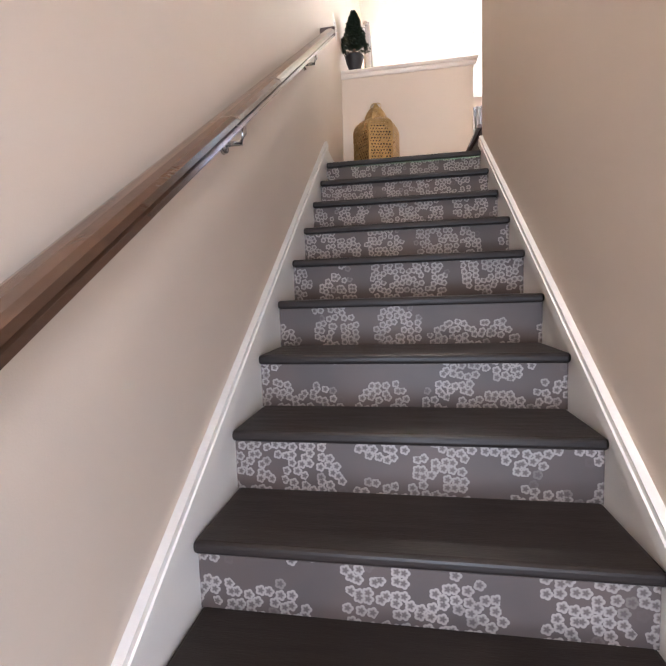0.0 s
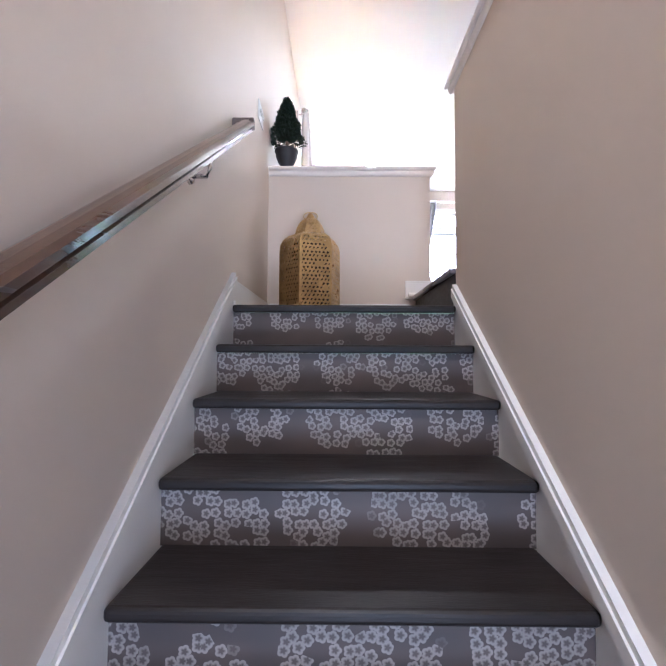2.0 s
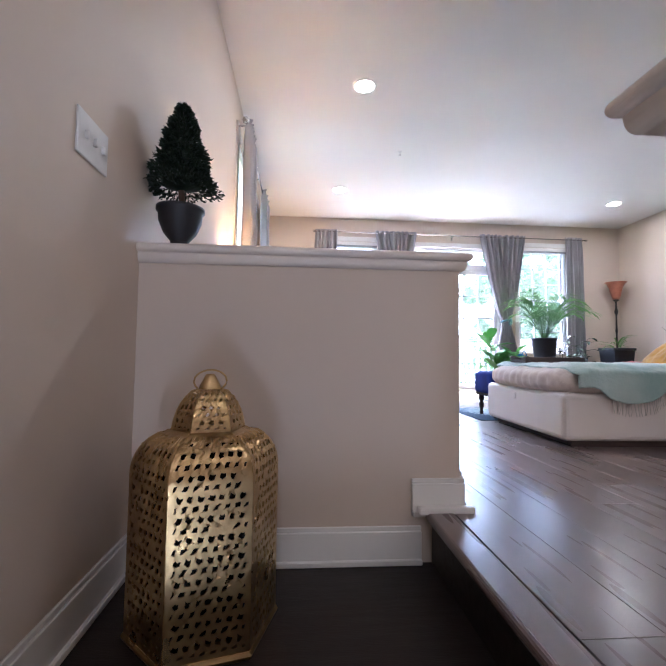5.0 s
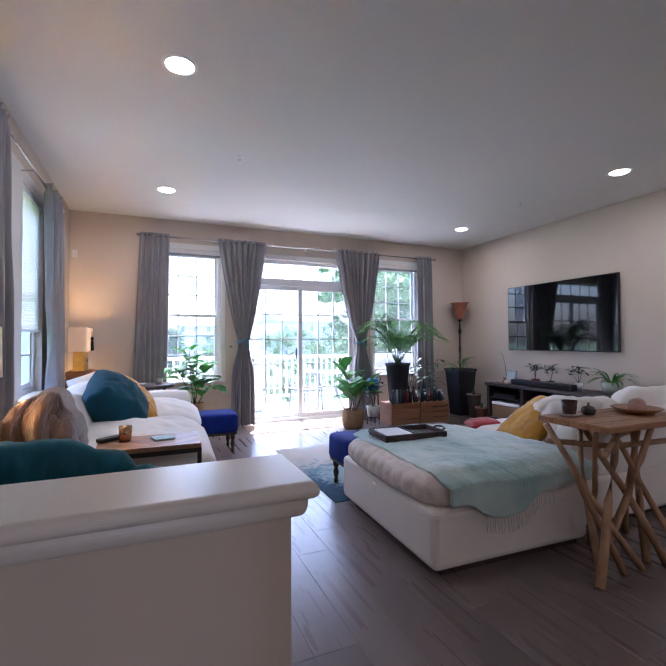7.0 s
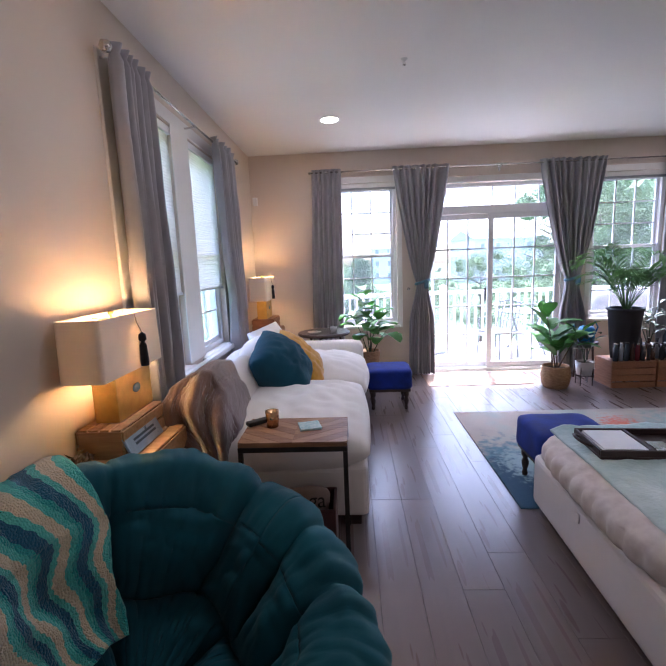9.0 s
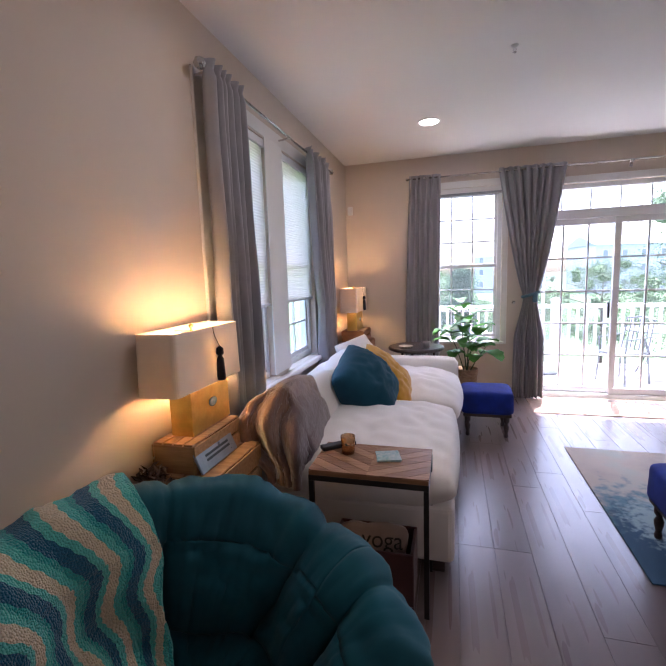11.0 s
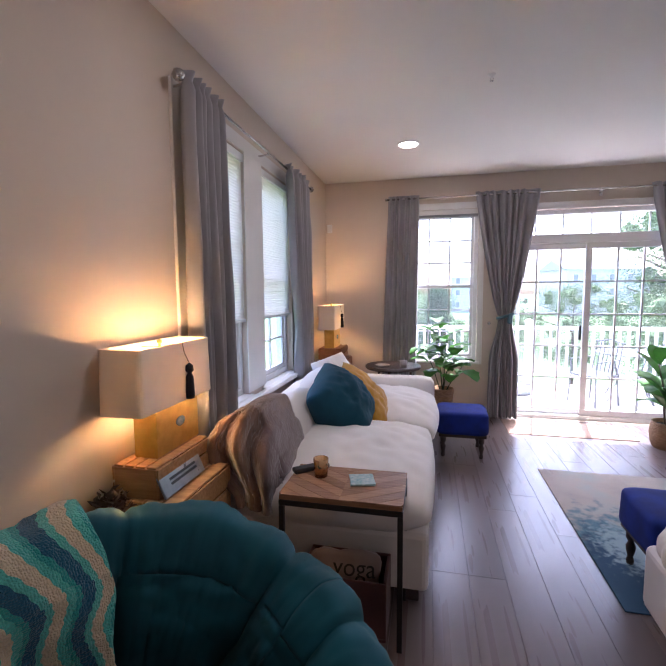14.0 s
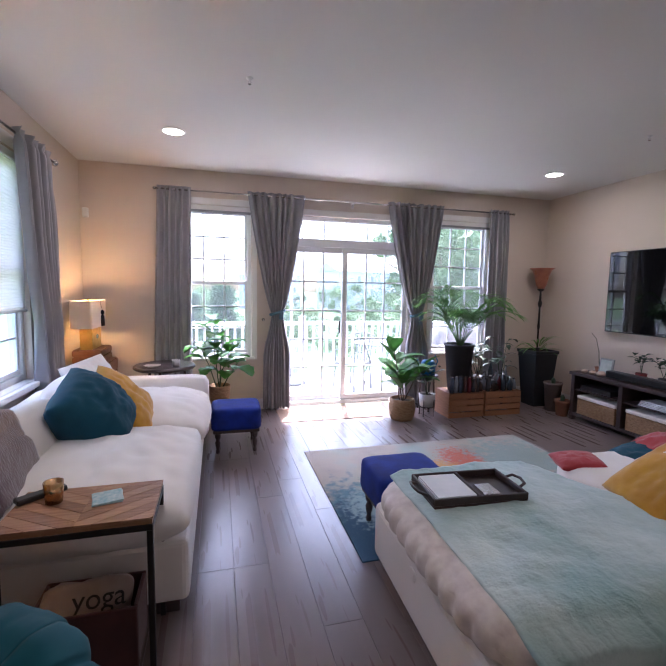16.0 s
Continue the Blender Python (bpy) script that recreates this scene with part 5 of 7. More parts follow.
for k in range(4200):
    z = rg.random() ** 1.35
    a = rg.uniform(0, 2 * math.pi)
    rad = (0.108 * (1 - z) ** 0.85 + 0.008) * (1 + 0.2 * math.sin(a * 4 + z * 14) * math.sin(z * 30 + a)) * (0.72 + 0.3 * math.sqrt(rg.random()))
    if z < 0.06:
        rad *= 0.75 + 0.4 * rg.random()
    p = Vector((rad * math.cos(a), rad * math.sin(a), 0.225 + 0.33 * z))
    leaf_quad(bm, p, Vector((math.cos(a), math.sin(a), rg.uniform(-0.7, 0.9))), rg.uniform(0.014, 0.026), rg.uniform(0.007, 0.012), rg)
part("crown", bm, TOPIARY, topiary, "dense dark green cone of leaves")
part("crown_core", turned([(0, 0.225), (0.075, 0.25), (0.075, 0.29), (0.052, 0.40), (0.022, 0.51), (0, 0.53)], 14), TOPIARY, topiary)

plate = thing("light_switch", pose(0.0, 0.715, 1.118), "white triple light switch plate on the stair wall", "switch")
part("plate", box(0.0, 0.006, -0.085, 0.085, -0.06, 0.06, 0.002), WHITEP, plate)
for k in (-1, 0, 1):
    part("toggle", box(0.0062, 0.018, k * 0.046 - 0.005, k * 0.046 + 0.005, -0.012, 0.012, 0.002), WHITEP, plate)
sens = thing("motion_sensor", pose(0.06, FAR, 2.28), "small white motion sensor high in the corner", "sensor")
part("housing", box(-0.03, 0.03, -0.04, 0.0, -0.05, 0.05, 0.01, seg=2), WHITEP, sens)
stat = part("door_stop_sensor", turned([(0, 0), (0.02, 0), (0.018, 0.02), (0, 0.022)], 14, m=Matrix.Rotation(radians(90), 4, "X")), CHROME, None, smooth=True)
stat.matrix_world = pose(1.965, FAR, 1.12)
tagged(stat, "small round nickel tie-back knob on the wall", "knob")


# ---- crates and table lamps ----
def crate(m, w, d, h, mat, label, group="", slats=3):
    """An open slatted crate: end boards and side slats. w along x, d along y."""
    t = thing("wooden_crate", m, label, "crate", group)
    for y in (0, d - 0.014):
        part("end_board", box(0.01, w - 0.01, y, y + 0.014, 0.0, h, 0.002), mat, t)
    sh = (h - 0.012 * (slats - 1)) / slats
    for x in (0, w - 0.01):
        for k in range(slats):
            z = k * (sh + 0.012)
            part("slat", box(x, x + 0.0095, 0, d, z, z + sh, 0.002), mat, t)
    nb = 4
    bw = (w - 0.02 - 0.008 * (nb - 1)) / nb
    for k in range(nb):
        x = 0.011 + k * (bw + 0.0075)
        part("top_slat", box(x, x + bw, 0, d, h + 0.0005, h + 0.010, 0.002), mat, t)
    return t


crate(pose(0.02, 2.56, 0.0), 0.32, 0.44, 0.32, PINE, "pine slatted crate at the bottom of the lamp stand", "lamp crates")
crate(pose(0.02, 2.56, 0.333), 0.32, 0.44, 0.315, PINE, "pine slatted crate stacked on another crate", "lamp crates")
crate(pose(0.025, 2.585, 0.66), 0.215, 0.40, 0.125, PINE, "shallow pine crate under the gold lamp", "lamp crates", 2)


def table_lamp(m, label, watts):
    t = thing("table_lamp", m, label, "table lamp", "gold table lamps")
    part("base_block", box(-0.055, 0.055, -0.125, 0.20, 0.0, 0.215, 0.004, seg=2), GOLDL, t, "gold leaf block base")
    med = part("medallion", turned([(0, 0), (0.028, 0), (0.03, 0.004), (0.022, 0.008), (0, 0.010)], 20, m=Matrix.Translation((0.0555, 0.045, 0.115)) @ Matrix.Rotation(radians(90), 4, "Y") @ Matrix.Diagonal((0.75, 1.15, 1, 1))), surf("agate", (0.16, 0.30, 0.36), (0.4, 0.5, 0.52), scale=60, rough=0.2), t, "oval blue agate stone", smooth=True)
    part("stem", rod([(0, 0, 0.215), (0, 0, 0.475)], 0.006, 8), GOLDL, t)
    part("finial", turned([(0, 0.47), (0.012, 0.475), (0.012, 0.485), (0, 0.495)], 12), GOLDL, t, smooth=True)
    # rectangular fabric shade: four walls with softly rounded corners
    bm = bmesh.new()
    prof = []
    for cx, cy, a0 in ((1, 1, 0), (-1, 1, 90), (-1, -1, 180), (1, -1, 270)):
        for q in range(5):
            a = radians(a0 + q * 22.5)
            prof.append((cx * 0.075 + 0.02 * math.cos(a), cy * 0.25 + 0.02 * math.sin(a)))
    rows = [[bm.verts.new((x * k, y * k, z)) for x, y in prof] for z, k in ((0.215, 1.0), (0.216, 1.0), (0.474, 0.97), (0.475, 0.97))]
    for a, b in zip(rows, rows[1:]):
        for k in range(len(prof)):
            bm.faces.new((a[k], a[(k + 1) % len(prof)], b[(k + 1) % len(prof)], b[k]))
    part("shade", bm, SHADEL, t, "cream linen rectangular shade", smooth=False, solid=0.003)
    part("spider", box(-0.09, 0.09, -0.003, 0.003, 0.455, 0.46), GOLDL, t)
    part("bulb", turned([(0, 0.28), (0.02, 0.29), (0.028, 0.33), (0.02, 0.37), (0, 0.38)], 14, m=Matrix.Translation((0, 0.03, 0))), BULB, t, smooth=True)
    tas = part("tassel", turned([(0.004, 0.36), (0.016, 0.35), (0.018, 0.325), (0.008, 0.315), (0.016, 0.30), (0.02, 0.22), (0.018, 0.2), (0, 0.2)], 14, m=Matrix.Translation((0.11, 0.05, 0.02))), surf("black_thread", (0.008, 0.008, 0.012), rough=0.9, bump=0.6, bscale=200, stretch=(6, 6, 0.4)), t, "black hanging tassel", smooth=True)
    part("cord", rod([(0.11, 0.05, 0.38), (0.1, 0.03, 0.43), (0.098, 0.02, 0.475)], 0.0018, 5), surf("cord", (0.2, 0.13, 0.06)), tas)
    c = m @ Vector((0.01, 0.03, 0.40))
    lamp("lamp_light", "POINT", Matrix.Translation(c), watts * 0.18, (1.0, 0.36, 0.045), 0.07)
    c = m @ Vector((0, 0.03, 0.30))
    lamp("lamp_light", "POINT", Matrix.Translation(c), watts * 0.9, (1.0, 0.36, 0.045), 0.03)
    return t


table_lamp(pose(0.128, 2.79, 0.797), "gold block table lamp with linen shade and black tassel, lit", LAMP_W)
tin = thing("tin_sign", pose(0.262, 2.735, 0.664, 0, -24, 0), "small grey metal sign leaning on the crate", "sign")
TINM = surf("brushed_tin", (0.42, 0.48, 0.55), (0.32, 0.37, 0.43), scale=20, rough=0.3, metal=0.6)
part("plate", box(0, 0.012, -0.15, 0.15, 0.0, 0.095, 0.003), TINM, tin)
for z in (0.055, 0.035):
    part("text_bar", box(0.0122, 0.0135, -0.09, 0.10, z, z + 0.011), surf("engraving", (0.06, 0.08, 0.1), rough=0.4), tin)
dried = thing("dried_bundle", pose(0.085, 2.50, 0.6), "dried brown plant bundle beside the crates", "dried plant")
bm = bmesh.new()
for k in range(160):
    a = rg.uniform(0, 6.28)
    p = Vector((rg.uniform(-0.05, 0.05), rg.uniform(-0.05, 0.05), rg.uniform(0, 0.1)))
    leaf_quad(bm, p, Vector((math.cos(a), math.sin(a), rg.uniform(0, 1))), 0.05, 0.02, rg)
part("dry_foliage", bm, BARK, dried)
part("stalk", rod([(0, 0, -0.6), (0.0, 0.0, 0.05)], 0.03, 8), BASKETM, dried)

# far corner: lamp stand, round table, plant
stand = crate(pose(0.05, 5.66, 0.0), 0.34, 0.46, 0.36, CEDAR, "reddish slatted crate in the far corner", "corner crates")
crate(pose(0.05, 5.66, 0.373), 0.34, 0.46, 0.36, CEDAR, "reddish slatted crate stacked in the far corner", "corner crates")
crate(pose(0.08, 5.70, 0.745), 0.26, 0.40, 0.12, CEDAR, "shallow reddish crate under the far lamp", "corner crates", 2)
table_lamp(pose(0.205, 5.83, 0.876), "gold block table lamp with tassel in the far corner, lit", LAMP_W * 0.8)
rt = thing("round_table", pose(0.90, 5.78, -0.0), "black round side table behind the sofa arm", "side table")
part("tabletop", turned([(0, 0.665), (0.29, 0.665), (0.3, 0.675), (0.3, 0.69), (0.29, 0.7), (0, 0.7)], 36), ESPRESSO, rt, smooth=False)
for k in range(3):
    a = 2.1 * k + 0.4
    part("leg", rod([(0.2 * math.cos(a), 0.2 * math.sin(a), 0.665), (0.24 * math.cos(a), 0.24 * math.sin(a), 0)], 0.014, 8), ESPRESSO, rt)
mug = part("mug", turned([(0, 0), (0.035, 0), (0.04, 0.07), (0.036, 0.07), (0.032, 0.008), (0, 0.008)], 18), surf("grey_ceramic", (0.35, 0.33, 0.33), rough=0.3), None, smooth=True)
mug.matrix_world = pose(1.02, 5.66, 0.701)
tagged(mug, "small grey ceramic cup on the round table", "cup")
saucer = part("dish", turned([(0, 0), (0.05, 0.002), (0.08, 0.018), (0.078, 0.02), (0.05, 0.006), (0, 0.005)], 22), surf("pale_ceramic", (0.6, 0.56, 0.5), rough=0.3), None, smooth=True)
saucer.matrix_world = pose(0.80, 5.66, 0.701)
tagged(saucer, "shallow pale dish on the round table", "dish")


# ---- plants ----
def blade(bm, base, direction, length, width, droop, fold=0.25, n=7, tip=0.12, lobes=0.0):
    """One leaf: a bent, folded blade with pointed tip."""
    d = Vector(direction).normalized()
    side = d.cross(Vector((0, 0, 1)))
    side = side.normalized() if side.length > 1e-3 else Vector((1, 0, 0))
    p, rows = Vector(base), []
    for i in range(n + 1):
        t = i / n
        w = width / 2 * (math.sin(math.pi * min(1, (t + 0.06) * 0.94)) ** 0.7) * (1 - 0.1 * t)
        if lobes:
            w *= 1 - lobes * abs(math.sin(t * 11))
        nrm = side.cross(d).normalized()
        rows.append([bm.verts.new(p - side * w + nrm * w * fold), bm.verts.new(p), bm.verts.new(p + side * w + nrm * w * fold)])
        p = p + d * (length / n)
        d = (d + Vector((0, 0, -droop / n))).normalized()
    for a, b in zip(rows, rows[1:]):
        for k in (0, 1):
            bm.faces.new((a[k], a[k + 1], b[k + 1], b[k]))


def potted(name, m, label, pot_profile, pot_mat, soil_z, soil_r):
    t = thing(name, m, label, "plant")
    part("pot", turned(pot_profile, 26), pot_mat, t, smooth=True)
    part("soil", turned([(0, soil_z - 0.02), (soil_r, soil_z - 0.02), (soil_r, soil_z), (0, soil_z + 0.008)], 20), SOIL, t)
    return t


def leafy(t, stems, mat, seed, n_each, length, width, droop, spread, stem_r=0.006, lobes=0.0, label=""):
    """Stems with alternating broad leaves, each leaf a part of its own."""
    rq = random.Random(seed)
    for k, (bx, by, bz, tx, ty, tz) in enumerate(stems):
        a, b = Vector((bx, by, bz)), Vector((tx, ty, tz))
        mid = a.lerp(b, 0.5) + Vector((rq.uniform(-0.03, 0.03), rq.uniform(-0.03, 0.03), 0.02))
        part("stem", rod([a, mid, b], stem_r, 6, taper=stem_r * 0.5), BARK if stem_r > 0.008 else LEAFD, t, smooth=True)
        for i in range(n_each):
            f = 0.35 + 0.65 * (i + 1) / n_each
            p = a.lerp(mid, f * 2) if f < 0.5 else mid.lerp(b, f * 2 - 1)
            ang = i * 2.4 + k * 1.1 + rq.uniform(-0.3, 0.3)
            up = rq.uniform(0.1, 0.9) * (1.6 - spread)
            bm = bmesh.new()
            d = Vector((math.cos(ang) * spread, math.sin(ang) * spread, up))
            s = rq.uniform(0.75, 1.15)
            rod([p, p + d.normalized() * length * 0.22], 0.0022, 4, bm)
            blade(bm, p + d.normalized() * length * 0.2, d, length * s, width * s, droop * rq.uniform(0.6, 1.3), lobes=lobes)
            part("leaf", bm, mat, t, smooth=True)


BASK_P = [(r_ * 0.82, z_ * 0.92) for r_, z_ in [(0, 0), (0.15, 0), (0.175, 0.05), (0.19, 0.15), (0.178, 0.25), (0.168, 0.27), (0.16, 0.27), (0.16, 0.22), (0, 0.22)]]
fig = potted("potted_fig", pose(3.51, 5.68, 0.0), "fiddle-leaf fig in a woven basket by the patio door", BASK_P, BASKETM, 0.21, 0.129)
leafy(fig, [(0, 0, 0.2, -0.14, -0.05, 0.80), (0.03, 0.02, 0.2, 0.26, 0.02, 0.60), (-0.02, 0.03, 0.2, 0.02, 0.08, 0.56), (0.0, -0.03, 0.2, -0.05, -0.1, 0.48)], LEAF, 5, 8, 0.29, 0.175, 0.7, 0.6, 0.009)
rn = random.Random(11)
for nm, x, y, z, hh in (("potted_herb", 3.86, 5.74, 0.12, 0.15),):
    herb = potted(nm, pose(x, y, z), "leafy houseplant in a pale pot on a low stand", [(0, 0), (0.08, 0), (0.098, 0.15), (0.088, 0.15), (0.085, 0.12), (0, 0.12)], surf("pale_pot", (0.55, 0.52, 0.49), rough=0.5), 0.13, 0.086)
    leafy(herb, [(0, 0, 0.12, -0.08, 0.02, 0.42), (0, 0, 0.12, 0.08, 0.03, 0.46), (0, 0, 0.12, 0.0, -0.06, 0.4)], LEAFD, 6, 6, 0.15, 0.075, 0.9, 0.8)
    ps = thing("plant_stand", pose(x, y, 0), "low wire plant stand under a pale pot", "plant stand")
    for k in range(4):
        a = k * math.pi / 2 + 0.7
        part("leg", rod([(0.09 * math.cos(a), 0.09 * math.sin(a), 0), (0.085 * math.cos(a), 0.085 * math.sin(a), 0.26)], 0.005, 6), BLACKM, ps)
    part("shelf", turned([(0, 0.108), (0.085, 0.108), (0.085, 0.1185), (0, 0.1185)], 18), BLACKM, ps)

mons = potted("potted_monstera", pose(1.44, 6.0, 0.0), "monstera with glossy split leaves in a basket by the window", [(0, 0), (0.10, 0), (0.095, 0.05), (0.105, 0.25), (0.122, 0.4), (0.118, 0.42), (0.106, 0.42), (0.103, 0.36), (0, 0.36)], BASKETM, 0.37, 0.10)
leafy(mons, [(0, 0, 0.36, -0.06, 0.05, 1.12), (0, 0.02, 0.36, 0.04, 0.06, 1.06), (0.02, 0, 0.36, 0.2, 0.0, 0.66), (0, -0.02, 0.36, 0.1, -0.1, 0.78), (-0.02, 0, 0.36, -0.2, -0.02, 0.86)], LEAF, 8, 7, 0.24, 0.22, 1.3, 0.75, 0.007, lobes=0.2)

crate(pose(4.53, 5.56, 0.0, 0, 0, 90), 0.34, 0.47, 0.29, CEDAR, "reddish cedar crate holding pots under the window", "plant crates", 4)
crate(pose(5.05, 5.56, 0.0, 0, 0, 90), 0.34, 0.50, 0.29, CEDAR, "reddish cedar crate holding jars under the window", "plant crates", 4)
# palm in a black planter behind the crates
palm = potted("potted_palm", pose(4.26, 5.72, 0.302), "feathery parlour palm in a black planter on a crate", [(0, 0), (0.12, 0), (0.132, 0.1), (0.172, 0.54), (0.185, 0.545), (0.185, 0.57), (0.165, 0.57), (0.16, 0.5), (0, 0.5)], BLACKPOT, 0.51, 0.158)
rq = random.Random(21)
for k in range(24):
    a = 2 * math.pi * k / 24 + rq.uniform(-0.2, 0.2)
    reach, rise = rq.uniform(0.2, 0.68), rq.uniform(0.6, 1.3)
    if math.sin(a) > 0.3:
        reach *= 0.7
    pts = []
    for i in range(8):
        t = i / 7
        pts.append(Vector((reach * t * math.cos(a), reach * t * math.sin(a) * 0.75, 0.5 + rise * (1.35 * t - 0.62 * t * t * (1 + reach * 0.6)))))
    bm = bmesh.new()
    rod(pts, 0.005, 5, bm, taper=0.0015)
    for i in range(2, 8):
        for h in (0, 0.33, 0.67):
            if i == 7 and h:
                continue
            p = pts[i] if not h else pts[i].lerp(pts[i + 1], h)
            d = (pts[min(i + 1, 7)] - pts[i - 1]).normalized()
            sd = d.cross(Vector((0, 0, 1))).normalized()
            for s in (-1, 1):
                blade(bm, p, d * 0.75 + sd * s * 0.8 + Vector((0, 0, 0.08)), rq.uniform(0.16, 0.27), 0.02, 0.8, n=4)
    part("frond", bm, LEAFP, palm, smooth=True)

tall = thing("tall_planter", pose(5.58, 5.93, 0), "tall tapered black planter with a sparse dracaena", "plant")
bm = bmesh.new()
sq = lambda r, z: [bm.verts.new((x * r, y * r, z)) for x, y in ((-1, -1), (1, -1), (1, 1), (-1, 1))]
lay_r = [sq(0.12, 0), sq(0.17, 0.70), sq(0.182, 0.705), sq(0.182, 0.745), sq(0.16, 0.745), sq(0.155, 0.68)]
bm.faces.new(lay_r[0])
for a, b in zip(lay_r, lay_r[1:]):
    for k in range(4):
        bm.faces.new((a[k], a[(k + 1) % 4], b[(k + 1) % 4], b[k]))
bm.faces.new(lay_r[-1])
part("planter", bm, BLACKPOT, tall)
for k in range(26):
    a, l0 = rq.uniform(0, 6.28), rq.uniform(0.2, 0.36)
    bm = bmesh.new()
    blade(bm, (0.05 * math.cos(a), 0.05 * math.sin(a), 0.69 + rq.uniform(0, 0.14)), (math.cos(a), math.sin(a), rq.uniform(0.3, 1.6)), l0, 0.022, 1.5, n=6)
    part("leaf", bm, LEAFP, tall, smooth=True)

torch = thing("floor_lamp", pose(5.80, 6.2, 0), "dark torchiere floor lamp with an amber glass shade", "floor lamp")
part("foot", turned([(0, 0), (0.13, 0), (0.13, 0.012), (0.05, 0.035), (0.014, 0.05), (0, 0.05)], 26), BLACKM, torch, smooth=True)
part("pole", turned([(0.012, 0.05), (0.012, 1.0), (0.022, 1.03), (0.014, 1.08), (0.012, 1.3), (0.024, 1.33), (0.03, 1.36), (0.016, 1.40), (0.012, 1.52), (0.05, 1.55), (0.02, 1.57), (0, 1.57)], 18), BLACKM, torch, smooth=True)
AMBER = surf("amber_glass", (0.42, 0.16, 0.085), (0.30, 0.10, 0.06), scale=14, rough=0.3, bump=0.2, bscale=30)
part("shade", turned([(0.045, 1.56), (0.07, 1.62), (0.10, 1.75), (0.13, 1.82), (0.165, 1.845), (0.158, 1.845), (0.124, 1.815), (0.094, 1.745), (0.06, 1.62), (0, 1.575)], 30), AMBER, torch, "amber frosted glass bowl shade", smooth=True)

# cactus pots by the media console
for x, y, r, h, mat in ((5.53, 5.40, 0.085, 0.17, TERRA), (5.58, 5.62, 0.105, 0.34, surf("stone_pot", (0.2, 0.15, 0.13), rough=0.85, bscale=50, bump=0.6))):
    pt = potted("potted_cactus", pose(x, y, 0), "clay pot with a small cactus beside the media console", [(0, 0), (r * 0.75, 0), (r, h), (r * 1.08, h), (r * 1.08, h + 0.025), (r * 0.9, h + 0.025), (r * 0.88, h - 0.02), (0, h - 0.02)], mat, h, r * 0.88)
    part("cactus", turned([(0.018, h), (0.026, h + 0.03), (0.025, h + 0.06), (0.012, h + 0.085), (0, h + 0.088)], 12), LEAFD, pt, smooth=True)

# jars and bottles on the crates
JARS = [surf("jar_" + nm, c, rough=0.18, bump=0.02) for nm, c in (("smoke", (0.03, 0.033, 0.04)), ("brown", (0.05, 0.028, 0.022)), ("slate", (0.04, 0.055, 0.075)), ("clear", (0.24, 0.26, 0.28)), ("plum", (0.13, 0.02, 0.03)))]
rj = random.Random(31)
spots = []
for k in range(40):
    for _ in range(30):
        x, y = rj.uniform(4.5, 5.0), rj.uniform(5.585, 5.87)
        if all((x - a) ** 2 + (y - b) ** 2 > 0.066 ** 2 for a, b in spots):
            break
    else:
        continue
    spots.append((x, y))
    hh, r = rj.uniform(0.08, 0.25) * (1.35 if y > 5.72 else 0.8), rj.uniform(0.022, 0.034)
    j = thing("bottle", pose(x, y, 0.3015), "small glass bottle among plant jars on the crate", "bottle", "bottles on the crate")
    part("body", turned([(0, 0), (r, 0), (r, hh * 0.66), (r * 0.45, hh * 0.82), (r * 0.42, hh), (0, hh)], 14), rj.choice(JARS), j, smooth=True)
    part("cap", turned([(0, hh), (r * 0.5, hh), (r * 0.5, hh + 0.014), (0, hh + 0.014)], 12), rj.choice((BLACKM, PLASTIC, WHITEP)), j)
for k in range(7):
    x, hh, r = 4.10 + k * 0.058, rj.uniform(0.09, 0.2), rj.uniform(0.019, 0.027)
    j = thing("bottle", pose(x, 5.584, 0.3015), "small dark jar before the palm planter on the crate", "bottle", "bottles on the crate")
    part("body", turned([(0, 0), (r, 0), (r, hh * 0.75), (r * 0.7, hh * 0.85), (r * 0.7, hh), (0, hh)], 14), rj.choice(JARS), j, smooth=True)
    part("cap", turned([(0, hh), (r * 0.75, hh), (r * 0.75, hh + 0.012), (0, hh + 0.012)], 12), rj.choice((BLACKM, CHROME)), j)
stool = thing("plant_stool", pose(3.99, 5.98, 0.0), "dark wooden stool beside the crates", "stool")
part("seat", turned([(0, 0.43), (0.13, 0.43), (0.135, 0.44), (0.13, 0.452), (0, 0.452)], 24), ESPRESSO, stool)
for k in range(3):
    a = 2.1 * k + 0.2
    part("leg", rod([(0.09 * math.cos(a), 0.09 * math.sin(a), 0.43), (0.12 * math.cos(a), 0.12 * math.sin(a), 0)], 0.013, 8), ESPRESSO, stool)
BLUEP = surf("blue_plastic", (0.01, 0.17, 0.42), rough=0.35)
blue_bin = thing("watering_can", pose(3.99, 5.98, 0.4525), "blue plastic watering can on a dark stool", "watering can")
part("body", turned([(0, 0), (0.085, 0), (0.092, 0.03), (0.09, 0.15), (0.07, 0.18), (0.055, 0.185), (0, 0.185)], 20), BLUEP, blue_bin, smooth=True)
part("spout", rod([(-0.07, 0, 0.06), (-0.13, 0, 0.13), (-0.16, 0, 0.2)], 0.012, 8, taper=0.016), BLUEP, blue_bin, smooth=True)
part("handle", rod([(0.06, 0, 0.18), (0.09, 0, 0.24), (0.13, 0, 0.17), (0.085, 0, 0.06)], 0.009, 8), BLUEP, blue_bin, smooth=True)
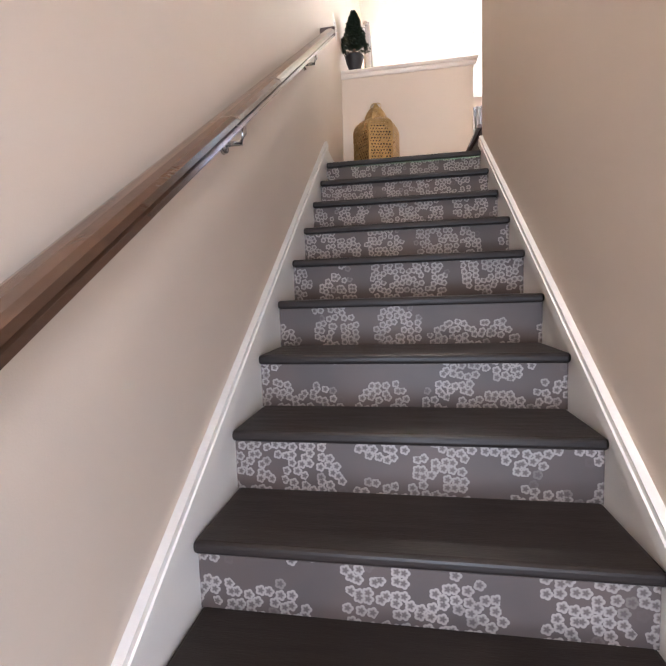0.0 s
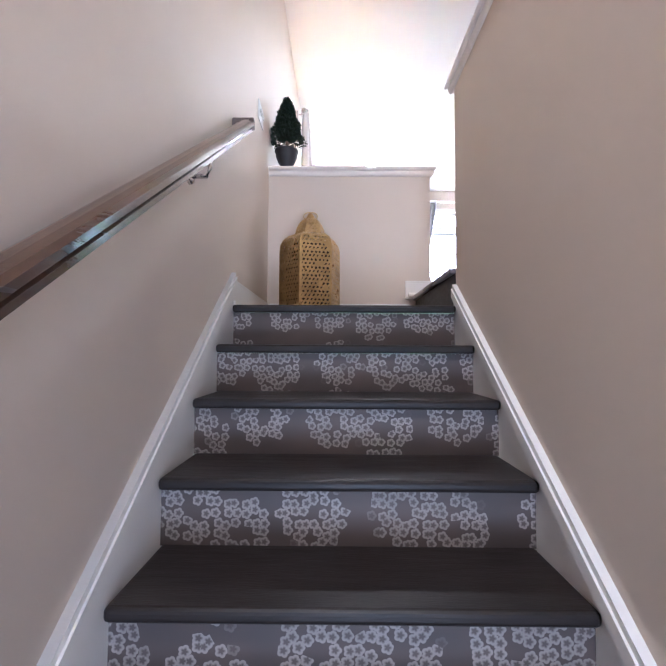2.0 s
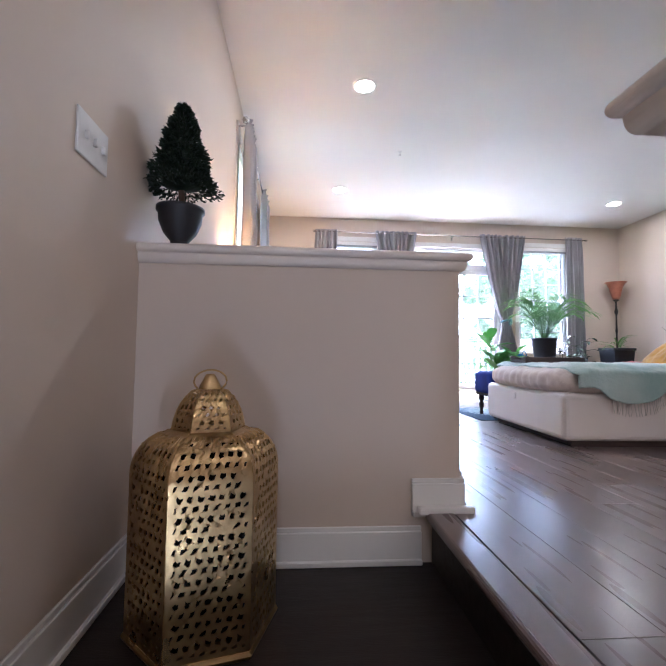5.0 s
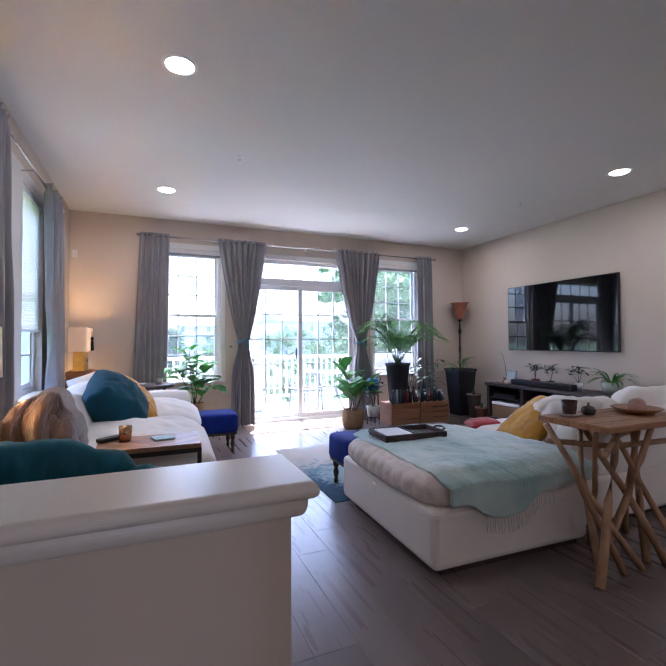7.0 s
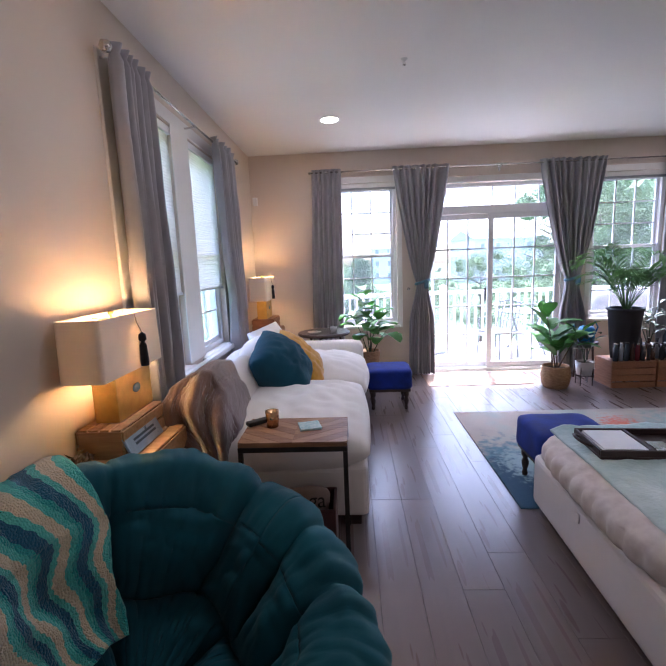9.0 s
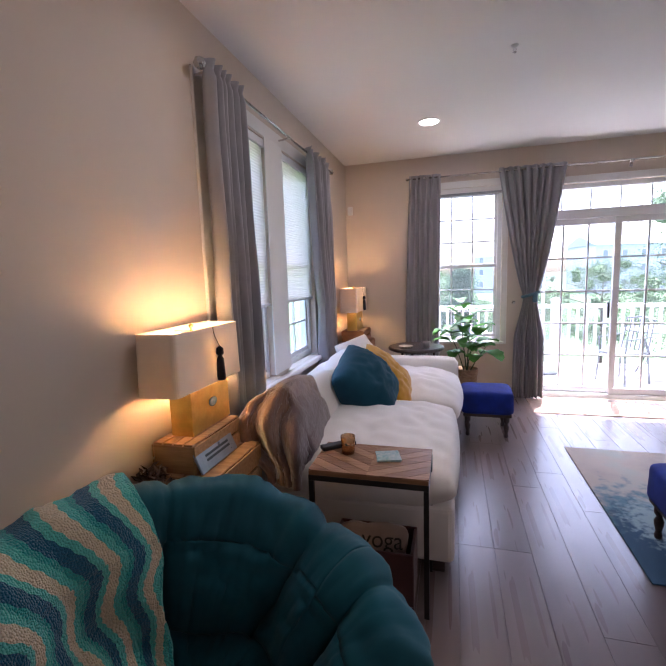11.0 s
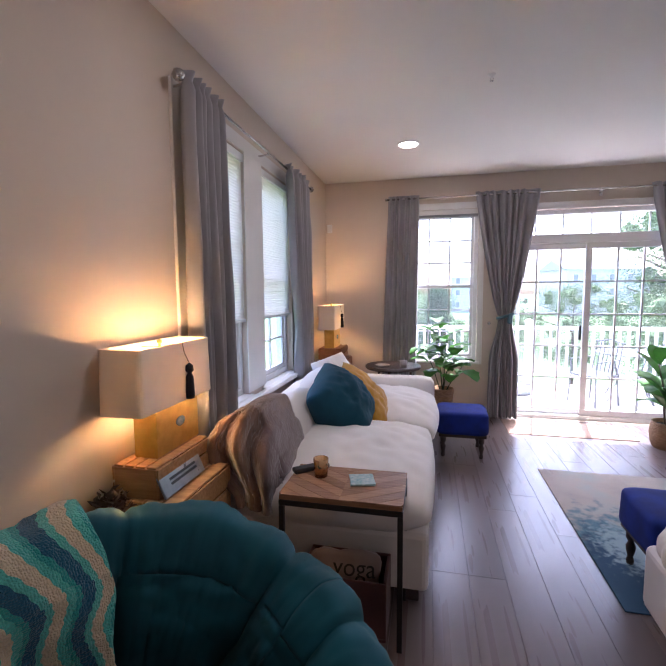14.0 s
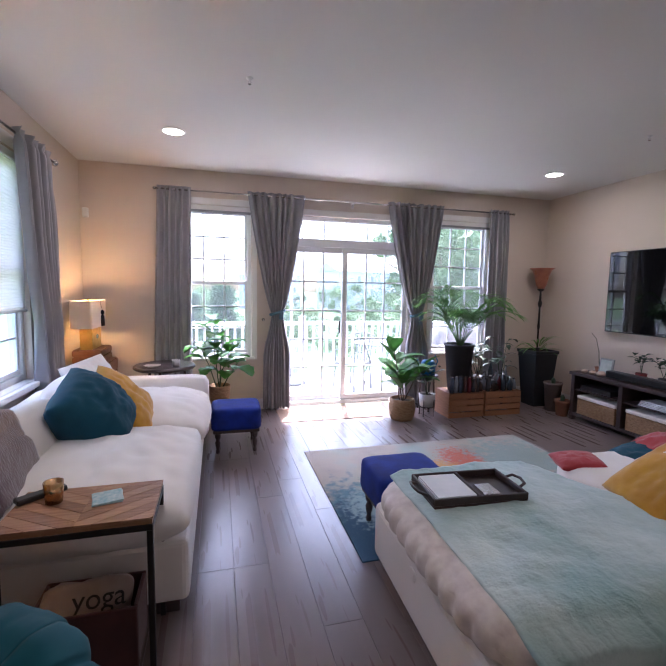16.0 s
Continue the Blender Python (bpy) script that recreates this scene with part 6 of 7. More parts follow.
for x, y, lab in ((4.72, 5.99, 1), (5.05, 5.98, 2)):
    dk = potted("potted_fern", pose(x, y, 0), "dark leafy plant in a black pot below the window", [(0, 0), (0.1, 0), (0.13, 0.4), (0.12, 0.4), (0.115, 0.36), (0, 0.36)], BLACKPOT, 0.37, 0.115)
    leafy(dk, [(0, 0, 0.36, 0.08 * math.cos(q), 0.08 * math.sin(q), 0.62 + 0.05 * q) for q in (0.3, 1.9, 3.4, 5.0)], LEAFD, 40 + lab, 5, 0.17, 0.06, 1.2, 0.8)

# ---- media console, television ----
con = thing("media_console", pose(5.52, 3.36, 0), "dark wood open media console with woven bins", "media console")
CL = 1.92
part("top", box(-0.02, 0.46, -0.02, CL + 0.02, 0.54, 0.578, 0.004), ESPRESSO, con)
part("bottom", box(0.0, 0.44, 0.0, CL, 0.055, 0.085, 0.003), ESPRESSO, con)
for k in range(4):
    y = k * (CL - 0.05) / 3
    part("upright", box(0.0, 0.44, y, y + 0.05, 0.0855, 0.5395, 0.003), ESPRESSO, con)
for y in (0, CL - 0.05):
    for x in (0.0, 0.39):
        part("foot", box(x, x + 0.05, y, y + 0.05, 0.0, 0.0545, 0.002), ESPRESSO, con)
part("back", box(0.425, 0.438, 0.05, CL - 0.05, 0.0855, 0.5395), ESPRESSO, con)
for k in range(3):
    y0 = k * (CL - 0.05) / 3 + 0.052
    part("shelf", box(0.02, 0.42, y0, y0 + 0.568, 0.36, 0.376), ESPRESSO, con)
    b = thing("storage_bin", pose(5.535, 3.36 + y0 + 0.03, 0.086), "woven seagrass bin with cream cloth lining in the console", "basket", "console bins")
    part("basket", box(0.0, 0.36, 0.0, 0.50, 0.0, 0.185, 0.012, seg=2), BASKETM, b)
    part("lining", box(-0.004, 0.364, -0.004, 0.504, 0.1855, 0.225, 0.01, seg=2), WHITEC, b, "cream cloth lining")
av = thing("set_top_box", pose(5.56, 4.78, 0.3765), "flat black receiver on the console shelf", "receiver")
part("case", box(0, 0.3, 0, 0.4, 0.0, 0.055, 0.004), PLASTIC, av)
mg = thing("magazine_stack", pose(5.56, 4.1, 0.3765), "stack of white magazines on the console shelf", "magazines")
for k in range(4):
    part("magazine", box(0.01 * k, 0.28 - 0.01 * k, 0.02 * (k % 2), 0.36, 0.013 * k, 0.013 * k + 0.012, 0.002), PAPER, mg)
bar = thing("soundbar", pose(5.60, 3.95, 0.579), "long black soundbar on the media console", "soundbar")
part("body", box(0, 0.11, 0, 0.95, 0.0, 0.075, 0.012, seg=3), PLASTIC, bar)
part("grille", box(-0.003, 0.0, 0.03, 0.92, 0.01, 0.065), surf("speaker_cloth", (0.01, 0.01, 0.011), rough=0.95, bump=0.6, bscale=600), bar)
tv = thing("television", pose(5.99, 4.465, 1.525), "large flat black television mounted on the wall", "television")
part("bezel", box(0.0, 0.034, -0.845, 0.845, -0.475, 0.475, 0.006, seg=2), PLASTIC, tv)
part("screen", box(-0.0025, -0.0003, -0.833, 0.833, -0.463, 0.466), SCREEN, tv, "glossy dark screen")
part("bracket", box(0.0345, 0.05, -0.25, 0.25, -0.2, 0.2), BLACKM, tv)
for y, r, h, sd, lab in ((4.62, 0.055, 0.09, 3, "dark red"), (4.38, 0.05, 0.08, 4, "black"), (3.98, 0.045, 0.09, 5, "white")):
    pp = potted("potted_plant", pose(5.77, y, 0.579), "small houseplant in a " + lab + " pot on the console", [(0, 0), (r * 0.8, 0), (r, h), (r * 0.9, h), (r * 0.88, h - 0.015), (0, h - 0.015)], {"dark red": surf("red_pot", (0.2, 0.02, 0.02)), "black": BLACKPOT, "white": WHITEP}[lab], h - 0.01, r * 0.88)
    leafy(pp, [(0, 0, h, 0.07 * math.cos(q), 0.07 * math.sin(q), h + 0.18) for q in (0.4, 2.2, 4.4)], LEAFD, sd, 6, 0.075, 0.055, 1.0, 0.85, 0.003)
spider = potted("spider_plant", pose(5.74, 3.55, 0.579), "spider plant with arching leaves in a glass pot", [(0, 0), (0.09, 0), (0.11, 0.14), (0.1, 0.14), (0.095, 0.11), (0, 0.11)], surf("pale_glass", (0.4, 0.42, 0.36), rough=0.15), 0.12, 0.095)
for k in range(30):
    a = rq.uniform(0, 6.28)
    bm = bmesh.new()
    blade(bm, (0.03 * math.cos(a), 0.03 * math.sin(a), 0.12), (math.cos(a), math.sin(a), rq.uniform(0.6, 2.2)), rq.uniform(0.22, 0.36), 0.022, 1.9, n=7)
    part("leaf", bm, LEAF, spider, smooth=True)
fr_box = thing("picture_frame", pose(5.70, 5.0, 0.579, 0, 8, 0), "small framed picture standing on the console", "picture frame")
part("frame", box(0, 0.018, -0.09, 0.09, 0.0, 0.19, 0.003), surf("grey_frame", (0.3, 0.3, 0.29)), fr_box)
part("picture", box(-0.002, -0.0002, -0.07, 0.07, 0.02, 0.17), surf("pale_print", (0.5, 0.53, 0.5), (0.35, 0.42, 0.38), scale=22), fr_box)
for y, s in ((5.06, 0.035), (4.95, 0.045), (5.18, 0.03)):
    sh = part("seashell", soft(s * 2.2, s * 2, s * 1.3, 2.2, 0.006, 5, s * 100, 30), surf("shell", (0.6, 0.46, 0.36), (0.45, 0.3, 0.22), scale=40, rough=0.4), None, smooth=True)
    sh.matrix_world = pose(5.60, y, 0.579 + s * 0.6)
    tagged(sh, "pale seashell on the media console", "shell", "seashells")
arch = thing("orchid", pose(5.75, 5.12, 0.579), "bare arching orchid stem in a small pot", "plant")
part("pot", turned([(0, 0), (0.035, 0), (0.045, 0.07), (0, 0.07)], 16), TERRA, arch, smooth=True)
part("stem", rod([(0, 0, 0.07), (-0.01, 0.01, 0.25), (-0.01, 0.06, 0.40), (-0.01, 0.13, 0.46)], 0.005, 6, taper=0.002), LEAFD, arch, smooth=True)

# ---- branch table ----
bt = thing("branch_table", pose(0, 0, 0), "teak side table on crossed natural branch legs", "side table")
for k in range(4):
    part("top_board", box(2.96, 3.72, 1.715 + k * 0.102, 1.715 + k * 0.102 + 0.1005, 0.735, 0.768, 0.004), TEAKW, bt)
for k, (x0, y0, x1, y1, r) in enumerate(((2.99, 1.78, 3.22, 2.06, 0.021), (3.28, 1.76, 2.91, 2.03, 0.019), (2.915, 1.735, 3.25, 1.86, 0.024), (3.15, 1.765, 2.99, 2.1, 0.02), (3.1, 1.86, 3.45, 1.8, 0.022), (3.45, 1.74, 3.2, 2.05, 0.023), (3.62, 1.76, 3.35, 2.0, 0.02), (3.38, 1.8, 3.66, 2.04, 0.022), (3.3, 2.06, 3.05, 1.84, 0.018), (3.64, 2.08, 3.42, 1.85, 0.02))):
    mid = Vector(((x0 + x1) / 2 + rq.uniform(-0.02, 0.02), (y0 + y1) / 2 + rq.uniform(-0.02, 0.02), 0.37))
    q1 = Vector((x0, y0, 0.0)).lerp(mid, 0.5) + Vector((rq.uniform(-0.012, 0.012), rq.uniform(-0.012, 0.012), 0))
    q2 = mid.lerp(Vector((x1, y1, 0.735)), 0.5) + Vector((rq.uniform(-0.012, 0.012), rq.uniform(-0.012, 0.012), 0))
    part("branch_leg", rod([(x0, y0, 0.0), q1, mid, q2, (x1, y1, 0.736)], r * 0.95, 9, taper=r * 0.7), TWIG, bt, smooth=True)
part("cross_branch", rod([(2.98, 1.75, 0.62), (3.3, 1.9, 0.66), (3.66, 2.05, 0.63)], 0.016, 8), TWIG, bt, smooth=True)
part("cross_branch", rod([(2.98, 2.08, 0.63), (3.3, 1.92, 0.60), (3.66, 1.77, 0.64)], 0.016, 8), TWIG, bt, smooth=True)
cnd = thing("candle_jar", pose(3.10, 2.03, 0.769), "dark candle jar on a saucer on the branch table", "candle")
part("jar", turned([(0, 0.012), (0.034, 0.012), (0.042, 0.085), (0.038, 0.085), (0.034, 0.03), (0, 0.03)], 20), surf("dark_glass", (0.06, 0.025, 0.02), rough=0.15), cnd, smooth=True)
part("saucer", turned([(0, 0), (0.05, 0), (0.062, 0.01), (0.058, 0.012), (0, 0.011)], 22), surf("cream_ceramic", (0.55, 0.5, 0.45), rough=0.3), cnd, smooth=True)
gourd = part("small_gourd", turned([(0, 0), (0.03, 0.004), (0.04, 0.025), (0.03, 0.046), (0.008, 0.052), (0.006, 0.07), (0, 0.072)], 18), surf("gourd", (0.05, 0.05, 0.04), rough=0.5), None, smooth=True)
gourd.matrix_world = pose(3.215, 2.0, 0.769)
tagged(gourd, "small dark ceramic gourd on the branch table", "ornament")
plat = part("wooden_bowl", turned([(0, 0), (0.07, 0), (0.13, 0.03), (0.127, 0.034), (0.07, 0.008), (0, 0.008)], 28), TEAKW, None, smooth=True)
plat.matrix_world = pose(3.53, 1.93, 0.769)
tagged(plat, "shallow wooden bowl on the branch table", "bowl")
stone = part("salt_stone", soft(0.09, 0.07, 0.08, 2.5, 0.012, 5, 3, 20), surf("pink_stone", (0.55, 0.36, 0.3), (0.45, 0.27, 0.22), scale=30, rough=0.6), None, smooth=True)
stone.matrix_world = pose(3.53, 1.93, 0.815)
tagged(stone, "pinkish stone lying in the wooden bowl", "stone")

# ---- open organiser case on the chaise ----
case = thing("organiser_case", pose(2.60, 2.915, 0.521, 0, 0, -4), "open brown leather organiser with papers on the chaise", "case")
LEATH = surf("brown_leather", (0.05, 0.028, 0.024), (0.035, 0.02, 0.018), rough=0.45, bscale=200)
part("tray", box(-0.235, 0.235, -0.14, 0.14, 0.0, 0.012, 0.003), LEATH, case)
for a, b, c, d in ((-0.235, 0.235, -0.14, -0.128), (-0.235, 0.235, 0.128, 0.14), (-0.235, -0.223, -0.128, 0.128), (0.223, 0.235, -0.128, 0.128), (-0.006, 0.006, -0.128, 0.128)):
    part("side", box(a, b, c, d, 0.0125, 0.045, 0.003), LEATH, case)
for k in range(4):
    part("paper_sheet", box(-0.215 + 0.004 * k, -0.014, -0.12 + 0.003 * k, 0.12, 0.0128 + 0.007 * k, 0.0188 + 0.007 * k), PAPER, case)
part("mirror_tile", box(0.05, 0.13, -0.08, 0.03, 0.0128, 0.02), CHROME, case)
for s in (-1, 1):
    part("handle", rod([(s * 0.235, -0.06, 0.03), (s * 0.275, -0.05, 0.045), (s * 0.285, 0, 0.05), (s * 0.275, 0.05, 0.045), (s * 0.235, 0.06, 0.03)], 0.007, 8), LEATH, case, smooth=True)


# ---- rug and mat ----
def rug_paint():
    m, n, l, b = shader("abstract_rug")
    tc = n.new("ShaderNodeTexCoord")
    sep = n.new("ShaderNodeSeparateXYZ")
    l.new(tc.outputs["Object"], sep.inputs[0])
    base = n.new("ShaderNodeTexNoise")
    base.inputs["Scale"].default_value, base.inputs["Detail"].default_value = 2.4, 8
    l.new(tc.outputs["Object"], base.inputs["Vector"])
    col = ramp(n, ((0.3, (0.36, 0.42, 0.40)), (0.5, (0.44, 0.39, 0.34)), (0.72, (0.33, 0.29, 0.26))))
    l.new(base.outputs["Fac"], col.inputs["Fac"])

    def blot(prev, cx, cy, rx, ry, color, seed):
        mp, nz = n.new("ShaderNodeMapping"), n.new("ShaderNodeTexNoise")
        mp.inputs["Location"].default_value = (-cx / rx, -cy / ry, 0)
        mp.inputs["Scale"].default_value = (1 / rx, 1 / ry, 0)
        nz.inputs["Scale"].default_value, nz.inputs["Detail"].default_value = 11 + 2 * seed, 12
        l.new(tc.outputs["Object"], mp.inputs["Vector"])
        l.new(tc.outputs["Object"], nz.inputs["Vector"])
        ln = n.new("ShaderNodeVectorMath")
        ln.operation = "LENGTH"
        l.new(mp.outputs[0], ln.inputs[0])
        ad = n.new("ShaderNodeMath")
        ad.operation = "MULTIPLY_ADD"
        ad.inputs[1].default_value = 1.8
        l.new(nz.outputs["Fac"], ad.inputs[0])
        l.new(ln.outputs["Value"], ad.inputs[2])
        rr = ramp(n, ((0.0, (0.95,) * 3), (0.62, (0.85,) * 3), (0.8, (0, 0, 0))))
        sc = n.new("ShaderNodeMath")
        sc.operation = "MULTIPLY"
        sc.inputs[1].default_value = 0.42
        l.new(ad.outputs[0], sc.inputs[0])
        l.new(sc.outputs[0], rr.inputs["Fac"])
        mx = n.new("ShaderNodeMixRGB")
        l.new(rr.outputs["Color"], mx.inputs["Fac"])
        l.new(prev, mx.inputs[1])
        mx.inputs[2].default_value = (*color, 1)
        return mx.outputs[0]
    c = col.outputs["Color"]
    c = blot(c, 0.2, 0.3, 0.55, 0.75, (0.045, 0.16, 0.22), 1)
    c = blot(c, 0.2, 0.2, 0.6, 0.6, (0.012, 0.05, 0.11), 4)
    c = blot(c, 0.3, 0.55, 0.25, 0.3, (0.30, 0.40, 0.42), 9)
    c = blot(c, 1.36, 1.12, 0.22, 0.36, (0.55, 0.13, 0.08), 9)
    c = blot(c, 1.02, 1.02, 0.26, 0.22, (0.58, 0.32, 0.12), 10)
    c = blot(c, 1.9, 1.1, 0.5, 0.5, (0.28, 0.36, 0.34), 2)
    l.new(c, b.inputs["Base Color"])
    b.inputs["Roughness"].default_value = 0.95
    bp, pile = n.new("ShaderNodeBump"), n.new("ShaderNodeTexNoise")
    pile.inputs["Scale"].default_value = 380
    l.new(tc.outputs["Object"], pile.inputs["Vector"])
    bp.inputs["Strength"].default_value, bp.inputs["Distance"].default_value = 0.5, 0.004
    l.new(pile.outputs["Fac"], bp.inputs["Height"])
    l.new(bp.outputs[0], b.inputs["Normal"])
    return m


rug = part("rug", box(0, 2.24, 0, 1.65, 0.0, 0.0075, 0.003), rug_paint(), None)
rug.matrix_world = pose(2.185, 3.24, 0.0005)
tagged(rug, "abstract rug in cream, blue and coral on the wood floor", "rug")
mat_ob = part("door_mat", box(0, 1.22, 0, 0.52, 0, 0.008, 0.003), surf("coir_mat", (0.42, 0.30, 0.22), (0.30, 0.20, 0.15), scale=16, rough=0.95, bump=0.8, bscale=260), None)
mat_ob.matrix_world = pose(2.11, 5.80, 0.0005)
tagged(mat_ob, "pale brown door mat inside the patio door", "mat")


# ---- outdoors: deck, railing, garden, neighbours ----
DECKM = wood("deck_board", (0.36, 0.34, 0.32), (0.29, 0.275, 0.26), grain=(1.5, 20, 20), rough=0.7)
RAILP = surf("white_railing", (0.80, 0.80, 0.80), rough=0.4)
GRASS = surf("grass", (0.055, 0.11, 0.03), (0.04, 0.08, 0.02), scale=0.6, rough=0.95, bump=0.5, bscale=30, depth=0.03)
GZ = -2.95
ground = structure("ground", box(-600, 600, -500, 900, GZ - 0.2, GZ), GRASS, "green lawn below the deck reaching the distance", "ground")
deck = thing("deck", pose(0, 0, 0), "pale wooden deck outside the patio door", "deck", kind="structure")
for k in range(17):
    y = FAR + 0.165 + k * 0.146
    part("deck_board", box(-0.1, 6.3, y, y + 0.14, -0.13, -0.1, 0.003), DECKM, deck)
for x in (0.0, 3.1, 6.2):
    part("post", box(x - 0.07, x + 0.07, 8.8, 8.94, GZ, -0.131), RAILP, deck)
rail = thing("deck_railing", pose(0, 0, 0), "white vinyl railing with balusters round the deck", "railing", kind="structure")
RYD = 8.98
part("top_rail", box(-0.1, 6.3, RYD - 0.045, RYD + 0.045, 0.84, 0.90, 0.008), RAILP, rail)
part("bottom_rail", box(-0.1, 6.3, RYD - 0.03, RYD + 0.03, 0.04, 0.09, 0.004), RAILP, rail)
bal = box(-0.019, 0.019, RYD - 0.019, RYD + 0.019, 0.0905, 0.8395)
me = bpy.data.meshes.new("baluster")
bal.to_mesh(me)
bal.free()
me.materials.append(RAILP)
for k in range(48):
    ob = new("baluster", me)
    ob.parent, ob.location = rail, (0.02 + k * 0.131, 0, 0)
for x in (-0.05, 2.95, 6.22):
    p = part("rail_post", box(x - 0.055, x + 0.055, RYD - 0.055, RYD + 0.055, -0.1, 0.97, 0.004), RAILP, rail)
    part("post_cap", turned([(0.085, 0.97), (0.09, 0.985), (0, 1.03)], 4, m=Matrix.Translation((x, RYD, 0)) @ Matrix.Rotation(math.pi / 4, 4, "Z")), RAILP, p)
for xs in (-0.06, 6.2):
    part("side_top_rail", box(xs - 0.04, xs + 0.04, FAR + 0.2, RYD - 0.06, 0.84, 0.90, 0.006), RAILP, rail)
    part("side_bottom_rail", box(xs - 0.03, xs + 0.03, FAR + 0.2, RYD - 0.06, 0.04, 0.09, 0.004), RAILP, rail)
    for k in range(18):
        y = FAR + 0.28 + k * 0.131
        part("side_baluster", box(xs - 0.019, xs + 0.019, y - 0.019, y + 0.019, 0.0905, 0.8395), RAILP, rail)

# patio set and folded umbrella
PATM = surf("patio_metal", (0.10, 0.11, 0.12), rough=0.5, metal=0.3)
pt = thing("patio_table", pose(4.15, 8.1, -0.1), "dark metal patio table on the deck", "table")
part("tabletop", turned([(0, 0.68), (0.45, 0.68), (0.46, 0.69), (0.45, 0.70), (0, 0.70)], 30), PATM, pt)
for k in range(4):
    a = k * math.pi / 2 + 0.5
    part("leg", rod([(0.36 * math.cos(a), 0.36 * math.sin(a), 0.68), (0.2 * math.cos(a), 0.2 * math.sin(a), 0.35), (0.38 * math.cos(a), 0.38 * math.sin(a), 0)], 0.014, 7), PATM, pt)
pc = thing("patio_chair", pose(3.55, 7.75, -0.1, 0, 0, -60), "dark metal patio chair on the deck", "chair", "patio chairs")
part("seat", soft(0.46, 0.44, 0.05, 6, 0.002, 6, m=Matrix.Translation((0, 0, 0.42))), PATM, pc, smooth=True)
for k in range(7):
    x = -0.2 + k * 0.066
    part("back_slat", rod([(x, 0.2, 0.44), (x, 0.25, 0.66), (x, 0.29, 0.86)], 0.008, 6), PATM, pc)
part("back_rail", rod([(-0.22, 0.29, 0.86), (0, 0.31, 0.9), (0.22, 0.29, 0.86)], 0.013, 7), PATM, pc)
for x in (-0.2, 0.2):
    part("arm", rod([(x, -0.18, 0.42), (x * 1.1, -0.18, 0.62), (x * 1.1, 0.22, 0.64)], 0.011, 6), PATM, pc)
    for y in (-0.18, 0.2):
        part("leg", rod([(x, y, 0.42), (x * 1.15, y * 1.1, 0)], 0.012, 6), PATM, pc)
copy_thing(pc, pose(4.75, 7.75, -0.1, 0, 0, 55))
um = thing("patio_umbrella", pose(2.62, 8.25, -0.1), "grey pole of a furled patio umbrella on the deck", "umbrella")
part("pole", rod([(0, 0, 0.05), (0, 0, 2.6)], 0.025, 10), surf("umbrella_pole", (0.42, 0.46, 0.5), rough=0.35), um, smooth=True)
part("foot", turned([(0, 0), (0.25, 0), (0.25, 0.04), (0.06, 0.07), (0.03, 0.14), (0, 0.14)], 24), PATM, um, smooth=True)
part("canopy", turned([(0.03, 1.75), (0.09, 1.8), (0.1, 2.3), (0.05, 2.6), (0, 2.7)], 12), cloth("umbrella_grey", (0.5, 0.52, 0.55), (0.42, 0.44, 0.47)), um, smooth=True)
gr = thing("grill", pose(5.3, 7.6, -0.1), "covered grey grill on the deck", "grill")
part("cover", soft(0.95, 0.6, 1.05, 6, 0.02, 9, 4, 5, m=Matrix.Translation((0, 0, 0.525))), cloth("grill_cover", (0.14, 0.145, 0.16), (0.10, 0.105, 0.115)), gr, smooth=True)

TREE_A = surf("tree_leaves", (0.12, 0.18, 0.07), (0.08, 0.135, 0.05), scale=2.5, rough=0.95, bump=0.0)
TREE_B = surf("conifer_needles", (0.085, 0.14, 0.085), (0.055, 0.10, 0.06), scale=2.5, rough=0.95, bump=0.0)


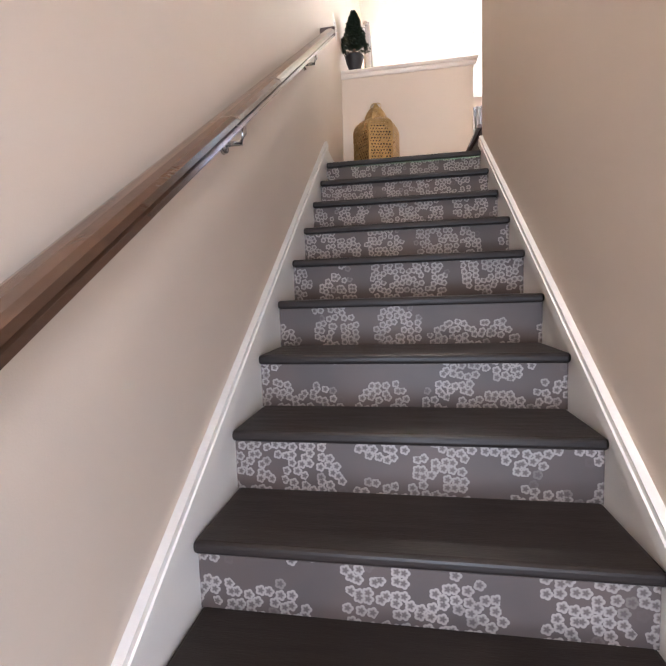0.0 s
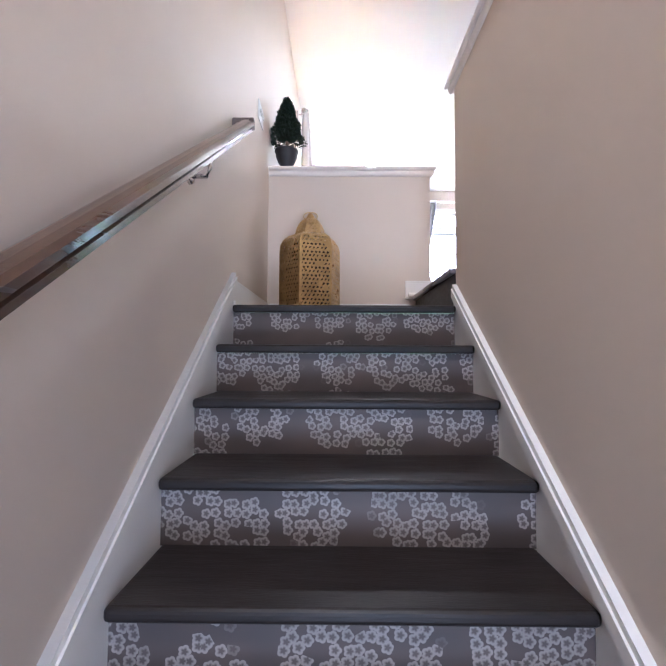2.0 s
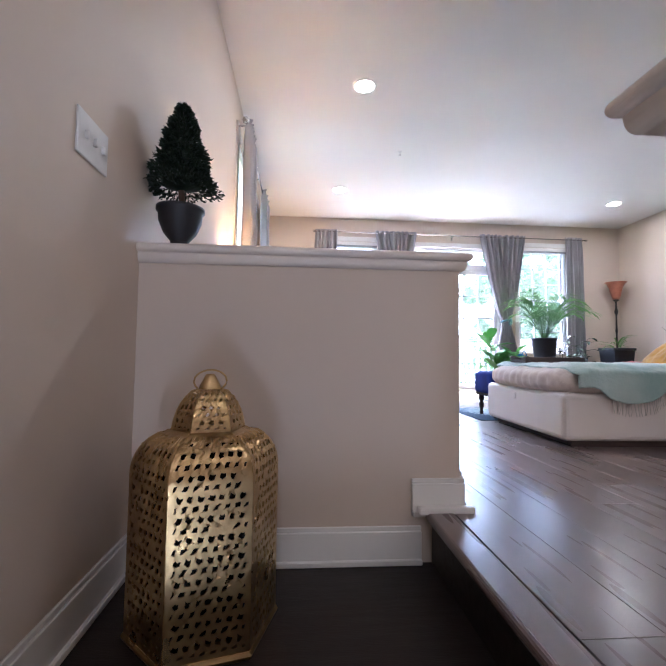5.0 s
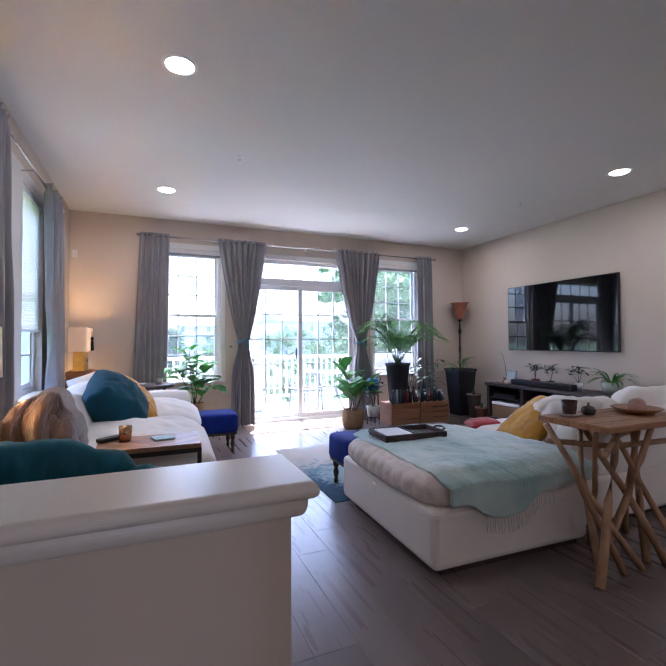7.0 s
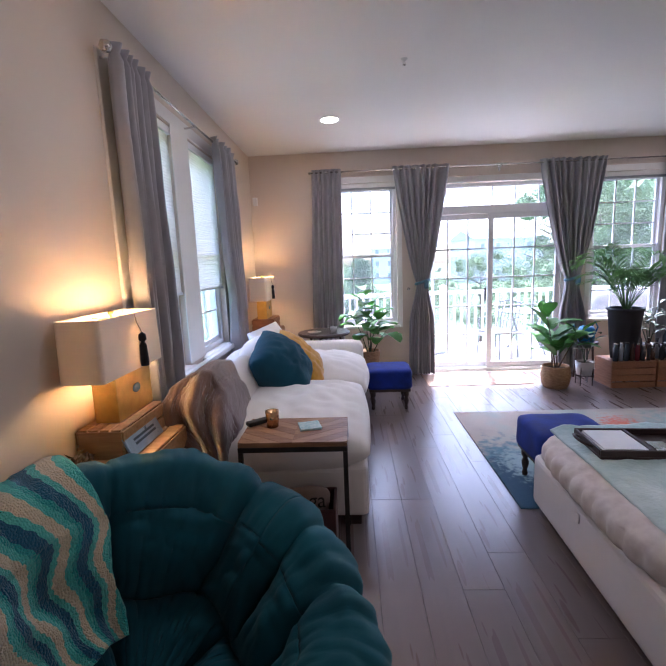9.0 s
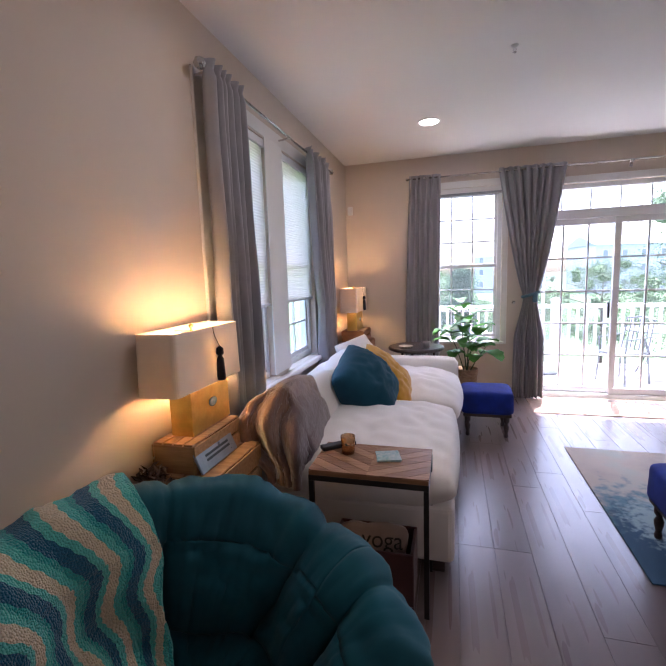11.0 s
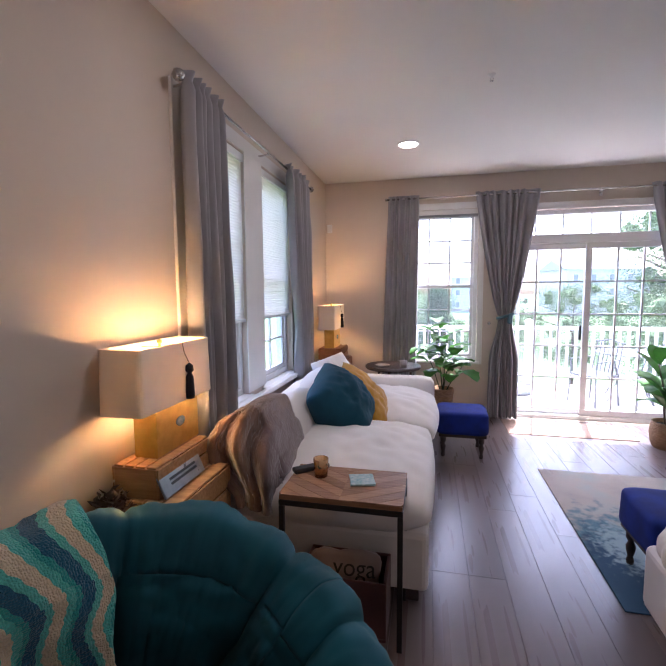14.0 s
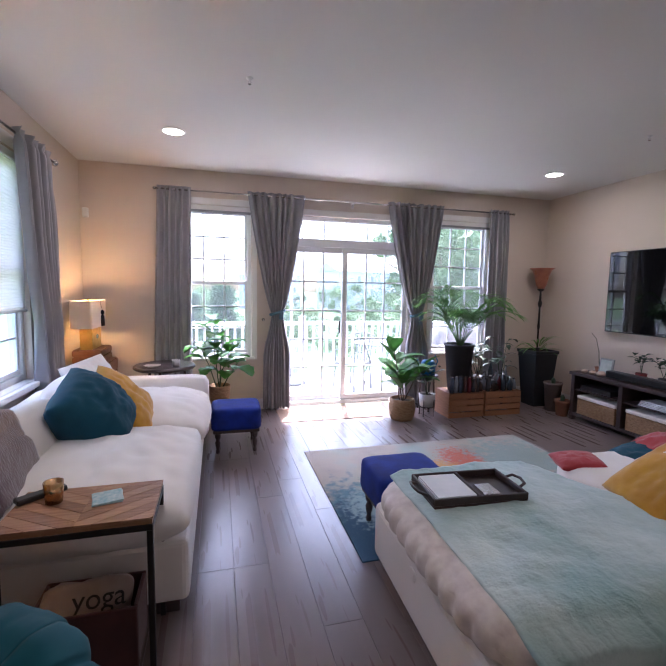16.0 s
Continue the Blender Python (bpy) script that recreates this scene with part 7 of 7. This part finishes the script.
def tree(x, y, h, r, mat, seed, cone=False, label="leafy green tree in the garden beyond the deck"):
    rt_ = random.Random(seed)
    t = thing("tree", pose(x, y, GZ), label, "tree", "garden trees")
    part("trunk", rod([(0, 0, 0), (0.05, 0.03, h * 0.3), (0.0, 0.1, h * 0.62), (0.02, 0.05, h * 0.9)], 0.022 * h, 8, taper=0.004 * h), BARK, t, smooth=True)
    for k in range(7):
        a, z = rt_.uniform(0, 6.28), h * rt_.uniform(0.3, 0.75)
        part("limb", rod([(0, 0.05, z), (0.4 * r * math.cos(a), 0.4 * r * math.sin(a), z + 0.08 * h), (0.75 * r * math.cos(a), 0.75 * r * math.sin(a), z + 0.13 * h)], 0.008 * h, 5, taper=0.002 * h), BARK, t)
    bm = bmesh.new()
    clumps = []
    for k in range(46 if not cone else 60):
        a = rt_.uniform(0, 6.28)
        if cone:
            f = rt_.random() ** 0.8
            z = h * (0.12 + 0.88 * f)
            rr = r * (1 - f) * (0.6 + 0.4 * rt_.random()) + 0.05
        else:
            z = h * rt_.uniform(0.3, 1.0)
            e = 1 - ((z / h - 0.62) / 0.42) ** 2
            rr = r * math.sqrt(max(0.03, e)) * (rt_.random() ** 0.5)
        clumps.append(Vector((rr * math.cos(a), rr * math.sin(a), z)))
    core = bmesh.new()
    for c in clumps:
        ball = bmesh.ops.create_icosphere(core, subdivisions=2, radius=0.036 * h * (0.6 if cone else 1.0), matrix=Matrix.Translation(c))
        for v in ball["verts"]:
            v.co += (v.co - c) * rt_.uniform(-0.6, 0.4)
    part("inner_foliage", core, mat, t)
    size = 0.006 * h + 0.03
    for c in clumps:
        for k in range(620):
            d = Vector((rt_.gauss(0, 1), rt_.gauss(0, 1), rt_.gauss(0, 0.7)))
            p = c + d * (0.085 * h * (0.6 if cone else 0.9)) * 0.8
            leaf_quad(bm, p, Vector((rt_.uniform(-1, 1), rt_.uniform(-1, 1), rt_.uniform(-0.6, 0.8))), size * rt_.uniform(0.6, 1.1), size * 0.55, rt_)
    part("crown", bm, mat, t)
    return t


for k, (x, y, h, r, mt, cone) in enumerate(((0.3, 22, 4.3, 1.1, TREE_B, True), (1.6, 17.0, 4.5, 1.2, TREE_B, True), (-1.5, 22, 4.3, 1.6, TREE_B, True), (4.6, 24, 3.9, 2.2, TREE_A, False), (7.4, 21.5, 4.6, 2.2, TREE_A, False), (9.6, 17.0, 8.2, 2.6, TREE_A, False), (7.9, 12.8, 6.2, 1.7, TREE_A, False), (12.5, 19, 9.5, 3.4, TREE_A, False), (10.2, 12.0, 7.5, 2.4, TREE_A, False), (1.0, 30, 4.4, 2.4, TREE_A, False), (-4.5, 27, 4.3, 2.4, TREE_B, False), (6.4, 33, 4.6, 2.8, TREE_B, False))):
    tree(x, y, h, r, mt, 60 + k, cone)


def house(x, y, w, d, h, yaw):
    t = thing("house", pose(x, y, GZ, 0, 0, yaw), "pale sided neighbouring house beyond the trees", "house", "neighbour houses")
    part("wall", box(-w / 2, w / 2, -d / 2, d / 2, 0, h), surf("siding", (0.55, 0.55, 0.56), (0.5, 0.5, 0.52), scale=1, rough=0.7, bump=0.5, bscale=6, stretch=(0.05, 0.05, 8)), t)
    bm = bmesh.new()
    o = 0.4
    vs = [bm.verts.new(p) for p in ((-w / 2 - o, -d / 2 - o, h), (w / 2 + o, -d / 2 - o, h), (w / 2 + o, d / 2 + o, h), (-w / 2 - o, d / 2 + o, h), (-w / 2 - o, 0, h + d * 0.2), (w / 2 + o, 0, h + d * 0.2))]
    for f in ((0, 1, 5, 4), (2, 3, 4, 5), (0, 4, 3), (1, 2, 5), (0, 3, 2, 1)):
        bm.faces.new([vs[i] for i in f])
    part("roof", bm, surf("shingles", (0.36, 0.38, 0.41), rough=0.9, bump=0.6, bscale=8), t)
    for k in range(5):
        for z in (1.0, 3.7, 6.3):
            if z + 1.4 < h:
                xw = -w / 2 + w * (k + 0.5) / 5
                wd = part("window", box(xw - 0.5, xw + 0.5, -d / 2 - 0.05, -d / 2 + 0.02, z, z + 1.4), RAILP, t)
                part("pane", box(xw - 0.42, xw + 0.42, -d / 2 - 0.06, -d / 2 - 0.051, z + 0.08, z + 1.32), SHADE_G, wd)
    return t


house(33.0, 95, 17, 10, 8.6, 14)
house(13.5, 105, 14, 9, 7.8, -6)
house(58, 88, 16, 9, 8.6, 20)
